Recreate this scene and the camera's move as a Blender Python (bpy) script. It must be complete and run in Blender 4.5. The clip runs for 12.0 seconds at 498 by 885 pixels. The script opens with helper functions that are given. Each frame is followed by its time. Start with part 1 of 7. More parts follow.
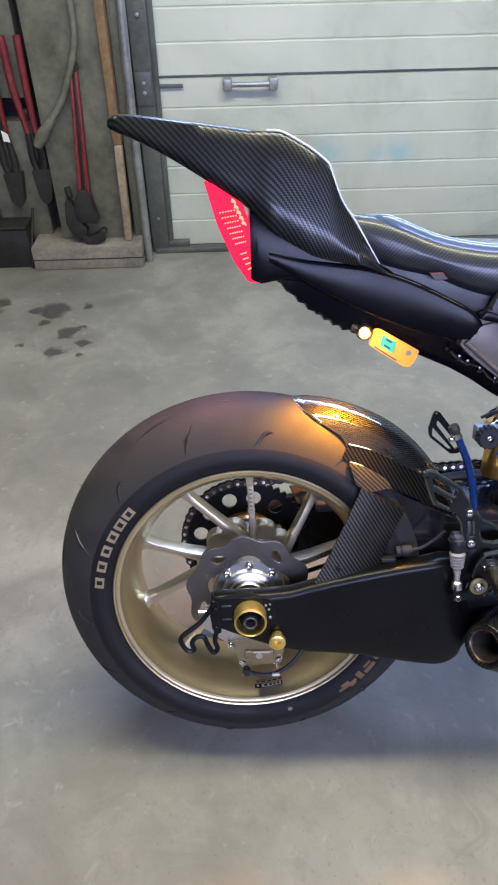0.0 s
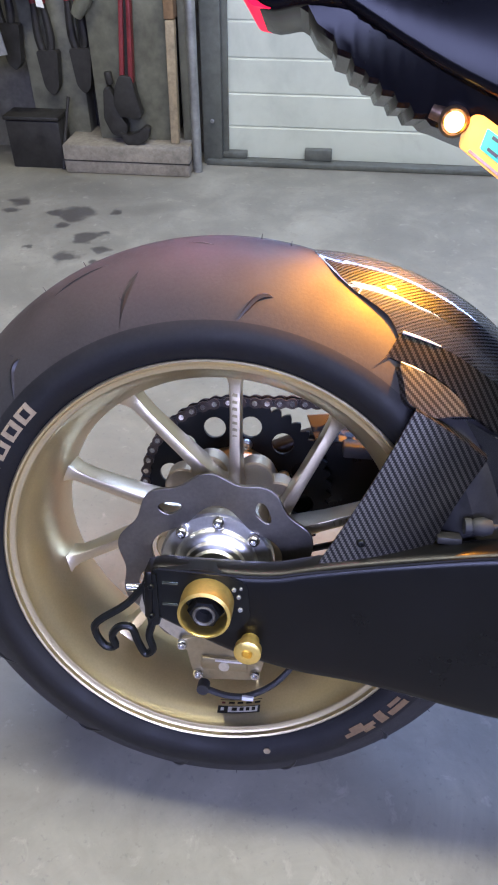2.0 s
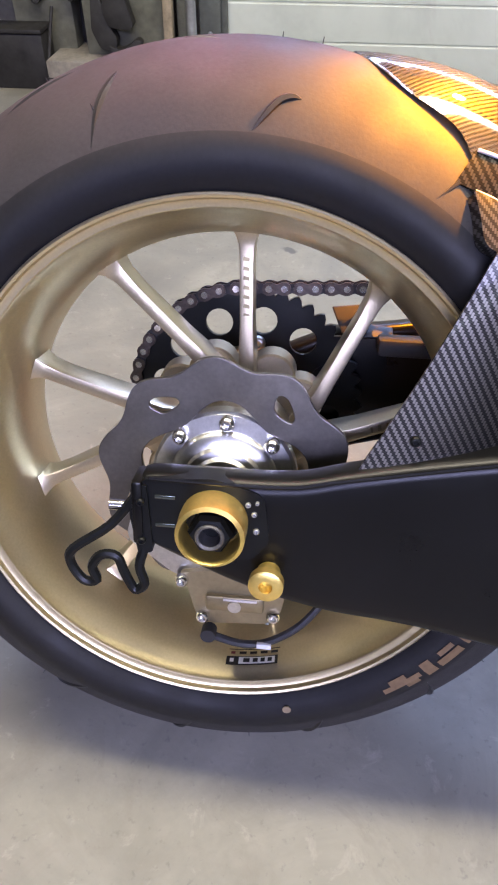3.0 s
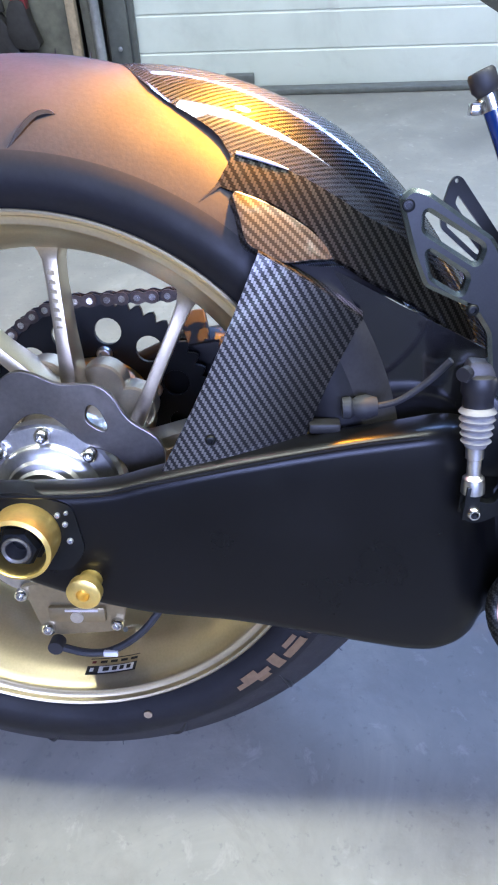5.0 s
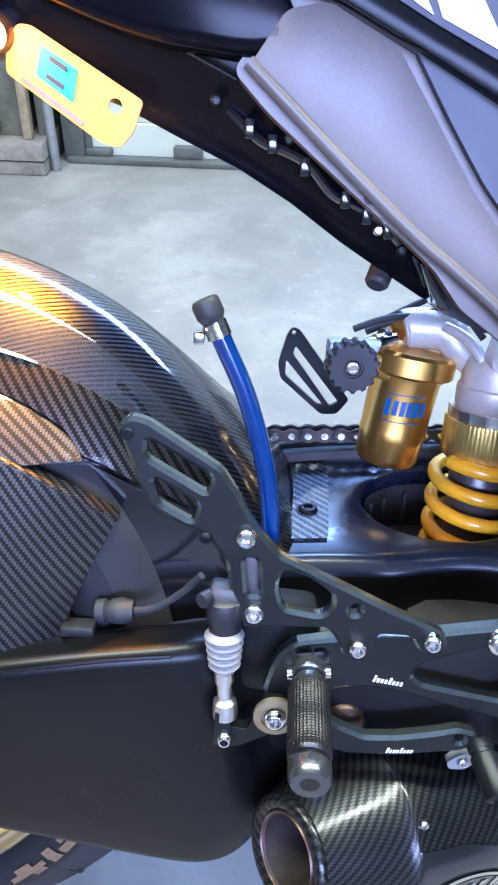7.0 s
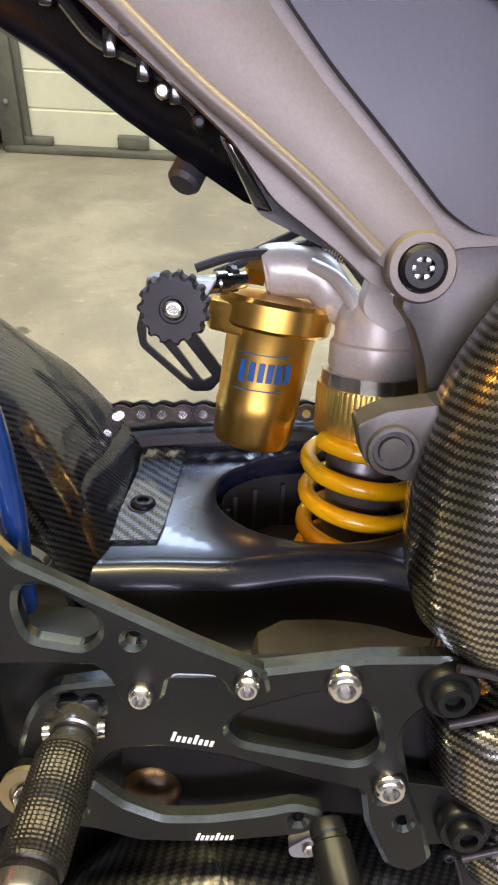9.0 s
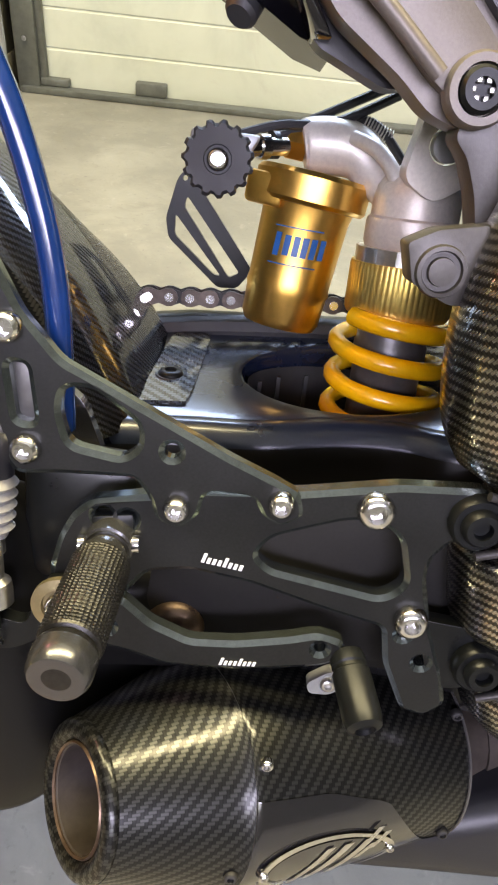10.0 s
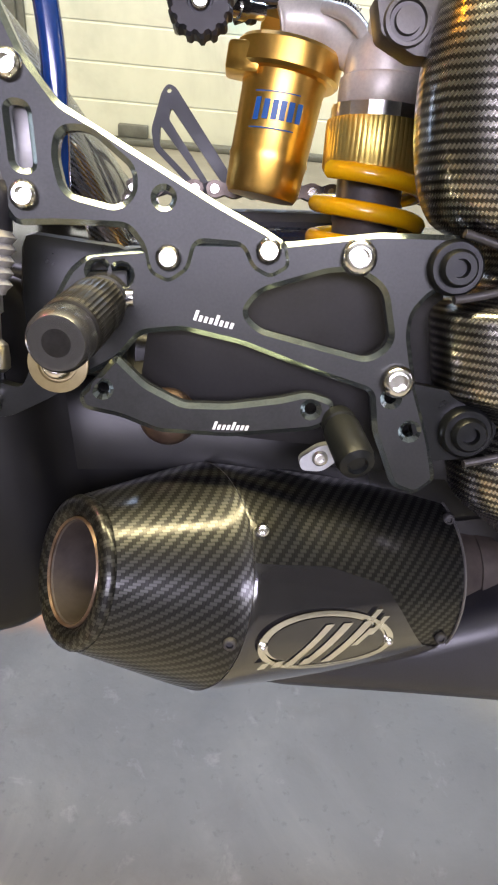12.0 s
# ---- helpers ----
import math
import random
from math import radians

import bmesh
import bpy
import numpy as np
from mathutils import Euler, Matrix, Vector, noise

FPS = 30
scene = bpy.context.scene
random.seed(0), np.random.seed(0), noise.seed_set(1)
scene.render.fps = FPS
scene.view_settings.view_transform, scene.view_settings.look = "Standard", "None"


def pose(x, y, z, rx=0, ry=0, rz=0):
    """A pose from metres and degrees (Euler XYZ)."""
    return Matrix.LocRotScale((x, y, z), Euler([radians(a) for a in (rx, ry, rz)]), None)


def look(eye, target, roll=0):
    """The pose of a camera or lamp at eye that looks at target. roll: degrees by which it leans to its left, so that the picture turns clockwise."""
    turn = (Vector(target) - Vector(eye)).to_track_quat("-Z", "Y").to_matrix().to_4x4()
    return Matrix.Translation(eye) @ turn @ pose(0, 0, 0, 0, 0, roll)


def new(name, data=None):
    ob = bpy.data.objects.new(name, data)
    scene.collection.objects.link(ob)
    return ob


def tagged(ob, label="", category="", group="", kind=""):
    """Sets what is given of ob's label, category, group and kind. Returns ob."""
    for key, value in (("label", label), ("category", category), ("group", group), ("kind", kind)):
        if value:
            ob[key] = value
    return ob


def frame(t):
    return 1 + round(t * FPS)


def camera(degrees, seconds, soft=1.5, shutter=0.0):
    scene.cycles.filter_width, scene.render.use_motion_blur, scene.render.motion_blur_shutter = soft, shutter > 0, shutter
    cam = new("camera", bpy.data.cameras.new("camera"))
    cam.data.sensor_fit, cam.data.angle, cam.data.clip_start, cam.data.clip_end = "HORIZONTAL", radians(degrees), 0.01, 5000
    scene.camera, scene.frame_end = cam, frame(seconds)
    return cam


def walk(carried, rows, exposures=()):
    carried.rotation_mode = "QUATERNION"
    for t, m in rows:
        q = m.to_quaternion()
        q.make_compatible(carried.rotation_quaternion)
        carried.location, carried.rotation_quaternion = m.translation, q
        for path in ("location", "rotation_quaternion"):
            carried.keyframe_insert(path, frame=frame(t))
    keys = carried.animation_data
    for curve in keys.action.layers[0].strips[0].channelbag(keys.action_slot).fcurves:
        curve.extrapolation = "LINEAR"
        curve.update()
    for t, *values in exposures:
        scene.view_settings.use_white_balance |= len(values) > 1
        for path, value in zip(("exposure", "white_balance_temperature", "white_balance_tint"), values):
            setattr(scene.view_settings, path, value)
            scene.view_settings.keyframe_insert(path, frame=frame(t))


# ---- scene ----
cam = camera(40.93, 12.0, 2.1)
PATH = [
    (0, (-0.008, -0.8, 1.265), (0.021, 0.747, -0.002), -1.3),
    (0.5, (0.019, -0.785, 1.24), (0.033, 0.773, -0.013), -0.4),
    (1, (0.074, -0.719, 1.167), (0.047, 0.832, -0.095), 2.4),
    (1.5, (0.083, -0.614, 1.039), (-0.088, 0.913, -0.241), -0.5),
    (2, (0.08, -0.521, 0.911), (-0.071, 0.975, -0.409), 0.3),
    (2.5, (0.07, -0.476, 0.793), (-0.059, 0.978, -0.574), -0.4),
    (2.7, (0.059, -0.462, 0.765), (-0.078, 0.969, -0.626), 0.3),
    (4.3, (0.113, -0.444, 0.743), (-0.072, 0.975, -0.655), -3.0),
    (4.5, (0.144, -0.444, 0.748), (-0.031, 0.98, -0.645), -3.2),
    (5, (0.194, -0.453, 0.756), (0.113, 0.992, -0.625), -2.6),
    (5.5, (0.267, -0.461, 0.792), (0.213, 0.995, -0.578), -2.3),
    (6, (0.313, -0.428, 0.833), (0.282, 1.037, -0.528), 0.3),
    (6.5, (0.335, -0.378, 0.84), (0.367, 1.11, -0.496), 0.6),
    (7, (0.347, -0.345, 0.819), (0.339, 1.178, -0.478), 2.2),
    (7.5, (0.415, -0.304, 0.737), (0.368, 1.2, -0.581), 1.7),
    (7.7, (0.427, -0.286, 0.728), (0.418, 1.227, -0.58), 1.6),
    (9.3, (0.457, -0.261, 0.715), (0.524, 1.287, -0.55), 4.1),
    (9.5, (0.452, -0.271, 0.704), (0.526, 1.269, -0.57), 5.1),
    (10, (0.44, -0.309, 0.668), (0.506, 1.196, -0.647), 7.0),
    (10.5, (0.43, -0.342, 0.627), (0.504, 1.172, -0.678), 8.3),
    (11, (0.432, -0.37, 0.606), (0.524, 1.183, -0.651), 8.5),
    (11.5, (0.439, -0.398, 0.578), (0.525, 1.214, -0.604), 7.6),
    (12, (0.449, -0.41, 0.56), (0.544, 1.216, -0.602), 5.9),
]
EXPOSURES = [(0.0, 0.03, 5850, 10), (1.0, 0.10, 5750, 13), (2.0, 0.38, 5500, 16), (2.5, 0.47, 6050, 18), (4.5, 0.57, 5450, 14), (5.5, 0.95, 4900, 10), (7.0, 1.16, 4950, 10), (7.6, 1.04, 6500, 4), (9.3, 0.78, 7900, 6), (10.5, 1.06, 7900, 4), (12.0, 1.10, 7900, 6)]
walk(cam, [(t, look(eye, target, roll)) for t, eye, target, roll in PATH], EXPOSURES)

# ---- light ----
world = bpy.data.worlds.new("world")
scene.world = world
world.use_nodes = True
world.node_tree.nodes["Background"].inputs[0].default_value = (0.62, 0.76, 1.0, 1)
world.node_tree.nodes["Background"].inputs[1].default_value = 13.0


def area(name, eye, target, w, h, watts, colour):
    data = bpy.data.lights.new(name, "AREA")
    data.shape, data.size, data.size_y, data.energy, data.color = "RECTANGLE", w, h, watts, colour
    ob = new(name, data)
    ob.matrix_world = look(eye, target)
    return ob


def bulb(name, place, watts, colour, radius):
    data = bpy.data.lights.new(name, "POINT")
    data.energy, data.color, data.shadow_soft_size = watts, colour, radius
    ob = new(name, data)
    ob.location = place
    return ob


# Unseen tubes, placed by the shading: cool ones on the near wall, warm ones on the ceiling behind the machine.
WARM, COOL, DAY = (1.0, 0.88, 0.56), (0.61, 0.61, 1.0), (0.30, 0.46, 1.0)
area("lamp_near", (0.5, -2.68, 1.70), (0.45, 0.0, 0.45), 2.5, 0.9, 110, COOL)
area("lamp_over", (0.3, 0.34, 2.66), (0.3, 0.34, 0), 3.4, 0.30, 97, WARM)
# daylight through the row of door windows
area("door_daylight", (1.2, 2.19, 1.93), (1.2, 1.0, 1.2), 2.9, 0.34, 50, DAY)

# ---- the motorcycle's frame of reference: it leans on its side stand, away from the open side ----
LEAN, AXLE, RISE = 19.231, 0.32, 0.3096
BIKE = pose(0, 0, RISE, -LEAN) @ pose(0, 0, -AXLE)


def in_world(x, y, z):
    return BIKE @ Vector((x, y, z))


beam = bpy.data.lights.new("indicator_light", "SPOT")
beam.energy, beam.color, beam.shadow_soft_size, beam.spot_size, beam.spot_blend = 26.0, (1.0, 0.34, 0.002), 0.008, radians(84), 0.8
new("indicator_light", beam).matrix_world = look(in_world(0.208, -0.040, 0.734), in_world(0.140, -0.066, 0.60))
# extra spot by the bulb, added to brighten the number plate
plate_beam = beam.copy()
plate_beam.energy, plate_beam.color, plate_beam.spot_size = 1.5, (1.0, 0.40, 0.03), radians(64)
new("indicator_light", plate_beam).matrix_world = look(in_world(0.184, -0.082, 0.776), in_world(0.234, -0.0585, 0.735))
far_beam = beam.copy()
far_beam.energy, far_beam.spot_size, far_beam.spot_blend = 16.0, radians(72), 0.9
new("indicator_light", far_beam).matrix_world = look(in_world(0.165, 0.122, 0.757), in_world(0.122, 0.126, 0.42))
area("tail_light_glow", in_world(-0.04, -0.03, 0.885), in_world(-0.3, -0.05, 0.6), 0.10, 0.06, 1.5, (1.0, 0.22, 0.30))


# ---- materials ----
class Nodes:
    """A small writer of node materials."""

    def __init__(self, name):
        self.mat = bpy.data.materials.new(name)
        self.mat.use_nodes = True
        self.tree = self.mat.node_tree
        self.bsdf = self.tree.nodes["Principled BSDF"]

    def add(self, kind, **inputs):
        node = self.tree.nodes.new(kind)
        for key, value in inputs.items():
            self.put(node.inputs[key.replace("_", " ")], value)
        return node

    def put(self, socket, value):
        if isinstance(value, bpy.types.NodeSocket):
            self.tree.links.new(value, socket)
        elif isinstance(value, tuple) and len(value) == 3 and socket.type == "RGBA":
            socket.default_value = (*value, 1)
        else:
            socket.default_value = value

    def math(self, op, a, b=0.0, c=0.0):
        node = self.tree.nodes.new("ShaderNodeMath")
        node.operation = op
        for n, v in enumerate((a, b, c)):
            self.put(node.inputs[n], v)
        return node.outputs[0]

    def coords(self, which="Object"):
        return self.tree.nodes.new("ShaderNodeTexCoord").outputs[which]

    def noise(self, scale, detail=4.0, rough=0.6, vec=None, distort=0.0):
        node = self.add("ShaderNodeTexNoise", Scale=scale, Detail=detail, Roughness=rough, Distortion=distort)
        self.put(node.inputs["Vector"], vec or self.coords())
        return node.outputs["Fac"]

    def ramp(self, fac, *stops):
        node = self.tree.nodes.new("ShaderNodeValToRGB")
        while len(node.color_ramp.elements) < len(stops):
            node.color_ramp.elements.new(0.5)
        for e, (pos, col) in zip(node.color_ramp.elements, stops):
            e.position = pos
            e.color = (*col, 1) if isinstance(col, tuple) else (col, col, col, 1)
        self.put(node.inputs[0], fac)
        return node.outputs[0]

    def mix(self, fac, a, b):
        node = self.tree.nodes.new("ShaderNodeMix")
        node.data_type = "RGBA"
        self.put(node.inputs[0], fac), self.put(node.inputs[6], a), self.put(node.inputs[7], b)
        return node.outputs[2]

    def bump(self, height, strength, distance=0.001):
        node = self.add("ShaderNodeBump", Strength=strength, Distance=distance, Height=height)
        self.put(self.bsdf.inputs["Normal"], node.outputs[0])

    def set(self, **inputs):
        for key, value in inputs.items():
            self.put(self.bsdf.inputs[key.replace("_", " ")], value)
        return self.mat


def worn(name, colour, rough, metal=0.0, coat=0.0, grain=60.0, vary=0.25, bump=0.05, dirt=9.0, distance=0.0006, spec=0.5):
    """A surface with fine grain and broad wear in colour and gloss."""
    n = Nodes(name)
    fine, broad = n.noise(grain, 6.0), n.noise(dirt, 5.0, 0.65)
    dark = tuple(c * (1 - vary) for c in colour)
    light = tuple(min(1.0, c * (1 + vary * 0.6)) for c in colour)
    both = n.math("ADD", n.math("MULTIPLY", fine, 0.45), n.math("MULTIPLY", broad, 0.55))
    n.set(Base_Color=n.ramp(both, (0.34, dark), (0.66, light)), Metallic=metal, Coat_Weight=coat, Coat_Roughness=0.08, Specular_IOR_Level=spec)
    low, high = max(0.03, rough * (1 - vary * 0.7)), min(1.0, rough * (1 + vary * 0.7))
    n.set(Roughness=n.ramp(broad, (0.3, low), (0.7, high)))
    if bump:
        n.bump(fine, bump, distance)
    return n.mat


def weave(name, tow=0.0021, rough=0.28, coat=1.0, bright=0.10, dark=0.012, lacquer=0.03, turn=1.0, spin=0.0, gloss=1.5, metal=0.85, tint=(0.97, 1.0, 1.02)):
    """Twill carbon fibre under lacquer; the cloth lies along the surface's own metres."""
    n = Nodes(name)
    sep = n.add("ShaderNodeSeparateXYZ", Vector=n.coords("UV"))
    cu, cv = sep.outputs[0], sep.outputs[1]
    c, s = math.cos(spin) / tow, math.sin(spin) / tow
    u = n.math("ADD", n.math("MULTIPLY", cu, c), n.math("MULTIPLY", cv, s))
    v = n.math("SUBTRACT", n.math("MULTIPLY", cv, c), n.math("MULTIPLY", cu, s))
    step = n.math("MODULO", n.math("ADD", n.math("ADD", n.math("FLOOR", u), n.math("MULTIPLY", n.math("FLOOR", v), turn)), 4000.0), 4.0)
    over = n.math("LESS_THAN", step, 1.5)
    fu, fv = n.math("FRACT", u), n.math("FRACT", v)
    hump = n.math("MULTIPLY", n.math("MULTIPLY_ADD", n.math("SINE", n.math("MULTIPLY", fu, math.pi)), 0.55, 0.45), over)
    dip = n.math("MULTIPLY", n.math("SINE", n.math("MULTIPLY", fv, math.pi)), n.math("SUBTRACT", 1.0, over))
    tone = n.math("ADD", n.math("MULTIPLY", hump, 1.0), n.math("MULTIPLY", dip, 0.14))
    cloud = n.noise(22.0, 3.0)
    tone = n.math("MULTIPLY", tone, n.math("ADD", 0.6, n.math("MULTIPLY", cloud, 0.8)))
    n.set(Base_Color=n.ramp(tone, (0.0, dark), (1.0, tuple(bright * k for k in tint))), Metallic=metal,
          Roughness=n.ramp(tone, (0.0, rough * 1.5), (1.0, rough)), Coat_Weight=coat, Coat_IOR=gloss, Coat_Roughness=n.ramp(n.noise(40.0), (0.3, lacquer), (0.8, lacquer * 2.5)))
    n.bump(n.math("ADD", hump, dip), 0.10, 0.0002)
    return n.mat


def concrete():
    n = Nodes("stained concrete")
    co = n.coords()
    broad, mid, fine = n.noise(0.9, 6.0, 0.6, co, 0.4), n.noise(5.0, 8.0, 0.65, co, 0.6), n.noise(90.0, 4.0, 0.6, co)
    col = n.ramp(n.math("ADD", n.math("MULTIPLY", broad, 0.6), n.math("MULTIPLY", mid, 0.4)),
                 (0.34, (0.108, 0.103, 0.085)), (0.5, (0.190, 0.182, 0.148)), (0.64, (0.290, 0.278, 0.226)))
    col = n.mix(n.ramp(fine, (0.60, 0.0), (0.72, 0.45)), col, (0.10, 0.095, 0.085))
    blotch = n.ramp(n.noise(11.0, 6.0, 0.7, co, 1.2), (0.54, 0.0), (0.70, 0.45))
    col = n.mix(blotch, col, (0.16, 0.145, 0.115))
    col = n.mix(n.ramp(n.noise(24.0, 5.0, 0.7, co, 0.5), (0.60, 0.0), (0.75, 0.5)), col, (0.36, 0.34, 0.29))
    # oil spots near the column
    warp = n.add("ShaderNodeTexNoise", Scale=16.0, Detail=3.0)
    n.put(warp.inputs["Vector"], co)
    off = n.add("ShaderNodeVectorMath")
    off.operation = "MULTIPLY_ADD"
    n.put(off.inputs[0], warp.outputs["Color"])
    off.inputs[1].default_value = (0.09, 0.09, 0.0)
    n.put(off.inputs[2], co)
    spots = None
    for x, y, r in SPOTS:
        d = n.add("ShaderNodeVectorMath")
        d.operation = "DISTANCE"
        n.put(d.inputs[0], off.outputs[0])
        d.inputs[1].default_value = (x + 0.045, y + 0.045, 0.0)
        s = n.math("SUBTRACT", 1.0, n.math("DIVIDE", d.outputs["Value"], r))
        spots = s if spots is None else n.math("MAXIMUM", spots, s)
    oil = n.ramp(spots, (0.0, 0.0), (0.35, 0.85))
    n.set(Base_Color=n.mix(oil, col, (0.055, 0.05, 0.048)), Roughness=n.mix(oil, n.ramp(mid, (0.3, 0.55), (0.7, 0.8)), (0.4, 0.4, 0.4)))
    n.bump(n.math("ADD", n.math("MULTIPLY", fine, 0.5), mid), 0.25, 0.003)
    return n.mat


SPOTS = [(-0.725, 1.62, 0.075), (-0.80, 1.63, 0.03), (-0.64, 1.44, 0.045), (-0.665, 1.30, 0.05), (-0.575, 1.36, 0.035), (-0.60, 1.47, 0.02),
         (-0.95, 1.70, 0.045), (-0.96, 1.62, 0.035), (-0.60, 1.65, 0.025), (-0.75, 1.52, 0.025), (-0.80, 1.35, 0.02), (-0.57, 1.27, 0.02), (0.02, 0.95, 0.02)]


def painted_door():
    n = Nodes("white painted door steel")
    co = n.coords()
    broad, fine = n.noise(1.6, 6.0, 0.65, co, 0.8), n.noise(40.0, 5.0, 0.6, co)
    col = n.ramp(broad, (0.28, (0.35, 0.385, 0.35)), (0.5, (0.50, 0.54, 0.485)), (0.75, (0.585, 0.62, 0.565)))
    blue = None
    for x, z, r in ((0.42, 0.42, 0.10), (0.73, 0.395, 0.09), (0.62, 0.40, 0.06)):
        d = n.add("ShaderNodeVectorMath")
        d.operation = "DISTANCE"
        n.put(d.inputs[0], co)
        d.inputs[1].default_value = (x, 2.2, z)
        s = n.math("SUBTRACT", 1.0, n.math("DIVIDE", d.outputs["Value"], r))
        blue = s if blue is None else n.math("MAXIMUM", blue, s)
    col = n.mix(n.math("MULTIPLY", n.ramp(blue, (0.0, 0.0), (0.9, 0.55)), n.ramp(n.noise(14.0, 4.0), (0.35, 0.3), (0.65, 1.0))), col, (0.16, 0.46, 0.58))
    grime = n.ramp(n.noise(4.0, 7.0, 0.7, co, 1.5), (0.56, 0.0), (0.74, 0.6))
    n.set(Base_Color=n.mix(grime, col, (0.42, 0.42, 0.39)), Roughness=0.5)
    n.bump(fine, 0.05, 0.002)
    return n.mat


def glow(name, colour, strength):
    n = Nodes(name)
    power = strength
    n.set(Base_Color=tuple(0.3 * c for c in colour), Roughness=0.3, Emission_Color=colour, Emission_Strength=power, Specular_IOR_Level=0.05)
    return n.mat


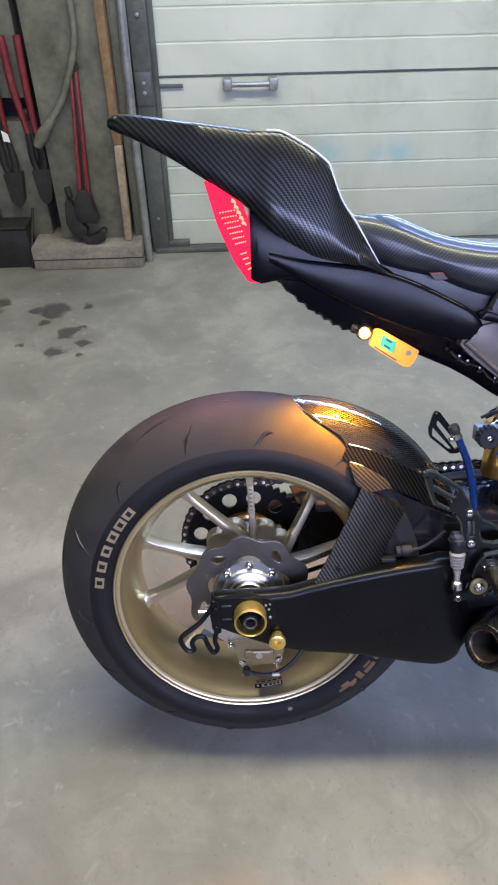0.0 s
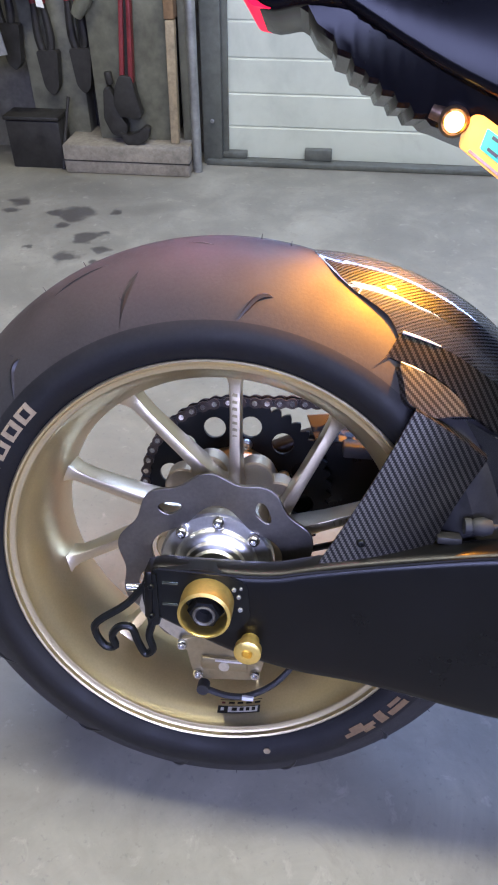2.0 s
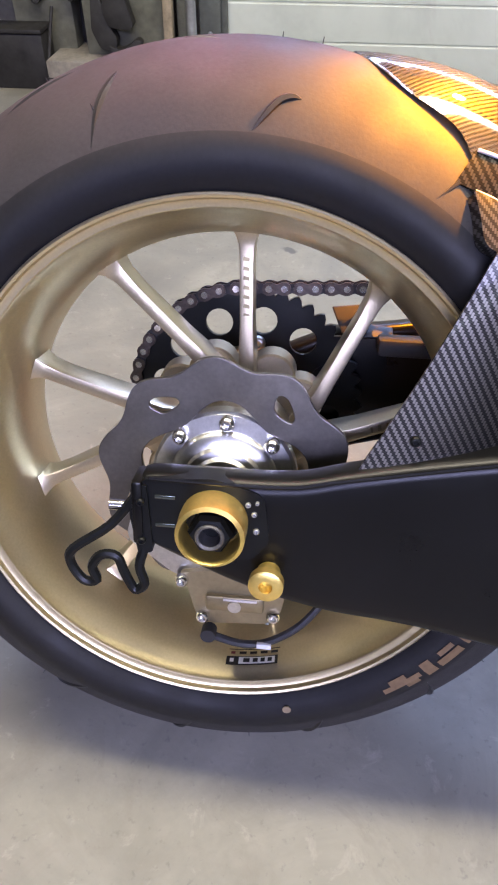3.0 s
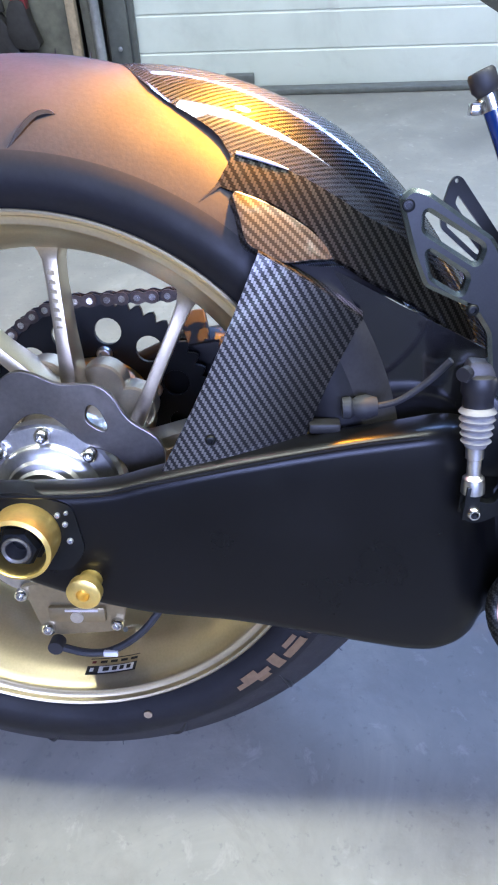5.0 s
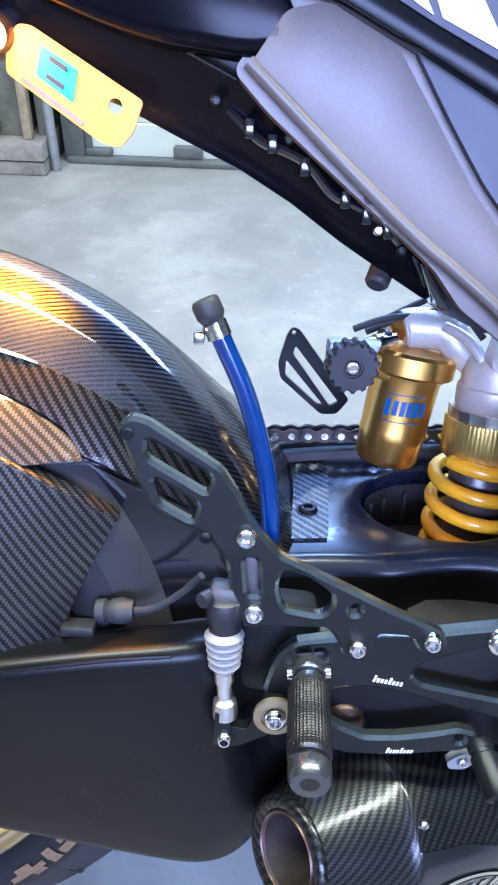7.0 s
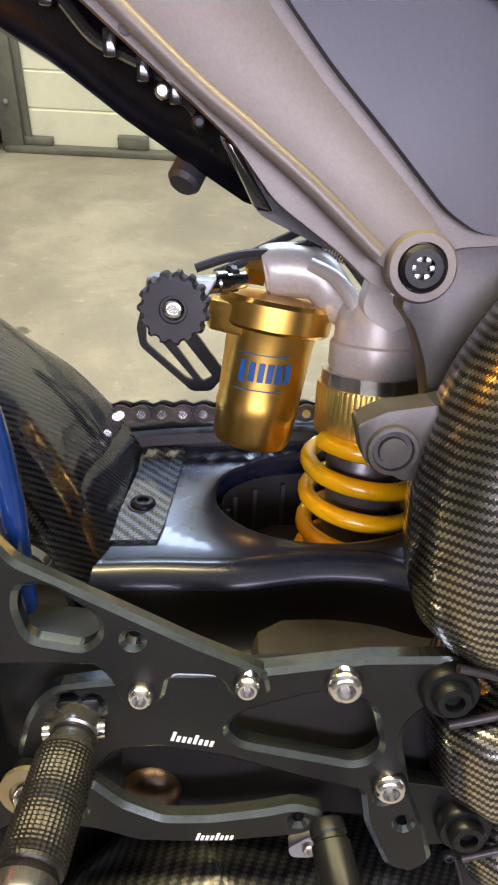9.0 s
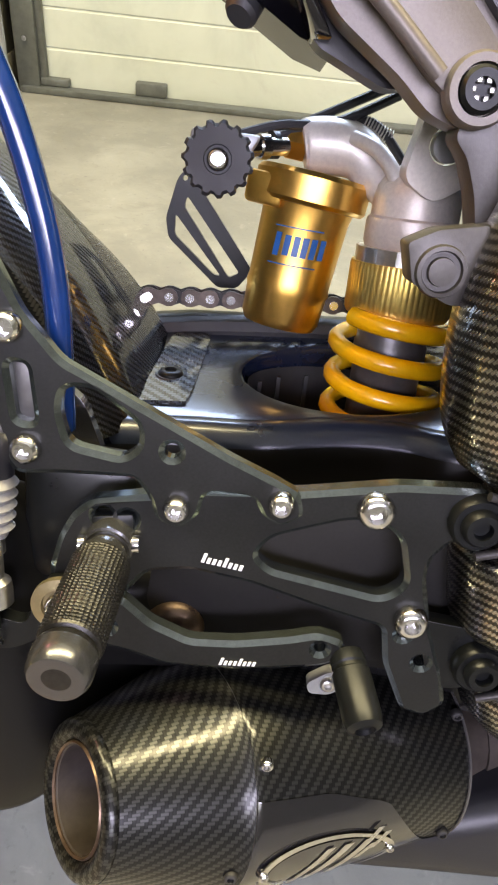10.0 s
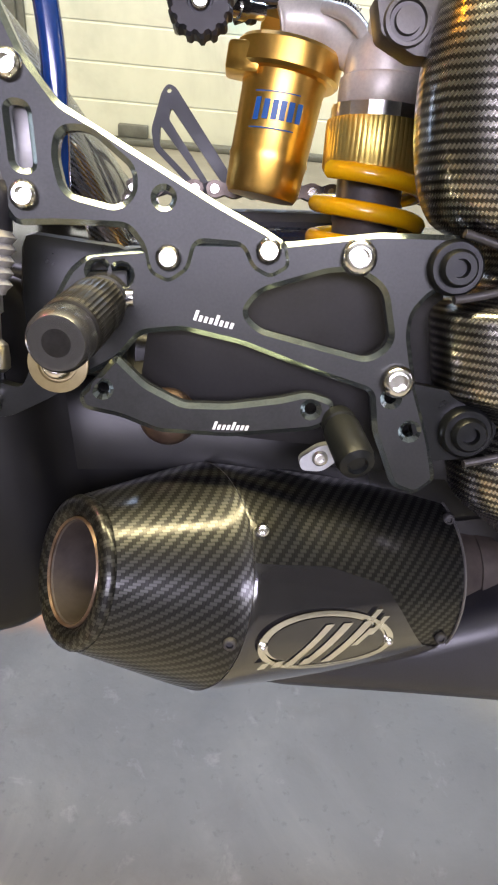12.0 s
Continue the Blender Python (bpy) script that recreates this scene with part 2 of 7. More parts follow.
M = {
    "floor": concrete(),
    "door": painted_door(),
    "wall": worn("grimy painted plaster", (0.165, 0.158, 0.125), 0.8, grain=30, dirt=3.0, vary=0.5, bump=0.2),
    "ceiling": worn("ceiling board", (0.55, 0.55, 0.52), 0.85, grain=30, dirt=2.0, bump=0.1),
    "column": worn("grey painted steel", (0.145, 0.146, 0.110), 0.55, grain=25, dirt=5.0, vary=0.5, bump=0.15),
    "block": worn("old concrete block", (0.23, 0.21, 0.175), 0.9, grain=70, dirt=8, vary=0.4, bump=0.5, distance=0.004),
    "rust": worn("rust-brown timber", (0.22, 0.14, 0.075), 0.8, grain=50, dirt=7, vary=0.5, bump=0.3),
    "timber": worn("pale bare timber", (0.30, 0.245, 0.165), 0.75, grain=60, dirt=9, vary=0.45, bump=0.3),
    "jamb": worn("dark grey steel", (0.10, 0.108, 0.10), 0.5, grain=40, dirt=4, vary=0.4, bump=0.1),
    "zinc": worn("dull zinc", (0.34, 0.35, 0.35), 0.45, metal=0.7, grain=60, dirt=10, vary=0.3),
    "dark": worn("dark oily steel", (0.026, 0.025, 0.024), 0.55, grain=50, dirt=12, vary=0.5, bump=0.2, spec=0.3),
    "red": worn("worn red paint", (0.17, 0.022, 0.028), 0.5, grain=60, dirt=14, vary=0.45, bump=0.15),
    "yellow": worn("yellow plastic", (0.75, 0.47, 0.02), 0.45, grain=80, dirt=10, vary=0.15),
    "white": worn("white plastic", (0.75, 0.75, 0.74), 0.5, grain=80, dirt=10, vary=0.15),
    "rubber": worn("tyre rubber", (0.011, 0.0108, 0.0115), 0.60, grain=260, dirt=14, vary=0.35, bump=0.12, spec=0.3),
    "tread": worn("scuffed tread rubber", (0.028, 0.0265, 0.026), 0.7, grain=320, dirt=16, vary=0.3, bump=0.25, spec=0.35),
    "soft": worn("black rubber", (0.025, 0.025, 0.026), 0.6, grain=120, dirt=20, vary=0.3, bump=0.1),
    "letter": worn("gold-brown paint", (0.30, 0.235, 0.14), 0.6, grain=200, dirt=40, vary=0.25),
    "letter_dark": worn("dull bronze paint", (0.175, 0.110, 0.052), 0.6, grain=200, dirt=40, vary=0.3),
    "rim": worn("champagne gold anodising", (0.68, 0.585, 0.36), 0.36, metal=0.95, grain=420, dirt=8, vary=0.12, bump=0.06),
    "spoke": worn("brushed champagne alloy", (0.66, 0.57, 0.40), 0.33, metal=0.95, grain=500, dirt=14, vary=0.12, bump=0.05),
    "alloy": worn("machined alloy", (0.70, 0.69, 0.66), 0.32, metal=1.0, grain=300, dirt=20, vary=0.2, bump=0.04),
    "cast": worn("cast alloy", (0.70, 0.655, 0.585), 0.40, metal=0.3, grain=420, dirt=25, vary=0.18, bump=0.18),
    "disc": worn("ground brake steel", (0.23, 0.215, 0.20), 0.34, metal=1.0, grain=240, dirt=18, vary=0.2, bump=0.05),
    "steel": worn("bright steel", (0.72, 0.71, 0.69), 0.18, metal=1.0, grain=200, dirt=40, vary=0.2, bump=0.03),
    "caliper": worn("bronze anodised caliper", (0.34, 0.285, 0.165), 0.42, metal=0.85, grain=200, dirt=30, vary=0.2, bump=0.1),
    "gold": worn("gold anodising", (0.80, 0.47, 0.11), 0.34, metal=1.0, grain=260, dirt=18, vary=0.12, bump=0.03),
    "brass": worn("yellow gold anodising", (0.90, 0.68, 0.20), 0.36, metal=0.9, grain=260, dirt=25, vary=0.15, bump=0.03),
    "arm": worn("satin black swingarm paint", (0.0042, 0.0042, 0.0042), 0.32, grain=900, dirt=9, vary=0.3, bump=0.04, spec=0.25),
    "black": worn("black anodised alloy", (0.008, 0.009, 0.009), 0.34, metal=0.2, grain=600, dirt=22, vary=0.3, bump=0.06, spec=0.27),
    "cover": worn("grey satin side panel", (0.042, 0.043, 0.052), 0.42, metal=0.2, grain=700, dirt=6, vary=0.2, bump=0.08),
    "gloss_white": worn("gloss white patch", (0.80, 0.80, 0.80), 0.25, coat=0.5, grain=300, dirt=20, vary=0.05, bump=0.0),
    "gloss": worn("gloss black paint", (0.010, 0.010, 0.012), 0.14, coat=1.0, grain=200, dirt=8, vary=0.3, bump=0.0),
    "knurl": worn("worn knurled alloy", (0.032, 0.031, 0.029), 0.38, metal=0.7, grain=500, dirt=30, vary=0.4, bump=0.1),
    # blue reflected light is put into this black paint's base colour
    "deck": worn("black bridge paint tinted by blue reflection", (0.006, 0.010, 0.024), 0.28, coat=0.3, grain=700, dirt=9, vary=0.35, bump=0.04),
    "shell": worn("black tail moulding", (0.004, 0.004, 0.006), 0.20, grain=300, dirt=8, vary=0.3, bump=0.0, spec=0.13),
    "plastic": worn("black moulded plastic", (0.014, 0.014, 0.017), 0.42, grain=700, dirt=10, vary=0.3, bump=0.12),
    "frame": worn("grey cast frame paint", (0.150, 0.130, 0.112), 0.44, metal=0.25, grain=700, dirt=8, vary=0.2, bump=0.12),
    "grey": worn("grey shaft", (0.15, 0.145, 0.14), 0.35, metal=0.6, grain=300, dirt=30, vary=0.2),
    "spring": worn("yellow coil paint", (0.88, 0.47, 0.012), 0.26, coat=0.6, grain=300, dirt=22, vary=0.10, bump=0.02),
    "hose": worn("blue silicone hose", (0.004, 0.026, 0.13), 0.2, coat=0.7, grain=120, dirt=20, vary=0.25, bump=0.02),
    # base tinted blue for the cool daylight that the seat top reflects
    "vinyl": worn("seat vinyl tinted by blue reflection", (0.09, 0.14, 0.24), 0.32, coat=0.8, grain=900, dirt=12, vary=0.2, bump=0.2),
    "print": worn("white print", (0.75, 0.75, 0.73), 0.5, grain=300, dirt=60, vary=0.1, bump=0.0),
    "ink": worn("black print", (0.012, 0.012, 0.012), 0.4, grain=300, dirt=60, vary=0.1, bump=0.0),
    "blueink": worn("blue print", (0.012, 0.10, 0.32), 0.4, grain=300, dirt=60, vary=0.2, bump=0.0),
    "teal": worn("teal sticker", (0.02, 0.45, 0.48), 0.4, grain=200, dirt=60, vary=0.15, bump=0.0),
    # saturated orange base: the bulb's amber light is painted in
    "plate": worn("plate tinted with amber light", (0.88, 0.42, 0.010), 0.45, grain=120, dirt=40, vary=0.12, bump=0.0),
    "anodised": worn("satin black anodising", (0.030, 0.031, 0.030), 0.40, metal=0.8, grain=700, dirt=14, vary=0.25, bump=0.06),
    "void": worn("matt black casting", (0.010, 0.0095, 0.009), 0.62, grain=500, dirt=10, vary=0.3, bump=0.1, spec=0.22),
    "boot": worn("pale grey rubber", (0.25, 0.243, 0.225), 0.5, grain=200, dirt=30, vary=0.2, bump=0.05),
    "turned": worn("turned black end cap", (0.11, 0.11, 0.11), 0.24, metal=0.8, grain=700, dirt=14, vary=0.15, bump=0.02),
    "soot": worn("sooty steel bore", (0.045, 0.036, 0.030), 0.55, metal=0.3, grain=200, dirt=30, vary=0.4),
    "copper": worn("heat-tinted steel", (0.17, 0.115, 0.08), 0.36, metal=0.8, grain=200, dirt=30, vary=0.4),
    "carbon_tail": weave("satin carbon cloth", tow=0.0025, rough=0.34, coat=0.3, bright=0.055, dark=0.003, lacquer=0.10, turn=-1.0),
    # blue tint stands in for daylight reflected in the lacquer
    "carbon_tab": weave("carbon tab tinted by blue reflection", tow=0.0022, rough=0.35, coat=1.0, bright=0.075, dark=0.012, lacquer=0.05, gloss=1.7, tint=(0.8, 1.0, 1.3)),
    "carbon_can": weave("silencer carbon cloth", tow=0.0019, rough=0.36, coat=0.5, bright=0.048, gloss=1.42, dark=0.005, lacquer=0.11, turn=-1.0, tint=(0.98, 1.01, 0.93)),
    "carbon_guard": weave("coarse gloss carbon cloth", tow=0.0015, rough=0.26, coat=0.6, bright=0.42, dark=0.002, metal=1.0, spin=0.785, tint=(1.04, 1.0, 0.90)),
    # brighter anodising: the light on cut edges is put into its colour
    "sheen": worn("brightened black anodising", (0.15, 0.175, 0.165), 0.17, metal=0.9, grain=400, dirt=30, vary=0.3),
    "linkplate": worn("bronzed link steel", (0.075, 0.06, 0.05), 0.35, metal=0.8, grain=300, dirt=40, vary=0.4),
    # lit copy of the cloth: less metallic, so the orange light shows on it
    "carbon_flap": weave("carbon cloth set to catch amber light", tow=0.0017, rough=0.40, coat=0.2, bright=0.13, dark=0.004, metal=0.2),
    "carbon_raw": weave("raw carbon cloth", tow=0.0019, rough=0.36, coat=0.30, bright=0.108, dark=0.004, spin=-0.25, tint=(1.07, 1.0, 0.86)),
    # tinted blue here too, for the reflection over the hugger
    "carbon_fine": weave("fine carbon cloth", tow=0.0013, rough=0.42, coat=1.0, bright=0.085, dark=0.004, lacquer=0.03, gloss=2.5, metal=0.6, tint=(0.9, 1.0, 1.2)),
    "carbon_seat": weave("fine carbon-print vinyl", tow=0.0016, rough=0.38, coat=0.4, bright=0.045, dark=0.012, lacquer=0.12, metal=0.3, tint=(0.85, 1.0, 1.25)),
    "bracket": worn("dull grey forged alloy", (0.058, 0.054, 0.050), 0.42, metal=0.4, grain=500, dirt=18, vary=0.3, bump=0.15),
    "tail_lens": glow("lit red tail lens", (1.0, 0.006, 0.045), 1.25),
    "strip": glow("lit strip", (1.0, 0.33, 0.16), 1.6),
    # pale colour for tubes that stand in for highlights along edges
    "edge_glint": worn("pale edge highlight", (0.62, 0.64, 0.68), 0.25, coat=0.6, grain=300, dirt=9, vary=0.2, bump=0.0),
    "amber": glow("lit amber bulb", (1.0, 0.56, 0.10), 14.0),
    "tube": glow("lit ceiling tube", (0.85, 0.92, 1.0), 7.0),
}


# ---- building helpers ----
def part(name, bm, material, parent=None, label="", smooth=38, uv=None):
    """Links a bmesh as one mesh object, under a thing or a part."""
    bmesh.ops.recalc_face_normals(bm, faces=bm.faces)
    mesh = bpy.data.meshes.new(name)
    if uv != "kept":
        layer = bm.loops.layers.uv.verify()
        for f in bm.faces:
            for l in f.loops:
                l[layer].uv = (l.vert.co.x, l.vert.co.z)
    bm.to_mesh(mesh)
    bm.free()
    mesh.materials.append(M[material] if isinstance(material, str) else material)
    if smooth:
        for p in mesh.polygons:
            p.use_smooth = True
        mesh.set_sharp_from_angle(angle=radians(smooth))
    ob = new(name, mesh)
    ob.parent = parent
    if label:
        tagged(ob, label)
    return ob


def again(ob, x=0.0, y=0.0, z=0.0, m=None):
    """Another object on the same mesh, moved."""
    twin = ob.copy()
    scene.collection.objects.link(twin)
    twin.matrix_basis = m if m is not None else pose(x, y, z)
    return twin


def arc(points, r, steps=6):
    """A polygon with its corners rounded."""
    out, n = [], len(points)
    for i, p in enumerate(points):
        p, a, b = Vector(p), Vector(points[i - 1]), Vector(points[(i + 1) % n])
        ra = min(r, (a - p).length * 0.45, (b - p).length * 0.45)
        s, e = p + (a - p).normalized() * ra, p + (b - p).normalized() * ra
        for k in range(steps + 1):
            t = k / steps
            out.append((1 - t) ** 2 * s + 2 * t * (1 - t) * p + t * t * e)
    return [tuple(v) for v in out]


def spline(points, steps=6, closed=False):
    """A smooth line through points of any dimension."""
    pts, n, out = [Vector(p) for p in points], len(points), []
    spans = n if closed else n - 1
    for i in range(spans):
        p0 = pts[i - 1] if closed or i else pts[0]
        p1, p2 = pts[i], pts[(i + 1) % n]
        p3 = pts[(i + 2) % n] if closed or i + 2 < n else pts[-1]
        for k in range(steps):
            t = k / steps
            out.append(0.5 * (2 * p1 + (p2 - p0) * t + (2 * p0 - 5 * p1 + 4 * p2 - p3) * t * t + (3 * p1 - p0 - 3 * p2 + p3) * t ** 3))
    if not closed:
        out.append(pts[-1])
    return out


def ring2(cx, cz, r, n=20, start=0.0):
    return [(cx + r * math.cos(start + 2 * math.pi * k / n), cz + r * math.sin(start + 2 * math.pi * k / n)) for k in range(n)]


def plate(outer, holes=(), y0=0.0, y1=0.01, bevel=0.001):
    """A flat part in the machine's side plane, with holes through it and its edges broken."""
    bm = bmesh.new()
    edges = []
    for loop in (outer, *holes):
        vs = [bm.verts.new((x, y0, z)) for x, z in loop]
        edges += [bm.edges.new((vs[i - 1], vs[i])) for i in range(len(vs))]
    bmesh.ops.triangle_fill(bm, use_beauty=True, use_dissolve=False, edges=edges)
    out = bmesh.ops.extrude_face_region(bm, geom=bm.faces[:])
    bmesh.ops.translate(bm, verts=[v for v in out["geom"] if isinstance(v, bmesh.types.BMVert)], vec=(0, y1 - y0, 0))
    bmesh.ops.recalc_face_normals(bm, faces=bm.faces)
    if bevel:
        rims = [e for e in bm.edges if len(e.link_faces) == 2 and abs(e.verts[0].co.y - e.verts[1].co.y) < 1e-6 and e.calc_face_angle(0) > 0.9]
        bmesh.ops.bevel(bm, geom=rims, offset=bevel, segments=2, affect="EDGES", clamp_overlap=True, profile=0.5)
    return bm


def chamfered(outer, holes, y0, y1, c):
    """A machined plate whose near edges, of the outline and of its cut-outs, carry a flat chamfer of width c."""
    bm = bmesh.new()
    front, back = [], []
    for n, loop in enumerate((outer, *holes)):
        pts = [Vector(p) for p in loop]
        area2 = sum(a.x * b.y - b.x * a.y for a, b in zip(pts, pts[1:] + pts[:1]))
        sign = (1 if area2 > 0 else -1) * (1 if n == 0 else -1)
        inner = []
        for i, p in enumerate(pts):
            e = (pts[(i + 1) % len(pts)] - pts[i - 1]).normalized()
            inner.append(p + Vector((-e.y, e.x)) * sign * c)
        a = [bm.verts.new((p.x, y0, p.y)) for p in inner]
        b = [bm.verts.new((p.x, y0 + c * 0.8, p.y)) for p in pts]
        d = [bm.verts.new((p.x, y1, p.y)) for p in pts]
        for i in range(len(pts)):
            bm.faces.new((a[i - 1], a[i], b[i], b[i - 1])), bm.faces.new((b[i - 1], b[i], d[i], d[i - 1]))
        front += [bm.edges.get((a[i - 1], a[i])) for i in range(len(a))]
        back += [bm.edges.get((d[i - 1], d[i])) for i in range(len(d))]
    bmesh.ops.triangle_fill(bm, use_beauty=True, use_dissolve=False, edges=front)
    bmesh.ops.triangle_fill(bm, use_beauty=True, use_dissolve=False, edges=back)
    return bm


def frame_of(axis):
    a = Vector(axis).normalized()
    e = a.cross(Vector((0, 0, 1))) if abs(a.z) < 0.9 else a.cross(Vector((1, 0, 0)))
    e.normalize()
    return a, e, a.cross(e)


def lathe(profile, origin=(0, 0, 0), axis=(0, -1, 0), seg=32, wobble=None):
    """A turned part: (radius, height along the axis) pairs."""
    a, e, f = frame_of(axis)
    bm, o, rings = bmesh.new(), Vector(origin), []
    layer = bm.loops.layers.uv.verify()
    for r, h in profile:
        if r < 1e-6:
            rings.append([bm.verts.new(o + a * h)] * seg)
        else:
            rings.append([bm.verts.new(o + a * h + (e * math.cos(t) + f * math.sin(t)) * (r * (wobble(t, h) if wobble else 1)))
                          for t in (2 * math.pi * k / seg for k in range(seg))])
    length = 0.0
    for i, (lo, hi) in enumerate(zip(rings, rings[1:])):
        step = math.dist(profile[i], profile[i + 1])
        rr = max(profile[i][0], profile[i + 1][0])
        for k in range(seg):
            vs = [lo[k], lo[(k + 1) % seg], hi[(k + 1) % seg], hi[k]]
            uvs = [(2 * math.pi * rr * k / seg, length), (2 * math.pi * rr * (k + 1) / seg, length), (2 * math.pi * rr * (k + 1) / seg, length + step), (2 * math.pi * rr * k / seg, length + step)]
            seen, us = [], []
            for v, q in zip(vs, uvs):
                if v not in seen:
                    seen.append(v), us.append(q)
            if len(seen) > 2:
                try:
                    face = bm.faces.new(seen)
                except ValueError:
                    continue
                for l, q in zip(face.loops, us):
                    l[layer].uv = q
        length += step
    return bm


def loft(rings, closed=True, caps=True):
    """A skin over rings of points; its UV is in metres."""
    bm = bmesh.new()
    layer = bm.loops.layers.uv.verify()
    vs = [[bm.verts.new(p) for p in ring] for ring in rings]
    n, along = len(rings[0]), 0.0
    for i in range(len(rings) - 1):
        step = sum((Vector(a) - Vector(b)).length for a, b in zip(rings[i], rings[i + 1])) / n
        u0 = u1 = 0.0
        for k in range(n if closed else n - 1):
            j = (k + 1) % n
            d0, d1 = (vs[i][j].co - vs[i][k].co).length, (vs[i + 1][j].co - vs[i + 1][k].co).length
            face = bm.faces.new((vs[i][k], vs[i][j], vs[i + 1][j], vs[i + 1][k]))
            for l, q in zip(face.loops, ((u0, along), (u0 + d0, along), (u1 + d1, along + step), (u1, along + step))):
                l[layer].uv = q
            u0, u1 = u0 + d0, u1 + d1
        along += step
    if caps and closed:
        bm.faces.new(vs[0]), bm.faces.new(vs[-1])
    return bm


def tube(points, radius, seg=10, steps=6, caps=True):
    """A round bar or hose along a smooth line; radius may be one number or one for each point."""
    pts = spline(points, steps) if steps > 1 else [Vector(p) for p in points]
    radii = spline([(r, 0) for r in radius], steps) if isinstance(radius, (list, tuple)) and steps > 1 else None
    rings, side = [], None
    for i, p in enumerate(pts):
        way = (pts[min(i + 1, len(pts) - 1)] - pts[max(i - 1, 0)]).normalized()
        side = frame_of(way)[1] if side is None else (side - way * side.dot(way)).normalized()
        up = way.cross(side)
        r = radii[i][0] if radii else radius
        rings.append([p + (side * math.cos(t) + up * math.sin(t)) * r for t in (2 * math.pi * k / seg for k in range(seg))])
    return loft(rings, True, caps)


def box(x0, x1, y0, y1, z0, z1, bevel=0.003, segments=2):
    bm = bmesh.new()
    bmesh.ops.create_cube(bm, size=1.0)
    for v in bm.verts:
        v.co = Vector(((x0 + x1) / 2 + v.co.x * (x1 - x0), (y0 + y1) / 2 + v.co.y * (y1 - y0), (z0 + z1) / 2 + v.co.z * (z1 - z0)))
    if bevel:
        bmesh.ops.bevel(bm, geom=bm.edges[:], offset=bevel, segments=segments, affect="EDGES", clamp_overlap=True, profile=0.5)
    return bm


def hull_box(corners, bevel=0.003):
    """A solid over eight corners: four of one end, four of the other."""
    bm = bmesh.new()
    v = [bm.verts.new(c) for c in corners]
    for f in ((0, 1, 2, 3), (7, 6, 5, 4), (0, 4, 5, 1), (1, 5, 6, 2), (2, 6, 7, 3), (3, 7, 4, 0)):
        bm.faces.new([v[i] for i in f])
    bmesh.ops.recalc_face_normals(bm, faces=bm.faces)
    if bevel:
        bmesh.ops.bevel(bm, geom=bm.edges[:], offset=bevel, segments=2, affect="EDGES", clamp_overlap=True, profile=0.5)
    return bm


def rounded(cy, cz, hy, hz, r, n=4):
    """A rounded rectangle in the (y, z) plane, as a ring of pairs."""
    r, out = min(r, hy * 0.98, hz * 0.98), []
    for sy, sz, a in ((1, 1, 0), (-1, 1, 90), (-1, -1, 180), (1, -1, 270)):
        for k in range(n + 1):
            t = radians(a + 90 * k / n)
            out.append((cy + sy * (hy - r) + r * math.cos(t), cz + sz * (hz - r) + r * math.sin(t)))
    return out


def bolt_mesh(r, h, socket=0.5):
    return lathe([(r * 1.0, -0.001), (r, h * 0.45), (r * 0.88, h * 0.8), (r * 0.66, h), (r * socket, h), (r * socket * 0.92, h * 0.4), (0, h * 0.4)], seg=18)


bike = new("motorcycle")
bike.matrix_world = BIKE
tagged(bike, "black and carbon sport motorcycle with champagne gold rear wheel", "motorcycle")
BOLTS = {}


def bolt(x, y, z, parent=None, r=0.0055, h=0.005, material="steel", axis=None):
    """A button-head screw that faces the near side."""
    key = (r, h, material)
    if key not in BOLTS:
        ob = part("bolt", bolt_mesh(r, h), material, parent or bike)
        BOLTS[key] = ob
        ob.location = (x, y, z)
        return ob
    ob = again(BOLTS[key], x, y, z)
    ob.parent = parent or bike
    return ob

# ---- the setting ----
def slab(name, x0, x1, y0, y1, z0, z1, material, bevel=0.0):
    ob = part(name, box(x0, x1, y0, y1, z0, z1, bevel), material, smooth=30)
    tagged(ob, "", "", "", "structure")
    return ob


tagged(slab("floor", -4.0, 4.5, -2.95, 2.6, -0.12, 0.0, "floor"), "grey stained concrete floor with dark oil spots", "floor")
tagged(slab("ceiling", -4.0, 4.5, -2.95, 2.6, 2.8, 2.95, "ceiling"), "pale board ceiling", "ceiling")
tagged(slab("wall_west", -4.15, -4.0, -2.95, 2.6, 0.0, 2.8, "wall"), "grimy grey plaster wall", "wall")
tagged(slab("wall_east", 4.5, 4.65, -2.95, 2.6, 0.0, 2.8, "wall"), "grimy grey plaster wall", "wall")
tagged(slab("wall_south", -4.0, 4.5, -2.95, -2.8, 0.0, 2.8, "wall"), "grimy grey plaster wall", "wall")
tagged(slab("wall_north", -4.0, -0.30, 2.28, 2.45, 0.0, 2.8, "wall"), "grimy grey plaster wall beside the garage door", "wall")
slab("wall_north", -0.30, 3.2, 2.28, 2.45, 2.32, 2.8, "wall")
slab("wall_north", 3.2, 4.5, 2.28, 2.45, 0.0, 2.8, "wall")

# garage door: ribbed steel sections between a jamb and the far side
door = new("door_1")
tagged(door, "white sectional garage door with grimy ribbed steel panels", "garage door", "", "structure")
SECTION, RIB = 0.70, 0.1166


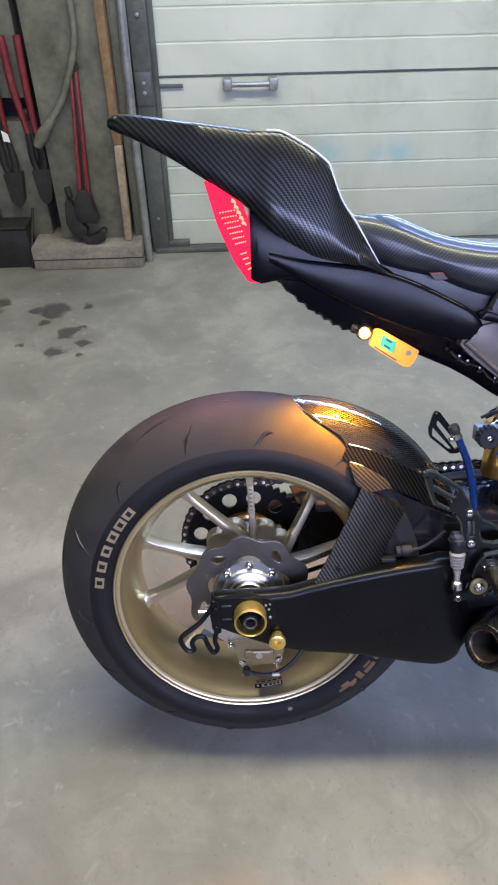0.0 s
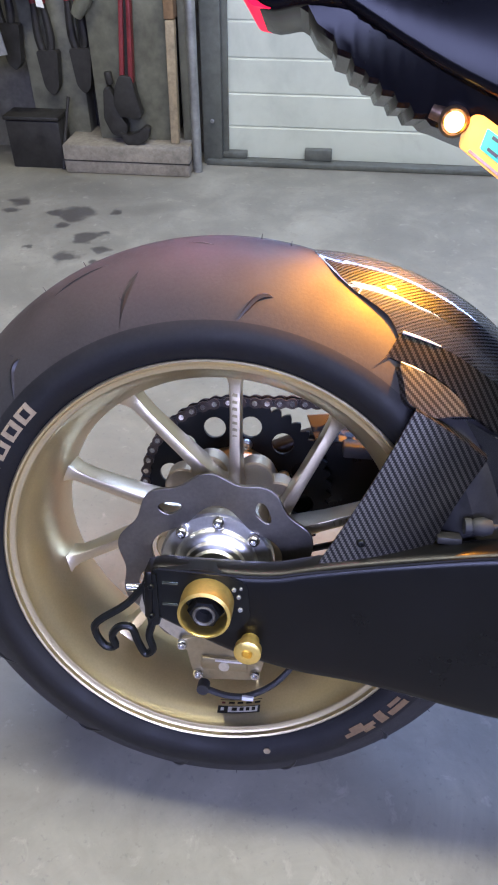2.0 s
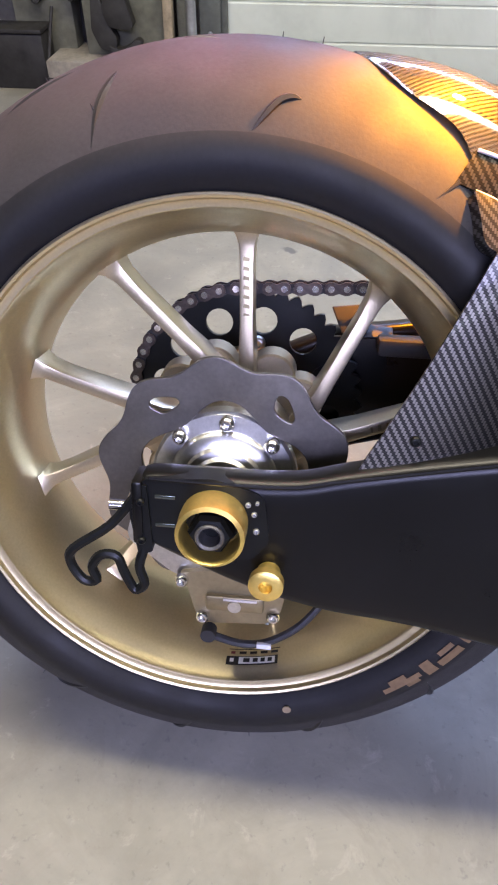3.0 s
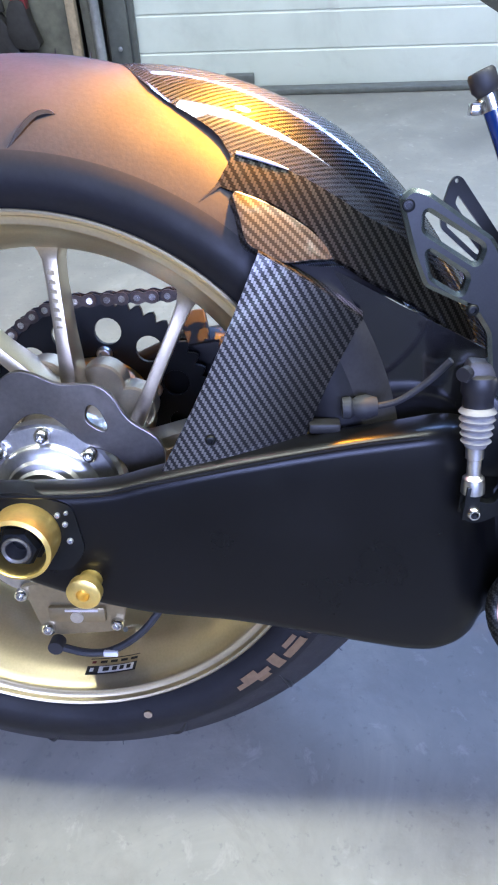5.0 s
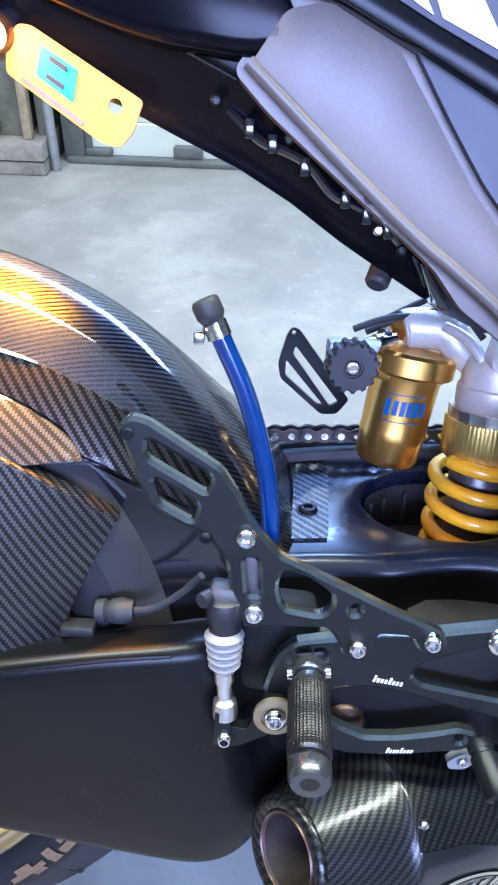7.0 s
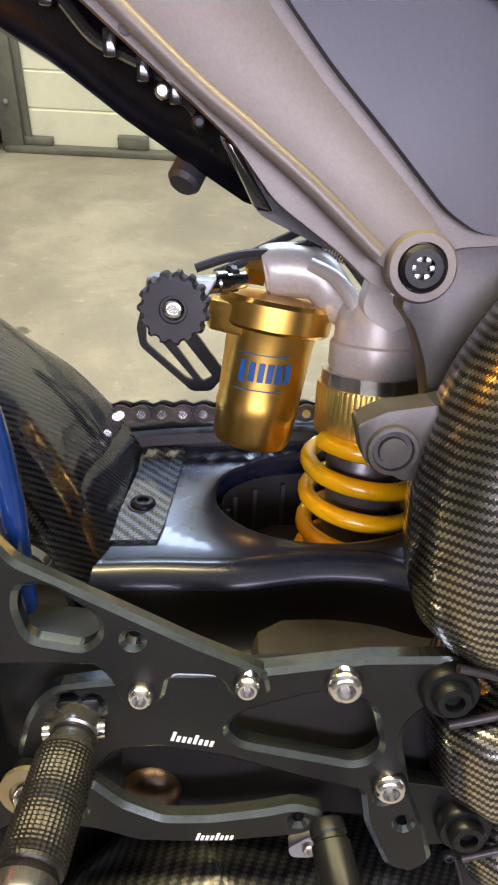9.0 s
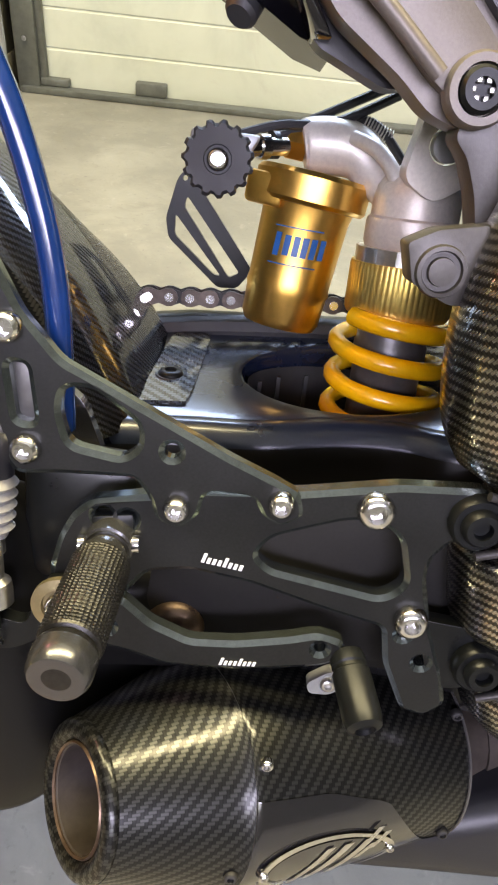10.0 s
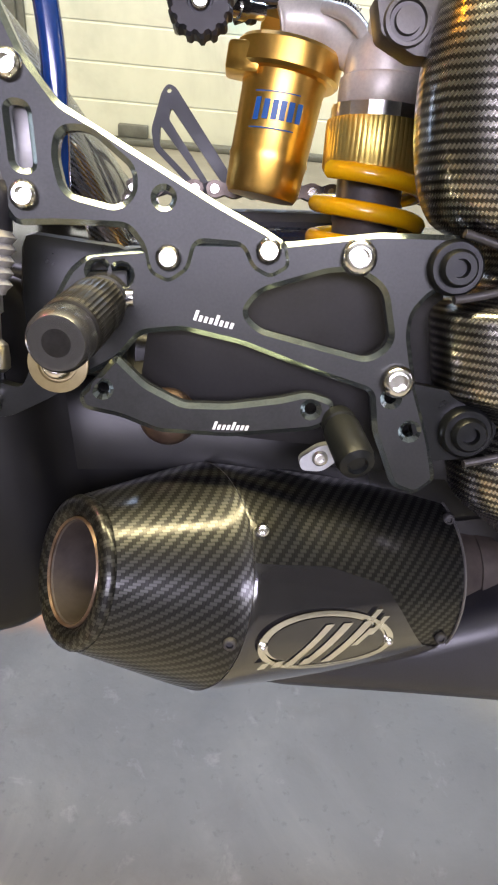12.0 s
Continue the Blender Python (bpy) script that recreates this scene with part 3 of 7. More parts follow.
def door_slab(base, top, x0, x1, ribs=True):
    """One ribbed sheet of the door between two heights."""
    outline = [(2.232, base), (2.2, base + 0.004)]
    z = base + RIB
    while ribs and z < top - 0.05:
        outline += [(2.2, z - 0.005), (2.2025, z - 0.0015), (2.2025, z + 0.0015), (2.2, z + 0.005)]
        z += RIB
    outline += [(2.2, top - 0.004), (2.232, top)]
    bm = bmesh.new()
    left = [bm.verts.new((x0, y, z)) for y, z in outline]
    right = [bm.verts.new((x1, y, z)) for y, z in outline]
    for i in range(len(outline)):
        bm.faces.new((left[i - 1], left[i], right[i], right[i - 1]))
    bm.faces.new(left), bm.faces.new(right)
    return part("panel", bm, "door", door, smooth=25)


door_slab(0.012, 0.706, -0.285, 3.2), door_slab(0.712, 1.406, -0.285, 3.2)
door_slab(1.412, 1.76, -0.285, 3.2), door_slab(2.24, 2.32, -0.285, 3.2, False)
for k in range(6):
    door_slab(1.762, 2.238, -0.285 + 0.6 * k, -0.285 + 0.6 * k + (0.085 if k < 5 else 0.485), False)
for z in (0.709, 1.409):
    part("joint_strip", box(-0.285, 3.2, 2.2325, 2.238, z - 0.02, z + 0.02, 0.0), "zinc", door, "grey strip behind the joint")
part("bottom_seal", box(-0.285, 3.2, 2.19, 2.225, 0.001, 0.013, 0.003), "soft", door, "black rubber bottom seal")
part("threshold_bar", box(-0.36, 3.2, 2.135, 2.188, 0.0005, 0.02, 0.004), "jamb", door, "dark steel threshold bar")
for x0, x1, h in ((-0.30, -0.205, 0.045), (0.02, 0.125, 0.062)):
    part("hinge_block", box(x0, x1, 2.165, 2.199, 0.021, h, 0.004), "jamb", door, "dark steel block at the door's foot")
grip = part("handle", tube([(0.0, 2.165, 0.684), (0.09, 2.16, 0.684), (0.172, 2.165, 0.684)], 0.010, 10), "zinc", door, "dull zinc lift handle")
for x in (-0.006, 0.178):
    part("handle_foot", box(x - 0.018, x + 0.018, 2.15, 2.199, 0.662, 0.706, 0.006), "zinc", grip)
part("latch_bar", box(-0.33, -0.185, 2.186, 2.197, 0.672, 0.687, 0.003), "jamb", door, "dark steel latch bar")

jamb = new("door_jamb")
tagged(jamb, "dark steel angle jamb at the door's side", "door jamb", "", "structure")
part("angle", box(-0.372, -0.30, 2.155, 2.279, 0.0, 2.32, 0.002), "jamb", jamb)
part("flange", box(-0.30, -0.278, 2.175, 2.197, 0.021, 2.32, 0.002), "jamb", jamb)
part("guide_plate", box(-0.37, -0.305, 2.146, 2.154, 0.62, 0.74, 0.002), "jamb", jamb)
for z in (0.16, 0.665, 0.70, 0.93):
    part("rivet", lathe([(0.008, 0), (0.007, 0.004), (0, 0.006)], (-0.335, 2.146, z), seg=12), "zinc", jamb)

# ---- the column and what leans on it ----
column = new("column")
tagged(column, "grey painted steel column with rust-brown edge strip", "column", "", "structure")
part("web", box(-0.755, -0.475, 2.085, 2.279, 0.103, 2.8, 0.004), "column", column)
part("flange", box(-0.475, -0.44, 2.05, 2.279, 0.50, 2.8, 0.004), "rust", column, "rust-brown edge strip")
part("timber", hull_box([(-0.478, 2.046, 0.1035), (-0.448, 2.046, 0.1035), (-0.448, 2.084, 0.1035), (-0.478, 2.084, 0.1035), (-0.472, 2.048, 0.497), (-0.440, 2.048, 0.499), (-0.440, 2.084, 0.499), (-0.472, 2.084, 0.497)], 0.004), "timber", column, "pale bare timber batten")
part("side_plate", box(-0.438, -0.405, 2.10, 2.279, 0.103, 2.8, 0.003), "column", column)
part("wall_panel", box(-1.02, -0.800, 2.15, 2.279, 0.66, 2.8, 0.003), "column", column)
part("lower_panel", box(-1.02, -0.812, 2.15, 2.279, 0.0, 0.575, 0.003), "column", column)
# dark sheet put in for the shade between the panels and the column
part("backing", box(-1.02, -0.756, 2.235, 2.279, 0.0, 2.8, 0.0), "dark", column, "dark sheet for the shaded gap beside the column")
block = part("plinth", box(-0.882, -0.402, 1.992, 2.279, 0.0, 0.103, 0.008), "block")
tagged(block, "old chipped concrete plinth under the column", "plinth", "", "structure")
part("joint", box(-0.8835, -0.4005, 1.9905, 2.1, 0.046, 0.05, 0.0), "dark", block)

conduit = part("conduit_pipe", tube([(-0.383, 2.06, 0.001), (-0.385, 2.06, 0.6), (-0.378, 2.06, 1.2), (-0.378, 2.06, 2.79)], 0.017, 14, 3), "zinc")
tagged(conduit, "straight grey metal conduit pipe beside the jamb", "pipe")


def pipe_wrench():
    ob = new("pipe_wrench")
    tagged(ob, "large red pipe wrench with dark jaws, standing on the plinth", "pipe wrench")
    for top, low in ((-0.597, -0.640), (-0.577, -0.607)):
        part("handle_rail", hull_box([(top - 0.006, 2.050, 0.762), (top + 0.006, 2.050, 0.762), (top + 0.006, 2.080, 0.762), (top - 0.006, 2.080, 0.762),
                                      (low - 0.009, 2.026, 0.27), (low + 0.009, 2.026, 0.27), (low + 0.009, 2.066, 0.27), (low - 0.009, 2.066, 0.27)], 0.004), "red", ob, "worn red handle rail")
    part("handle_web", hull_box([(-0.597, 2.062, 0.76), (-0.577, 2.062, 0.76), (-0.577, 2.072, 0.76), (-0.597, 2.072, 0.76),
                                 (-0.640, 2.040, 0.27), (-0.607, 2.040, 0.27), (-0.607, 2.054, 0.27), (-0.640, 2.054, 0.27)], 0.002), "dark", ob)
    part("handle_eye", lathe([(0.010, 0), (0.020, 0), (0.020, 0.022), (0.010, 0.022), (0.010, 0)], (-0.587, 2.078, 0.776), seg=20), "dark", ob)
    part("head", plate(arc([(-0.660, 0.300), (-0.640, 0.335), (-0.600, 0.330), (-0.590, 0.27), (-0.572, 0.205), (-0.585, 0.192), (-0.655, 0.200), (-0.672, 0.245)], 0.012), (), 2.018, 2.068, 0.006), "dark", ob, "grimy dark wrench head", smooth=25)
    part("fixed_jaw", plate(arc([(-0.705, 0.285), (-0.690, 0.300), (-0.668, 0.262), (-0.652, 0.200), (-0.630, 0.165), (-0.640, 0.125), (-0.690, 0.135), (-0.715, 0.190)], 0.012), (), 2.022, 2.064, 0.005), "dark", ob, smooth=25)
    part("hook_jaw", plate(arc([(-0.660, 0.150), (-0.625, 0.135), (-0.590, 0.148), (-0.566, 0.168), (-0.548, 0.160), (-0.556, 0.124), (-0.590, 0.104), (-0.640, 0.104)], 0.010), (), 2.012, 2.058, 0.005), "dark", ob, smooth=25)
    part("adjusting_nut", lathe([(0, 0), (0.012, 0), (0.014, 0.004), (0.014, 0.036), (0.012, 0.040), (0, 0.040)], (-0.684, 2.045, 0.300), (-0.1, 0, 1), 18), "dark", ob)
    return ob


pipe_wrench()


def bolt_cutter(x, label, lean=0.02, z=0.0):
    ob = new("bolt_cutter")
    tagged(ob, label, "bolt cutter", "bolt cutters on the wall")
    y = 2.11
    for s in (-1, 1):
        part("handle", tube([(x + s * 0.03, y, 0.90 + z), (x + s * 0.026, y, 0.72 + z), (x + lean + s * 0.016, y, 0.56 + z)], [0.015, 0.015, 0.012], 10, 4), "red", ob, "red rubber-sleeved handle")
        part("lever", tube([(x + lean + s * 0.016, y, 0.56 + z), (x + lean * 1.4 + s * 0.022, y, 0.46 + z), (x + lean * 1.5 + s * 0.01, y, 0.40 + z)], [0.012, 0.016, 0.014], 8, 4), "dark", ob)
    part("jaw_head", plate(arc([(x + lean - 0.03, 0.42 + z), (x + lean + 0.05, 0.42 + z), (x + lean + 0.035, 0.30 + z), (x + lean + 0.01, 0.27 + z), (x + lean - 0.018, 0.30 + z)], 0.015), (), y - 0.02, y + 0.02, 0.004), "dark", ob, smooth=18)
    part("wall_hook", box(x - 0.01, x + 0.01, y, 2.149, 0.62 + z, 0.645 + z, 0.003), "dark", ob)
    return ob


bolt_cutter(-0.815, "red-handled bolt cutter with dark jaws, hung on a wall hook", 0.012, -0.02)
bolt_cutter(-0.935, "red-handled bolt cutter partly hidden behind a yellow tool", 0.01, -0.03)
bolt_cutter(-1.05, "red-handled bolt cutter hung at the end of the row", 0.0, 0.05)

cable = new("wall_cable")
tagged(cable, "grey flexible cable with long plug hanging across the column", "cable")
part("flex", tube([(-0.557, 2.07, 2.2), (-0.556, 2.066, 1.3), (-0.557, 2.06, 1.01), (-0.568, 2.055, 0.85), (-0.64, 2.05, 0.68), (-0.70, 2.05, 0.60)], 0.013, 10), "column", cable)
part("plug", tube([(-0.70, 2.05, 0.60), (-0.745, 2.05, 0.545), (-0.775, 2.05, 0.505)], [0.016, 0.026, 0.020], 10), "column", cable, "grey long plug")

case = new("power_tool")
tagged(case, "yellow and black cordless tool with white tag, hung on the wall", "power tool")
part("body", hull_box([(-1.03, 2.01, 0.61), (-0.935, 2.01, 0.59), (-0.935, 2.09, 0.59), (-1.03, 2.09, 0.61),
                       (-1.04, 2.01, 0.75), (-0.945, 2.01, 0.735), (-0.945, 2.09, 0.735), (-1.04, 2.09, 0.75)], 0.012), "yellow", case)
part("grip", hull_box([(-0.932, 2.02, 0.56), (-0.90, 2.02, 0.55), (-0.90, 2.08, 0.55), (-0.932, 2.08, 0.56),
                       (-0.94, 2.02, 0.74), (-0.915, 2.02, 0.73), (-0.915, 2.08, 0.73), (-0.94, 2.08, 0.74)], 0.008), "soft", case, "black rubber grip")
part("collar", box(-1.05, -0.93, 2.02, 2.08, 0.752, 0.775, 0.006), "soft", case)
part("tag", plate([(-0.895, 0.575), (-0.872, 0.56), (-0.868, 0.53), (-0.893, 0.535)], (), 2.012, 2.015, 0.0), "white", case, "white paper tag", smooth=18)
part("wall_hook", box(-1.0, -0.97, 2.088, 2.149, 0.70, 0.73, 0.003), "dark", case)

bench = new("workbench")
tagged(bench, "bent grey sheet-steel bench end beside the tools", "workbench")
part("side_sheet", hull_box([(-1.5, 1.80, 0.36), (-1.005, 1.96, 0.40), (-1.005, 1.965, 0.40), (-1.5, 1.805, 0.36),
                             (-1.5, 1.80, 0.72), (-1.045, 1.96, 0.70), (-1.045, 1.965, 0.70), (-1.5, 1.805, 0.72)], 0.001), "zinc", bench)
part("leg", box(-1.20, -1.165, 1.96, 2.0, 0.0, 0.42, 0.003), "dark", bench)
part("leg", box(-1.5, -1.465, 1.82, 1.86, 0.0, 0.40, 0.003), "dark", bench)
part("rail", box(-1.49, -1.17, 1.97, 1.99, 0.30, 0.33, 0.002), "dark", bench)

bin_ = new("scrap_box")
tagged(bin_, "low dark steel box in the shade by the column", "box")
part("body", box(-1.10, -0.895, 2.03, 2.14, 0.0, 0.17, 0.006), "dark", bin_)
part("lid", box(-1.105, -0.892, 2.025, 2.145, 0.172, 0.186, 0.004), "dark", bin_)
rod = part("iron_rod", tube([(-0.90, 2.02, 0.003), (-0.885, 2.06, 0.12), (-0.865, 2.10, 0.24)], 0.006, 8, 3), "dark")
tagged(rod, "short dark iron rod leaning by the plinth", "rod")

# ceiling fittings with their tubes
for x, y, w, d in ((0.3, 0.34, 3.6, 0.42),):
    lamp = new("ceiling_light")
    tagged(lamp, "long white ceiling fitting with lit tubes", "ceiling light")
    part("tray", box(x - w / 2, x + w / 2, y - d / 2, y + d / 2, 2.72, 2.80, 0.004), "white", lamp)
    for s in (-0.4, -0.13, 0.13, 0.4):
        part("tube", tube([(x - w * 0.46, y + s * d, 2.695), (x + w * 0.46, y + s * d, 2.695)], 0.014, 10, 1), "tube", lamp, "lit white tube")

# unseen fitting, added to carry lamp_near
wall_lamp = new("wall_light")
tagged(wall_lamp, "long white wall fitting with lit tubes, added out of view", "wall light")
part("tray", box(-0.75, 1.75, -2.80, -2.76, 1.26, 2.14, 0.004), "white", wall_lamp)
for z in (1.38, 1.59, 1.81, 2.02):
    part("tube", tube([(-0.65, -2.742, z), (1.65, -2.742, z)], 0.014, 10, 1), "tube", wall_lamp, "lit white tube")

# ---- rear wheel ----
def around(angle, r, y):
    t = radians(angle)
    return (r * math.cos(t), y, AXLE + r * math.sin(t))


TREAD = [(0.0, 0.3355), (0.02, 0.3330), (0.04, 0.3258), (0.06, 0.3128), (0.078, 0.2940), (0.090, 0.2745), (0.0967, 0.2580), (0.0955, 0.2450), (0.089, 0.2350), (0.083, 0.2300)]


def tread_radius(y):
    ys, rs = zip(*TREAD[:7])
    return float(np.interp(abs(y), ys, rs))


half = [(r, -y) for y, r in spline([(y, r) for y, r in TREAD], 4)]
profile = [(r, -y) for r, y in reversed(half)] + half[1:]
bm = lathe([(r, y) for r, y in profile], (0, 0, AXLE), (0, 1, 0), 128)
tyre = part("tyre", bm, "rubber", bike, "black rear tyre with scuffed tread and gold-brown lettering", 50)
tyre.data.materials.append(M["tread"])
for p in tyre.data.polygons:
    c = p.center
    p.material_index = 1 if math.hypot(c.x, c.z - AXLE) > 0.268 else 0


def on_tyre(angle, y, lift=0.0):
    return Vector(around(angle, tread_radius(y) + lift, y))


# tread grooves: short slanted cuts
CUTS = [([(104.7, 0.050), (106.5, 0.064), (108.2, 0.076), (110.2, 0.0905)], [0.0006, 0.0030, 0.0030, 0.0006]),
        ([(87.2, 0.0925), (85.2, 0.0855), (83.6, 0.0795), (82.0, 0.0770), (80.8, 0.0775)], [0.0006, 0.0026, 0.0032, 0.0028, 0.0006]),
        ([(123.5, 0.045), (119.0, 0.039), (114.0, 0.0345), (109.5, 0.033)], [0.0005, 0.0022, 0.0022, 0.0005]),
        ([(98.5, 0.020), (94.5, 0.026), (91.0, 0.034)], [0.0005, 0.0022, 0.0005])]
for k in range(7):
    for line, radii in CUTS:
        for side in (-1, 1):
            pts = [on_tyre(a + 360 * k / 7 + (0 if side < 0 else 25.7), side * y, -0.0008) for a, y in line]
            part("groove", tube(pts, radii, 6, 4), "ink", tyre)
part("wear_line", lathe([(0.3346, -0.001), (0.3352, 0.0), (0.3346, 0.001)], (0, 0.012, AXLE), (0, 1, 0), 128), "ink", tyre)


def sidewall_mark(a0, a1, r0, r1, name="lettering", paint="letter"):
    """A painted block on the near sidewall."""
    rings = []
    for k in range(5):
        a = a0 + (a1 - a0) * k / 4
        ring = []
        for r in (r0, (r0 + r1) / 2, r1):
            y = -float(np.interp(r, [q[1] for q in reversed(TREAD)], [q[0] for q in reversed(TREAD)]))
            ring.append(around(a, r, y - 0.0018))
        rings.append(ring)
    return part(name, loft(rings, False, False), paint, tyre, "gold-brown painted sidewall block")


for a in (170.4, 163.3, 156.4, 149.9, 144.1, 138.6):
    sidewall_mark(a + 2.3, a + 0.9, 0.2455, 0.2605), sidewall_mark(a - 0.9, a - 2.3, 0.2455, 0.2605)
    sidewall_mark(a + 0.9, a - 0.9, 0.2455, 0.2485), sidewall_mark(a + 0.9, a - 0.9, 0.2575, 0.2605)
for a, w, r0, r1 in ((308, 9, 0.2525, 0.2575), (310, 4, 0.247, 0.2525), (313, 3, 0.2575, 0.263), (318, 2.5, 0.247, 0.263), (321.5, 6, 0.2545, 0.263), (323, 4, 0.2475, 0.2525), (329, 3.5, 0.2500, 0.2610)):
    sidewall_mark(a, a + w, r0, r1, "lettering", "letter_dark")
# moulding hairs left on the rubber
hair = part("moulding_hair", lathe([(0.0005, 0.0), (0.0003, 0.005), (0, 0.0055)], (0, 0, 0), (0, 0, 1), 5), "soft", tyre)
rng = random.Random(4)
for k in range(46):
    a, y = 360 * k / 46 + rng.uniform(-2, 2), rng.choice((-0.07, -0.045, 0.0, 0.05)) + rng.uniform(-0.008, 0.008)
    p = on_tyre(a, y, -0.0005)
    m = Matrix.Translation(p) @ Vector((math.cos(radians(a)), y * 6, math.sin(radians(a)))).to_track_quat("Z", "Y").to_matrix().to_4x4()
    if k == 0:
        hair.matrix_basis = m
    else:
        again(hair, m=m)
part("weight_mark", lathe([(0, 0.0005), (0.0042, 0.001), (0.0042, 0)], around(286.0, 0.2455, -0.0962), (0, -1, 0), 12), "letter", tyre, "small yellow dot on the sidewall")

RIM = [(0.2315, -0.080), (0.2325, -0.084), (0.2318, -0.0885), (0.2300, -0.0895), (0.2280, -0.0885), (0.2268, -0.0845), (0.2255, -0.0835), (0.2215, -0.0828), (0.2205, -0.0818), (0.2198, -0.0775), (0.2150, -0.0715),
       (0.2085, -0.060), (0.2020, -0.045), (0.1975, -0.028), (0.1960, -0.012), (0.1960, 0.012), (0.1975, 0.03), (0.206, 0.055), (0.215, 0.073), (0.2235, 0.083), (0.2285, 0.0895), (0.2315, 0.0885), (0.2315, 0.080)]
rim = part("rim", lathe([(r, y) for r, y in RIM], (0, 0, AXLE), (0, 1, 0), 128), "rim", bike, "champagne gold forged wheel rim", 30)

# five pairs of spokes that lean together towards the hub
def spoke_line(a, b):
    return Vector(around(a, 0.066, 0)), Vector(around(b, 0.1985, 0))


PAIRS = [16 + 72 * k for k in range(5)]
for a in PAIRS:
    for inner_angle, rim_angle in ((a - 8, a), (a + 7, a + 36)):
        lo, hi = spoke_line(inner_angle, rim_angle)
        out = (hi - lo).normalized()
        tang = Vector((-out.z, 0, out.x))
        rings = []
        for f, w, d, y in ((-0.10, 0.0115, 0.020, 0.0), (0.06, 0.0074, 0.019, -0.003), (0.40, 0.0058, 0.016, -0.004), (0.78, 0.0058, 0.014, -0.003), (0.90, 0.0066, 0.014, -0.001), (0.96, 0.0088, 0.016, 0.0), (1.0, 0.0120, 0.018, 0.0)):
            rings.append([lo.lerp(hi, f) + tang * p + Vector((0, y + q, 0)) for p, q in rounded(0, 0, w, d, 0.0011, 2)])
        part("spoke", loft(rings), "spoke", rim, "", 35)
# engraved marks on two spokes
for a in (88, 16):
    lo, hi = spoke_line(a - 8, a)
    out = (hi - lo).normalized()
    tang = Vector((-out.z, 0, out.x))
    for k in range(9):
        c = lo.lerp(hi, 0.36 + 0.058 * k) + Vector((0, -0.0195 + 0.0017 * k / 9, 0))
        part("engraving", hull_box([c + out * i + tang * j + Vector((0, d, 0)) for d in (-0.0003, 0.002) for i, j in ((-0.0022, -0.0028), (0.001, -0.0028), (0.002, 0.0022), (-0.001, 0.0028))], 0), "caliper", rim, "", 0)
hub = part("hub", lathe([(0, -0.075), (0.016, -0.075), (0.018, -0.068), (0.034, -0.066), (0.041, -0.060), (0.043, -0.04), (0.050, -0.03), (0.056, -0.012), (0.058, 0.012), (0.05, 0.04), (0.06, 0.05), (0.06, 0.075), (0, 0.075)],
                        (0, 0, AXLE), (0, 1, 0), 40), "alloy", rim, "machined alloy hub")
for k in range(5):
    a = 54 + 72 * k
    part("cushion_boss", lathe([(0, -0.005), (0.0205, -0.005), (0.0225, -0.003), (0.023, 0.02), (0.0, 0.02)], around(a + 10, 0.072, 0.012), (0, 1, 0), 24), "spoke", rim, "flat round alloy drive boss", 28)
    part("cushion_boss", lathe([(0, -0.005), (0.0205, -0.005), (0.0225, -0.003), (0.023, 0.02), (0.0, 0.02)], around(a - 18, 0.072, 0.012), (0, 1, 0), 24), "spoke", rim, "", 28)
part("valve_stem", tube([around(284, 0.199, -0.02), around(284, 0.186, -0.036), around(284, 0.176, -0.05)], [0.0035, 0.003, 0.0028], 8, 3), "steel", rim)
# sticker on the barrel
for a0, a1, r_in, tone, lab in ((271.5, 286.0, (0.0685, 0.0805), "ink", "black framed sticker"), (275.0, 285.2, (0.0700, 0.0790), "print", "white sticker field"),
                                (276.3, 278.1, (0.0718, 0.0772), "ink", ""), (279.0, 280.4, (0.0718, 0.0772), "ink", ""), (281.2, 282.4, (0.0718, 0.0772), "ink", ""), (283.2, 284.4, (0.0718, 0.0772), "ink", ""),
                                (272.5, 273.6, (0.0720, 0.0770), "print", ""), (272.0, 286.5, (0.0590, 0.0602), "ink", ""), (275.0, 277.0, (0.0625, 0.0660), "ink", ""), (278.0, 280.0, (0.0625, 0.0660), "ink", ""),
                                (281.0, 283.0, (0.0625, 0.0660), "ink", ""), (284.0, 286.0, (0.0625, 0.0660), "ink", ""), (272.6, 273.8, (0.0625, 0.0660), "red", "")):
    rings = []
    lift = {"black framed sticker": 0.0004, "white sticker field": 0.0008}.get(lab, 0.0012)
    for k in range(7):
        a = a0 + (a1 - a0) * k / 6
        rings.append([around(a, float(np.interp(-y, [0.045, 0.060, 0.073, 0.079, 0.083], [0.202, 0.2085, 0.215, 0.2195, 0.2235])) - lift, -y) for y in r_in])
    part("sticker", loft(rings, False, False), tone, rim, lab)

# wave brake disc with slots, its carrier and screws
wave = [(0.1050 + 0.0046 * math.cos(10 * (t - 0.42))) for t in (2 * math.pi * k / 144 for k in range(144))]
outer = [(r * math.cos(2 * math.pi * k / 144), AXLE + r * math.sin(2 * math.pi * k / 144)) for k, r in enumerate(wave)]
inner = [(0.0660 + 0.0070 * math.cos(5 * (t - math.pi / 2))) for t in (2 * math.pi * k / 80 for k in range(80))]
holes = [list(reversed([(r * math.cos(2 * math.pi * k / 80), AXLE + r * math.sin(2 * math.pi * k / 80)) for k, r in enumerate(inner)]))]
for k in range(5):
    c = 54 + 72 * k
    pts = [around(c + da, r, 0)[0::2] for da, r in ((-7, 0.078), (0, 0.076), (6, 0.079), (8, 0.090), (3, 0.092), (-6, 0.084))]
    holes.append(list(reversed([tuple(v) for v in spline(pts, 4, True)])))
disc = part("brake_disc", plate(outer, holes, -0.0785, -0.0735, 0.0006), "disc", bike, "grey wave-edged steel brake disc with cut slots", 18)
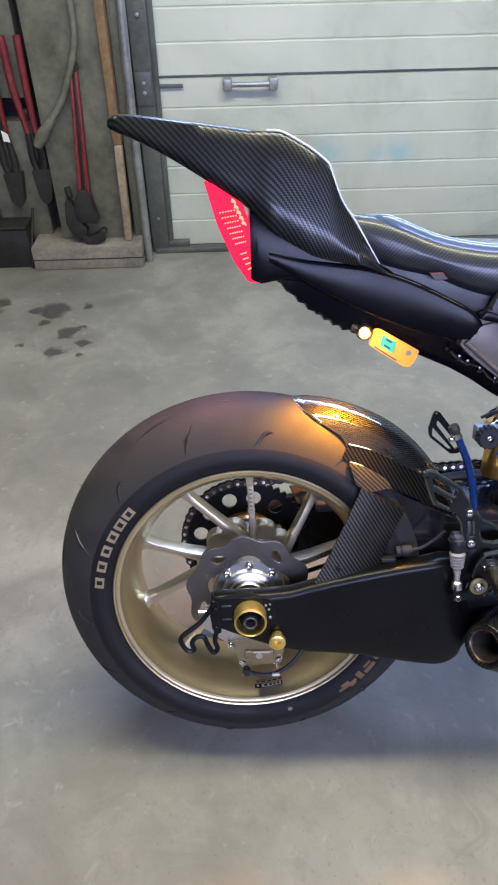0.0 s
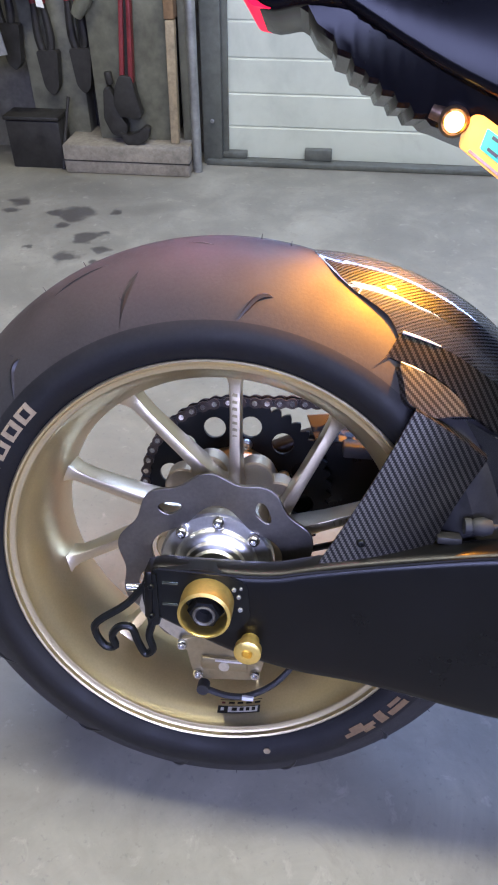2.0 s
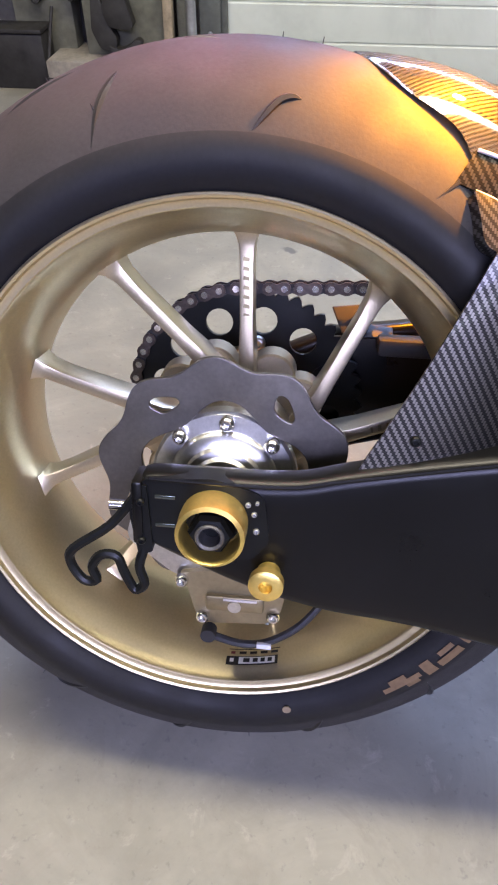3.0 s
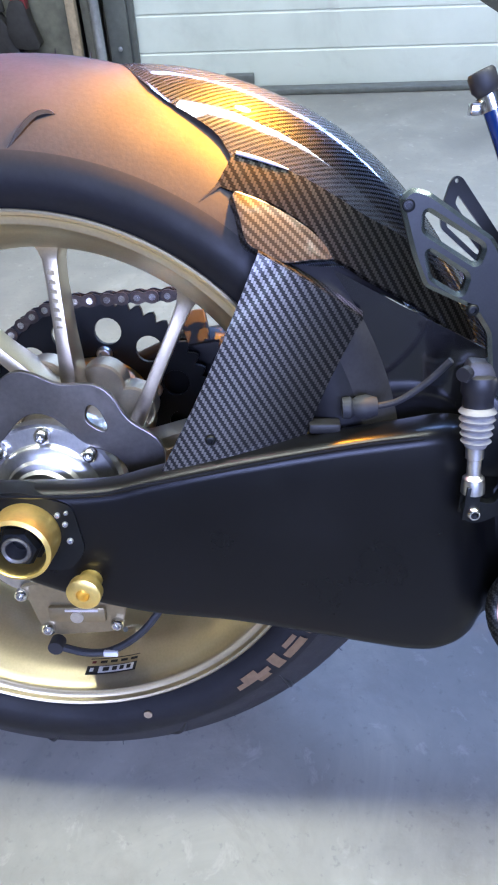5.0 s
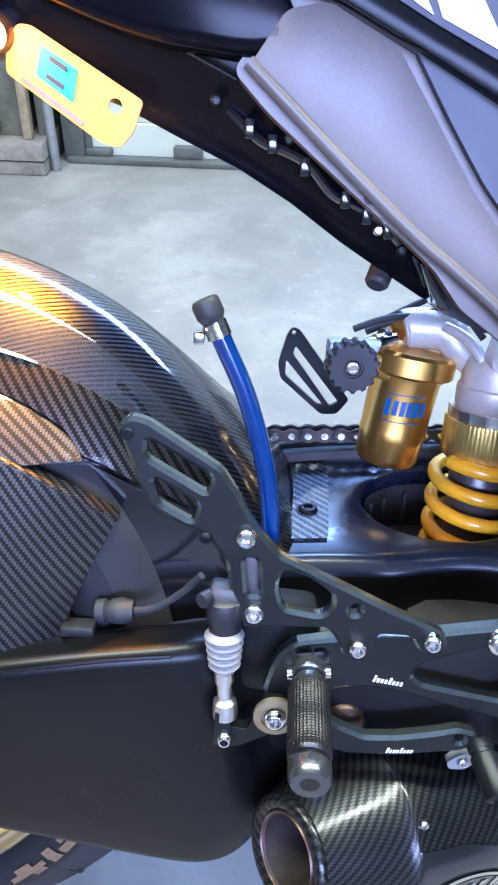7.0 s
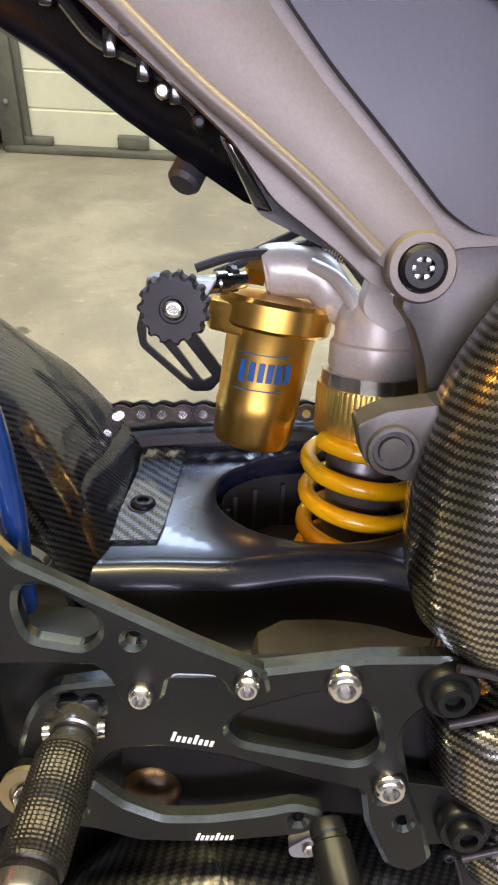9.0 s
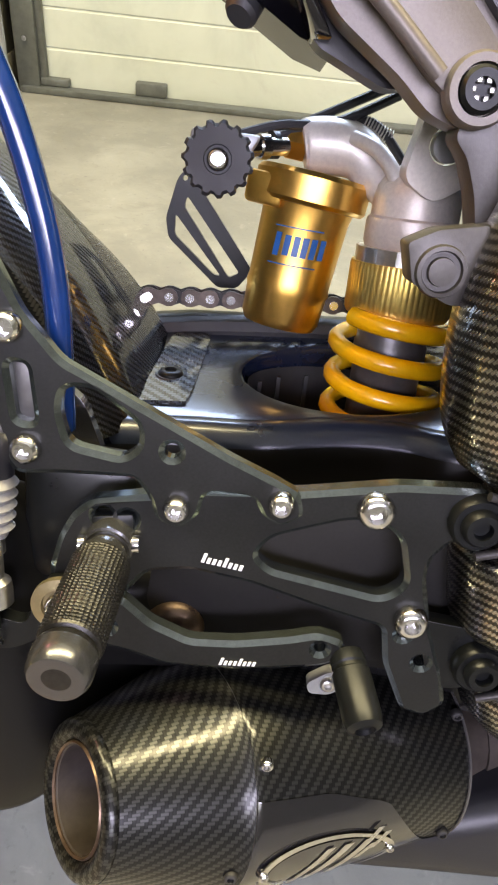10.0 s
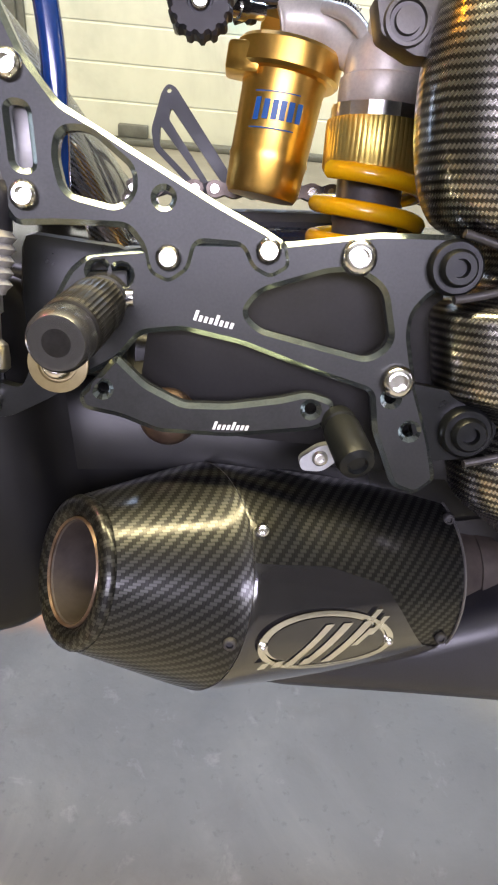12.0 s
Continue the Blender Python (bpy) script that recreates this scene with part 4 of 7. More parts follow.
part("disc_carrier", lathe([(0.030, -0.078), (0.0600, -0.0765), (0.0625, -0.074), (0.0625, -0.062), (0.030, -0.062)], (0, 0, AXLE), (0, 1, 0), 40), "alloy", disc)
part("bearing", lathe([(0.012, -0.094), (0.026, -0.094), (0.028, -0.090), (0.033, -0.089), (0.035, -0.085), (0.043, -0.083), (0.046, -0.0795), (0.047, -0.074), (0.012, -0.066)], (0, 0, AXLE), (0, 1, 0), 48), "alloy", disc, "bright turned bearing spacer")
for k in range(8):
    x, _, z = around(-2 + 45 * k, 0.0540, 0)
    bolt(x, -0.0785, z, disc, 0.0068, 0.007)

# sprocket and chain on the far side
SPROCKET_Y, PITCH_R, TEETH = 0.117, 0.1235, 49
outer = []
for k in range(TEETH * 4):
    r = PITCH_R + (0.004, 0.001, -0.0045, 0.001)[k % 4]
    t = 2 * math.pi * k / (TEETH * 4)
    outer.append((r * math.cos(t), AXLE + r * math.sin(t)))
holes = [list(reversed(ring2(0, AXLE, 0.045, 32)))] + [list(reversed(ring2(*around(20 + 30 * k, 0.091, 0)[0::2], 0.0145, 18))) for k in range(12)]
sprocket = part("sprocket", plate(outer, holes, SPROCKET_Y - 0.003, SPROCKET_Y + 0.003, 0.0006), "black", bike, "black lightened rear sprocket", 18)
part("sprocket_carrier", lathe([(0.02, -0.03), (0.058, -0.028), (0.062, -0.004), (0.02, -0.004)], (0, SPROCKET_Y, AXLE), (0, 1, 0), 36), "spoke", sprocket)
for k in range(6):
    x, _, z = around(21 + 60 * k, 0.066, 0)
    bolt(x, SPROCKET_Y - 0.003, z, sprocket, 0.0085, 0.007, "alloy")

FRONT, FRONT_R = (0.635, 0.434), 0.040
chain = part("drive_chain", tube([(0.0, SPROCKET_Y, AXLE - 0.1205), (0.3, SPROCKET_Y, 0.30), (0.60, SPROCKET_Y, 0.398)], 0.0045, 6, 3), "dark", bike, "steel drive chain with black oiled plates")
run = []
top0, top1 = Vector((0.004, AXLE + PITCH_R)), Vector((FRONT[0], FRONT[1] + FRONT_R))
length = (top1 - top0).length
PITCH = 0.0159
for k in range(int(length / PITCH)):
    run.append(top0.lerp(top1, k * PITCH / length))
steps = int(math.pi * 0.97 * PITCH_R / PITCH)
for k in range(1, steps + 1):
    t = math.pi / 2 + k * PITCH / PITCH_R
    run.insert(0, Vector((PITCH_R * math.cos(t), AXLE + PITCH_R * math.sin(t))))


def link_mesh(wide):
    outline = []
    for cx, a in ((PITCH / 2, -105), (-PITCH / 2, 75)):
        outline += [(cx + 0.0070 * math.cos(radians(a + 35 * k)), 0.0070 * math.sin(radians(a + 35 * k))) for k in range(7)]
        outline.append((0.0, 0.0046 if a < 0 else -0.0046))
    bm = bmesh.new()
    for y in (-wide, wide - 0.0022):
        a = [bm.verts.new((x, y, z)) for x, z in outline]
        b = [bm.verts.new((x, y + 0.0022, z)) for x, z in outline]
        bm.faces.new(a), bm.faces.new(b)
        for i in range(len(a)):
            bm.faces.new((a[i - 1], a[i], b[i], b[i - 1]))
    pins = len(bm.faces)
    for cx in (-PITCH / 2, PITCH / 2):
        lo = [bm.verts.new((cx + 0.0036 * math.cos(2 * math.pi * k / 8), -wide - 0.001, 0.0036 * math.sin(2 * math.pi * k / 8))) for k in range(8)]
        hi = [bm.verts.new((v.co.x, wide + 0.001, v.co.z)) for v in lo]
        bm.faces.new(lo), bm.faces.new(hi)
        for k in range(8):
            bm.faces.new((lo[k - 1], lo[k], hi[k], hi[k - 1]))
    for n, f in enumerate(bm.faces):
        f.material_index = 1 if n >= pins else 0
    return bm


links = [part("link", link_mesh(0.0085), "linkplate", chain), part("link", link_mesh(0.0062), "dark", chain)]
for ob in links:
    ob.data.materials.append(M["steel"])
for k in range(len(run) - 1):
    a, b = run[k], run[k + 1]
    mid, t = (a + b) / 2, math.degrees(math.atan2(b.y - a.y, b.x - a.x))
    m = pose(mid.x, SPROCKET_Y, mid.y, 0, -t, 0)
    if k < 2:
        links[k].matrix_basis = m
    else:
        again(links[k % 2], m=m)

# ---- axle end, adjuster, caliper ----
part("axle_spindle", lathe([(0, -0.138), (0.0095, -0.138), (0.0095, 0.15), (0, 0.15)], (0, 0, AXLE - 0.002), (0, 1, 0), 20), "steel", bike)
part("axle_ring", lathe([(0.0195, 0.0), (0.0262, 0.0), (0.0268, 0.012), (0.0262, 0.030), (0.0232, 0.032), (0.0222, 0.030), (0.0222, 0.006), (0.0195, 0.004)], (0, -0.132, AXLE - 0.003), (0, -1, 0), 40), "brass", bike, "gold anodised axle sleeve")
nut = part("axle_nut", lathe([(0.021, 0.0), (0.021, 0.008), (0.0175, 0.009), (0.0175, 0.020), (0.0150, 0.024), (0.0105, 0.025), (0.0100, 0.020), (0.0100, 0.012), (0, 0.012)], (0, -0.136, AXLE - 0.003), (0, -1, 0), 6), "black", bike, "black hexagonal axle nut", 20)
part("nut_bore", lathe([(0.0082, 0.0), (0.0112, 0.0), (0.0112, 0.0245), (0.0100, 0.0258), (0.0082, 0.0245), (0.0082, 0.0)], (0, -0.138, AXLE - 0.003), (0, -1, 0), 28), "grey", nut)
part("axle_washer", lathe([(0.010, 0), (0.034, 0), (0.034, 0.003), (0.010, 0.003)], (0, -0.130, AXLE - 0.003), (0, -1, 0), 36), "black", bike)
adjuster = part("chain_adjuster", plate(arc([(-0.058, 0.348), (0.0, 0.353), (0.038, 0.341), (0.044, 0.30), (0.03, 0.282), (-0.03, 0.284), (-0.053, 0.296)], 0.008), (), -0.137, -0.118, 0.0015), "black", bike, "black axle adjuster block", smooth=18)
for x, z, r in ((0.026, 0.333, 0.0030), (0.033, 0.335, 0.0022), (0.031, 0.325, 0.0030), (0.033, 0.310, 0.0034)):
    bolt(x, -0.138, z, adjuster, r * 0.75, 0.0015, "zinc")
part("adjuster_bolt", lathe([(0, 0), (0.0045, 0), (0.0045, 0.03), (0, 0.03)], (-0.085, -0.127, 0.318), (1, 0, 0), 12), "steel", adjuster)
part("adjuster_cap", box(-0.064, -0.055, -0.142, -0.112, 0.292, 0.348, 0.003), "arm", adjuster)
for z in (0.333, 0.308):
    part("index_mark", box(-0.046, -0.030, -0.1385, -0.1369, z, z + 0.0030, 0.0004), "sheen", adjuster)
spool = part("stand_spool", lathe([(0.0065, 0.0), (0.010, 0.0), (0.0095, 0.008), (0.0085, 0.014), (0.0105, 0.018), (0.0138, 0.020), (0.0138, 0.0275), (0.0115, 0.029), (0.0055, 0.029), (0.005, 0.020), (0, 0.020)], (0.0445, -0.128, 0.272), (-0.05, -1, 0.0), 30), "brass", bike, "gold anodised stand spool")
part("spool_boss", lathe([(0, 0), (0.013, 0), (0.011, 0.014), (0, 0.014)], (0.0445, -0.117, 0.275), (0, -1, 0), 20), "black", spool)

hook = part("stand_hook", tube([(-0.060, -0.134, 0.334), (-0.082, -0.138, 0.306), (-0.112, -0.142, 0.284), (-0.1155, -0.142, 0.270), (-0.106, -0.142, 0.254), (-0.095, -0.142, 0.255), (-0.098, -0.142, 0.268), (-0.090, -0.141, 0.279), (-0.078, -0.14, 0.278),
                               (-0.072, -0.14, 0.262), (-0.064, -0.14, 0.247), (-0.056, -0.14, 0.254), (-0.060, -0.139, 0.270), (-0.056, -0.136, 0.288), (-0.056, -0.134, 0.31)], 0.0042, 8, 4), "black", bike, "black machined axle hook guard")
part("hook_root", plate(arc([(-0.064, 0.342), (-0.052, 0.345), (-0.048, 0.285), (-0.060, 0.282), (-0.066, 0.318)], 0.003), (), -0.140, -0.130, 0.001), "black", hook, smooth=18)
for z in (0.331, 0.296):
    bolt(-0.0565, -0.141, z, hook, 0.0032, 0.003, "black")

caliper = part("brake_caliper", plate(arc([(-0.038, 0.232), (-0.030, 0.222), (-0.022, 0.190), (-0.008, 0.180), (0.044, 0.184), (0.055, 0.196), (0.060, 0.224), (0.040, 0.236), (-0.01, 0.238)], 0.006), (), -0.094, -0.060, 0.003), "caliper", bike, "bronze anodised rear brake caliper", smooth=18)
part("caliper_rib", box(-0.012, 0.04, -0.099, -0.0935, 0.198, 0.214, 0.002), "caliper", caliper)
part("maker_mark", box(0.004, 0.034, -0.1002, -0.0988, 0.2105, 0.2128, 0.0002), "cast", caliper)
for x, z in ((-0.034, 0.226), (-0.015, 0.188), (0.049, 0.194)):
    bolt(x, -0.094, z, caliper, 0.0062, 0.006)
part("caliper_disc_mark", lathe([(0, 0.001), (0.006, 0.001), (0.006, 0)], (0.014, -0.099, 0.204), (0, -1, 0), 18), "alloy", caliper)
part("brake_line", tube([(-0.008, -0.098, 0.170), (0.02, -0.102, 0.166), (0.045, -0.102, 0.170), (0.075, -0.10, 0.192), (0.10, -0.09, 0.225)], 0.0036, 8), "soft", bike, "black brake line")
part("banjo", lathe([(0, 0), (0.007, 0), (0.007, 0.012), (0, 0.012)], (-0.009, -0.092, 0.172), (0, -1, 0), 14), "dark", caliper)
part("line_tag", box(0.036, 0.049, -0.108, -0.104, 0.1665, 0.1715, 0.0005), "print", caliper)
bolt(-0.012, -0.09, 0.163, caliper, 0.0045, 0.008)
part("caliper_bracket", plate(arc([(-0.075, 0.30), (-0.03, 0.315), (0.03, 0.30), (0.05, 0.23), (-0.04, 0.225), (-0.085, 0.262)], 0.01), (), -0.088, -0.072, 0.002), "alloy", bike, "alloy caliper bracket behind the axle", smooth=18)

# ---- swingarm ----
rings = []
for x, z0, z1, y0, y1 in ((-0.057, 0.290, 0.349, -0.136, -0.106), (-0.045, 0.284, 0.351, -0.137, -0.105), (0.0, 0.262, 0.351, -0.136, -0.104), (0.04, 0.246, 0.351, -0.1355, -0.103), (0.07, 0.238, 0.354, -0.1355, -0.103),
                          (0.10, 0.232, 0.362, -0.1355, -0.102), (0.16, 0.225, 0.3755, -0.136, -0.10), (0.24, 0.207, 0.390, -0.136, -0.098), (0.290, 0.1965, 0.397, -0.1355, -0.095), (0.315, 0.196, 0.399, -0.132, -0.09),
                          (0.334, 0.201, 0.396, -0.123, -0.085), (0.350, 0.214, 0.388, -0.110, -0.08), (0.40, 0.232, 0.372, -0.098, -0.07), (0.60, 0.27, 0.37, -0.095, -0.05)):
    ring = []
    loop = rounded((y0 + y1) / 2, (z0 + z1) / 2, (y1 - y0) / 2, (z1 - z0) / 2, 0.011, 4)
    for (ya, za), (yb, zb) in zip(loop, loop[1:] + loop[:1]):
        cuts = 8 if ring and abs(za - zb) > 0.03 else 1
        for k in range(cuts):
            y, z = ya + (yb - ya) * k / cuts, za + (zb - za) * k / cuts
            f = (z1 - z) / (z1 - z0)
            lean = 0.036 * f - 0.020 * max(0.0, (f - 0.75) / 0.25) ** 2
            ring.append((x + lean * min(1.0, max(0.0, (x - 0.10) / 0.21)), y, z))
    rings.append(ring)
swingarm = part("swingarm", loft([[tuple(p) for p in row] for row in zip(*[spline(line, 4) for line in zip(*rings)])]), "arm", bike, "large satin black swingarm", 40)
part("arm_seam", tube([(-0.05, -0.1365, 0.349), (0.05, -0.136, 0.349), (0.10, -0.136, 0.359), (0.24, -0.1355, 0.387), (0.30, -0.134, 0.394)], 0.0016, 6), "arm", swingarm)
rings = []
for x, z0, z1 in ((-0.06, 0.285, 0.352), (0.04, 0.25, 0.375), (0.09, 0.25, 0.398), (0.16, 0.27, 0.408), (0.30, 0.31, 0.430), (0.40, 0.34, 0.445), (0.60, 0.36, 0.455)):
    rings.append([(x, y, z) for y, z in rounded(0.152, (z0 + z1) / 2, 0.015, (z1 - z0) / 2, 0.01, 4)])
part("far_arm", loft(rings), "arm", swingarm, "", 40)
part("chain_slider", tube([(0.33, 0.122, 0.424), (0.40, 0.122, 0.436), (0.50, 0.122, 0.444), (0.60, 0.122, 0.447)], 0.010, 8), "soft", swingarm, "black rubber chain slider")


def deck_height(x, y):
    return 0.4225 + (y - 0.025) * 0.13 + (x - 0.40) * 0.06


LIP = [(0.325, -0.038), (0.36, -0.033), (0.41, -0.031), (0.46, -0.033), (0.51, -0.026), (0.545, -0.029), (0.575, -0.040), (0.64, -0.046)]
hole = [(0.523 + 0.076 * math.cos(2 * math.pi * k / 48), 0.044 + 0.058 * math.sin(2 * math.pi * k / 48)) for k in range(48)]
bm = plate([tuple(p) for p in spline(LIP, 4)] + [(0.64, 0.137), (0.325, 0.137)], [list(reversed(hole))], 0.0, 0.022, 0.004)
for v in bm.verts:
    x, d, y = v.co
    v.co = (x, y, deck_height(x, y) - d)
deck = part("cross_brace", bm, "deck", swingarm, "glossy black bridge with an opening for the shock", 40)
rings = []
for x, y in spline(LIP, 5):
    h, e = deck_height(x, y), min(1.0, max(0.0, (x - 0.325) / 0.05))
    rings.append([(x, y + 0.014, h - 0.005), (x, y + 0.003, h + 0.0006), (x, y - 0.003, h - 0.0012), (x, y - 0.0085, h - 0.006), (x, y - 0.0115, h - 0.013), (x, y - 0.0125, h - 0.022), (x, y - 0.0135, h - 0.034), (x, y - 0.017, h - 0.045),
                  (x, y - 0.026, h - 0.052), (x, y - 0.04, h - 0.056), (x, y - 0.058 - 0.01 * e, h - 0.060), (x, y - 0.066 - 0.012 * e, h - 0.075), (x, y - 0.066 - 0.012 * e, h - 0.12), (x, y + 0.014, h - 0.12)])
lip = part("bridge_lip", loft(rings), "deck", swingarm, "rounded lip and side of the bridge", 60)
lip.data.materials.append(M["arm"])
# below the lip a blacker paint stands in for the shade there
for p in lip.data.polygons:
    p.material_index = 1 if p.center.z < deck_height(p.center.x, p.center.y) - 0.012 else 0
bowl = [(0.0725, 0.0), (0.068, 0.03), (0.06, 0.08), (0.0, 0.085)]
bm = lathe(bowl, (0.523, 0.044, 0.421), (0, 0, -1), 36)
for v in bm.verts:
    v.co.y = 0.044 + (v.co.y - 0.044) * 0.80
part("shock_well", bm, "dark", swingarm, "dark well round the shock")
for k in range(16):
    t = 2 * math.pi * k / 16
    part("well_fin", box(-0.0015, 0.0015, -0.0015, 0.0015, 0, 0.05, 0), "soft", swingarm).matrix_basis = pose(0.523 + 0.068 * math.cos(t), 0.044 + 0.053 * math.sin(t), 0.365)

# ---- rear hugger ----
# its crown and edges in degrees round the axle; the side falls away from the crown towards the tyre's flanks
ANGLES = [10, 18, 24, 30, 36, 43, 50, 57, 65, 71, 75, 78]
CROWN = [0.406, 0.391, 0.387, 0.383, 0.380, 0.376, 0.370, 0.3615, 0.352, 0.344, 0.338, 0.334]
ACROSS, FALL = [0.0, 0.015, 0.03, 0.042, 0.05, 0.058, 0.067, 0.074, 0.080, 0.088, 0.096, 0.104], [0.0, 0.0018, 0.0075, 0.0155, 0.0235, 0.034, 0.0495, 0.062, 0.0735, 0.090, 0.107, 0.126]
EDGE_AT, EDGE = [13, 20, 27, 33, 38, 41, 45, 49.1, 54.6, 57.9, 61, 67, 71, 74, 76], [0.056, 0.058, 0.067, 0.074, 0.080, 0.088, 0.0925, 0.094, 0.080, 0.067, 0.0616, 0.055, 0.0465, 0.031, 0.010]

FAR_AT, FAR = [13, 20, 30, 45, 58], [0.20, 0.25, 0.42, 0.80, 1.0]  # the far side widens towards the bridge


def hugger_point(angle, y, lift=0.0):
    """A point on the hugger's skin: degrees round the axle, and metres across it."""
    far = float(np.interp(angle, FAR_AT, FAR)) if y > 0 else 1.0
    r = float(np.interp(angle, ANGLES, CROWN)) - float(np.interp(abs(y) * far, ACROSS, FALL))
    slope = far * float(np.interp(abs(y) * far + 0.004, ACROSS, FALL) - np.interp(max(0.0, abs(y) * far - 0.004), ACROSS, FALL)) / 0.008
    r += 0.125 * max(0.0, y) * float(np.interp(angle, [14, 22, 50], [1.0, 0.85, 0.0]))  # it rises with the bridge
    n = math.hypot(1.0, slope)
    t, r = radians(angle), r + lift / n
    return (r * math.cos(t), y + math.copysign(lift * slope / n, y), AXLE + r * math.sin(t))


rings = []
for k in range(49):
    a = 76 - 63 * k / 48
    w = float(np.interp(a, EDGE_AT, EDGE))
    wide = min(0.112, w / float(np.interp(a, FAR_AT, FAR)))
    rings.append([hugger_point(a, (w if j < 0 else wide) * j / 14) for j in range(-14, 15)])
rings = [[tuple(p) for p in row] for row in zip(*[spline(line[::3], 3) for line in zip(*rings)])]
bm = loft(rings, False, False)
bmesh.ops.solidify(bm, geom=bm.faces[:], thickness=0.0024)
layer = bm.loops.layers.uv.verify()
for f in bm.faces:
    for l in f.loops:
        x, y, z = l.vert.co
        l[layer].uv = (y * 0.7 + math.copysign(float(np.interp(abs(y), ACROSS, FALL)) * 0.8, y), 0.36 * math.atan2(z - AXLE, x))
hugger = part("rear_hugger", bm, "carbon_fine", bike, "gloss carbon rear hugger over the tyre", 50, "kept")


def hugger_strip(name, rows, lift, material, label, flare=0.0):
    """A raised layer of cloth on the near side: rows of degrees, and of its two edges across the hugger."""
    skin = []
    for a, top, low in [tuple(p) for p in spline(rows, 4)]:
        face = [hugger_point(a, -(top + (low - top) * f), lift * g * (1 + flare * f)) for f, g in ((0.0, 0.15), (0.03, 0.9), (0.2, 1.0), (0.5, 1.0), (0.8, 1.0), (0.97, 0.9), (1.0, 0.1))]
        skin.append(face)
    bm = loft(skin, False, False)
    bmesh.ops.solidify(bm, geom=bm.faces[:], thickness=0.0008)
    return part(name, bm, material, hugger, label, 50)


hugger_strip("side_band", [(57.8, 0.0672, 0.0805), (54.5, 0.0662, 0.0803), (51.5, 0.0650, 0.0790), (47, 0.0634, 0.0786), (43.3, 0.0620, 0.0788), (39.9, 0.0598, 0.0812), (37, 0.0560, 0.0790), (33.4, 0.0505, 0.0760), (28.7, 0.0470, 0.0690), (23, 0.0440, 0.0600), (19, 0.0430, 0.0540)],
             0.0032, "carbon_raw", "raised bright carbon side band")
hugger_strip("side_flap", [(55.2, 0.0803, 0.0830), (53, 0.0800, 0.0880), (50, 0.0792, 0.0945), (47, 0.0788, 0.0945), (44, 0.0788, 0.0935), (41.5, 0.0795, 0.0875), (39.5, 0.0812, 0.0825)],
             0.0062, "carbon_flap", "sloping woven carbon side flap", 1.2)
# pale tubes painted in for the glints on the upper edges
for label, spans in (("pale tube for the glint on the band's edge", (57.6, 51.0, 0.0673, 0.0650)), ("pale tube for the glint on the flap's edge", (55.0, 50.4, 0.0804, 0.0795))):
    a0, a1, w0, w1 = spans
    part("cloth_glint", tube([hugger_point(a0 + (a1 - a0) * f, -(w0 + (w1 - w0) * f), 0.0036) for f in (0.0, 0.25, 0.5, 0.75, 1.0)], [0.0013, 0.0014, 0.0013, 0.0011, 0.0005], 8), "edge_glint", hugger, label)
rows = []
for f in (-0.06, 0.0, 0.35, 0.7, 0.95, 1.0):
    base = []
    for k in range(13):
        y = -0.014 + 0.122 * k / 12
        x0, x1 = 0.3830 + 0.08 * (y + 0.014), 0.4135 + 0.062 * (y + 0.014)
        round_off = 0.006 * max(0.0, f - 0.7) * (1 if k in (0, 12) else 0.3 if k in (1, 11) else 0)
        x = x0 + (x1 - x0) * f - round_off
        base.append((x, y, deck_height(x, y) + 0.0032 + 0.0006 * math.sin(40 * y)))
    rows.append(base + [(a, b, c - 0.0026) for a, b, c in reversed(base)])
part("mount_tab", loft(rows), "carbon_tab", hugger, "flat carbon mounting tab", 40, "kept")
tab = bolt(0.3985, 0.025, 0.426, hugger, 0.0085, 0.004, "black")
tab.matrix_basis = pose(0.3980, 0.025, deck_height(0.398, 0.025) + 0.0032, -90 + 7, 0, 0)
part("tab_hole", lathe([(0.0088, 0), (0.0105, 0.0004), (0.0098, 0.0012), (0.0088, 0.0012)], (0.3980, 0.025, deck_height(0.398, 0.025) + 0.003), (0, -0.13, 1), 24), "soft", hugger)
part("inner_shield", plate(arc([(0.190, 0.510), (0.235, 0.505), (0.285, 0.478), (0.330, 0.455), (0.362, 0.438), (0.376, 0.40), (0.37, 0.36), (0.22, 0.355), (0.19, 0.37)], 0.01), (), -0.074, -0.066, 0.002), "gloss", bike, "gloss black inner shield", 18)


def guard_point(s, t, lift=0.0):
    """The side guard's sheet: s across and t up between its four corners, slightly bowed."""
    low, high = Vector((0.104, -0.1255, 0.3585)).lerp(Vector((0.2125, -0.1085, 0.372)), s), Vector((0.1825, -0.1080, 0.5215)).lerp(Vector((0.2580, -0.0920, 0.4715)), s)
    p = low.lerp(high, t)
    return (p.x + 0.003 * math.sin(math.pi * t) * (1 - 2 * s), p.y - 0.030 * s * (1 - s) * (1 - 0.35 * t) - lift, p.z + 0.003 * math.sin(math.pi * s) * t)


rows = []
for k in range(17):
    t = k / 16
    face = [guard_point(j / 12, t) for j in range(13)]
    rows.append(face + [(x, y + 0.0028, z) for x, y, z in reversed(face)])
guard = part("side_guard", loft(rows), "carbon_raw", bike, "raw twill carbon guard plate above the swingarm", 40)
rows = []
for j in range(9):
    x, y, z = guard_point(j / 8, 1.0)
    rows.append([(x, y - 0.0002, z - 0.0012), (x, y + 0.001, z + 0.0012), (x + 0.0005, y + 0.010, z + 0.0030), (x + 0.0005, y + 0.010, z + 0.0008), (x, y + 0.0026, z - 0.0010)])
part("guard_flange", loft(rows), "carbon_raw", guard, "", 30, "kept")
bolt(0.1455, -0.1245, 0.3895, guard, 0.0042, 0.003, "black")
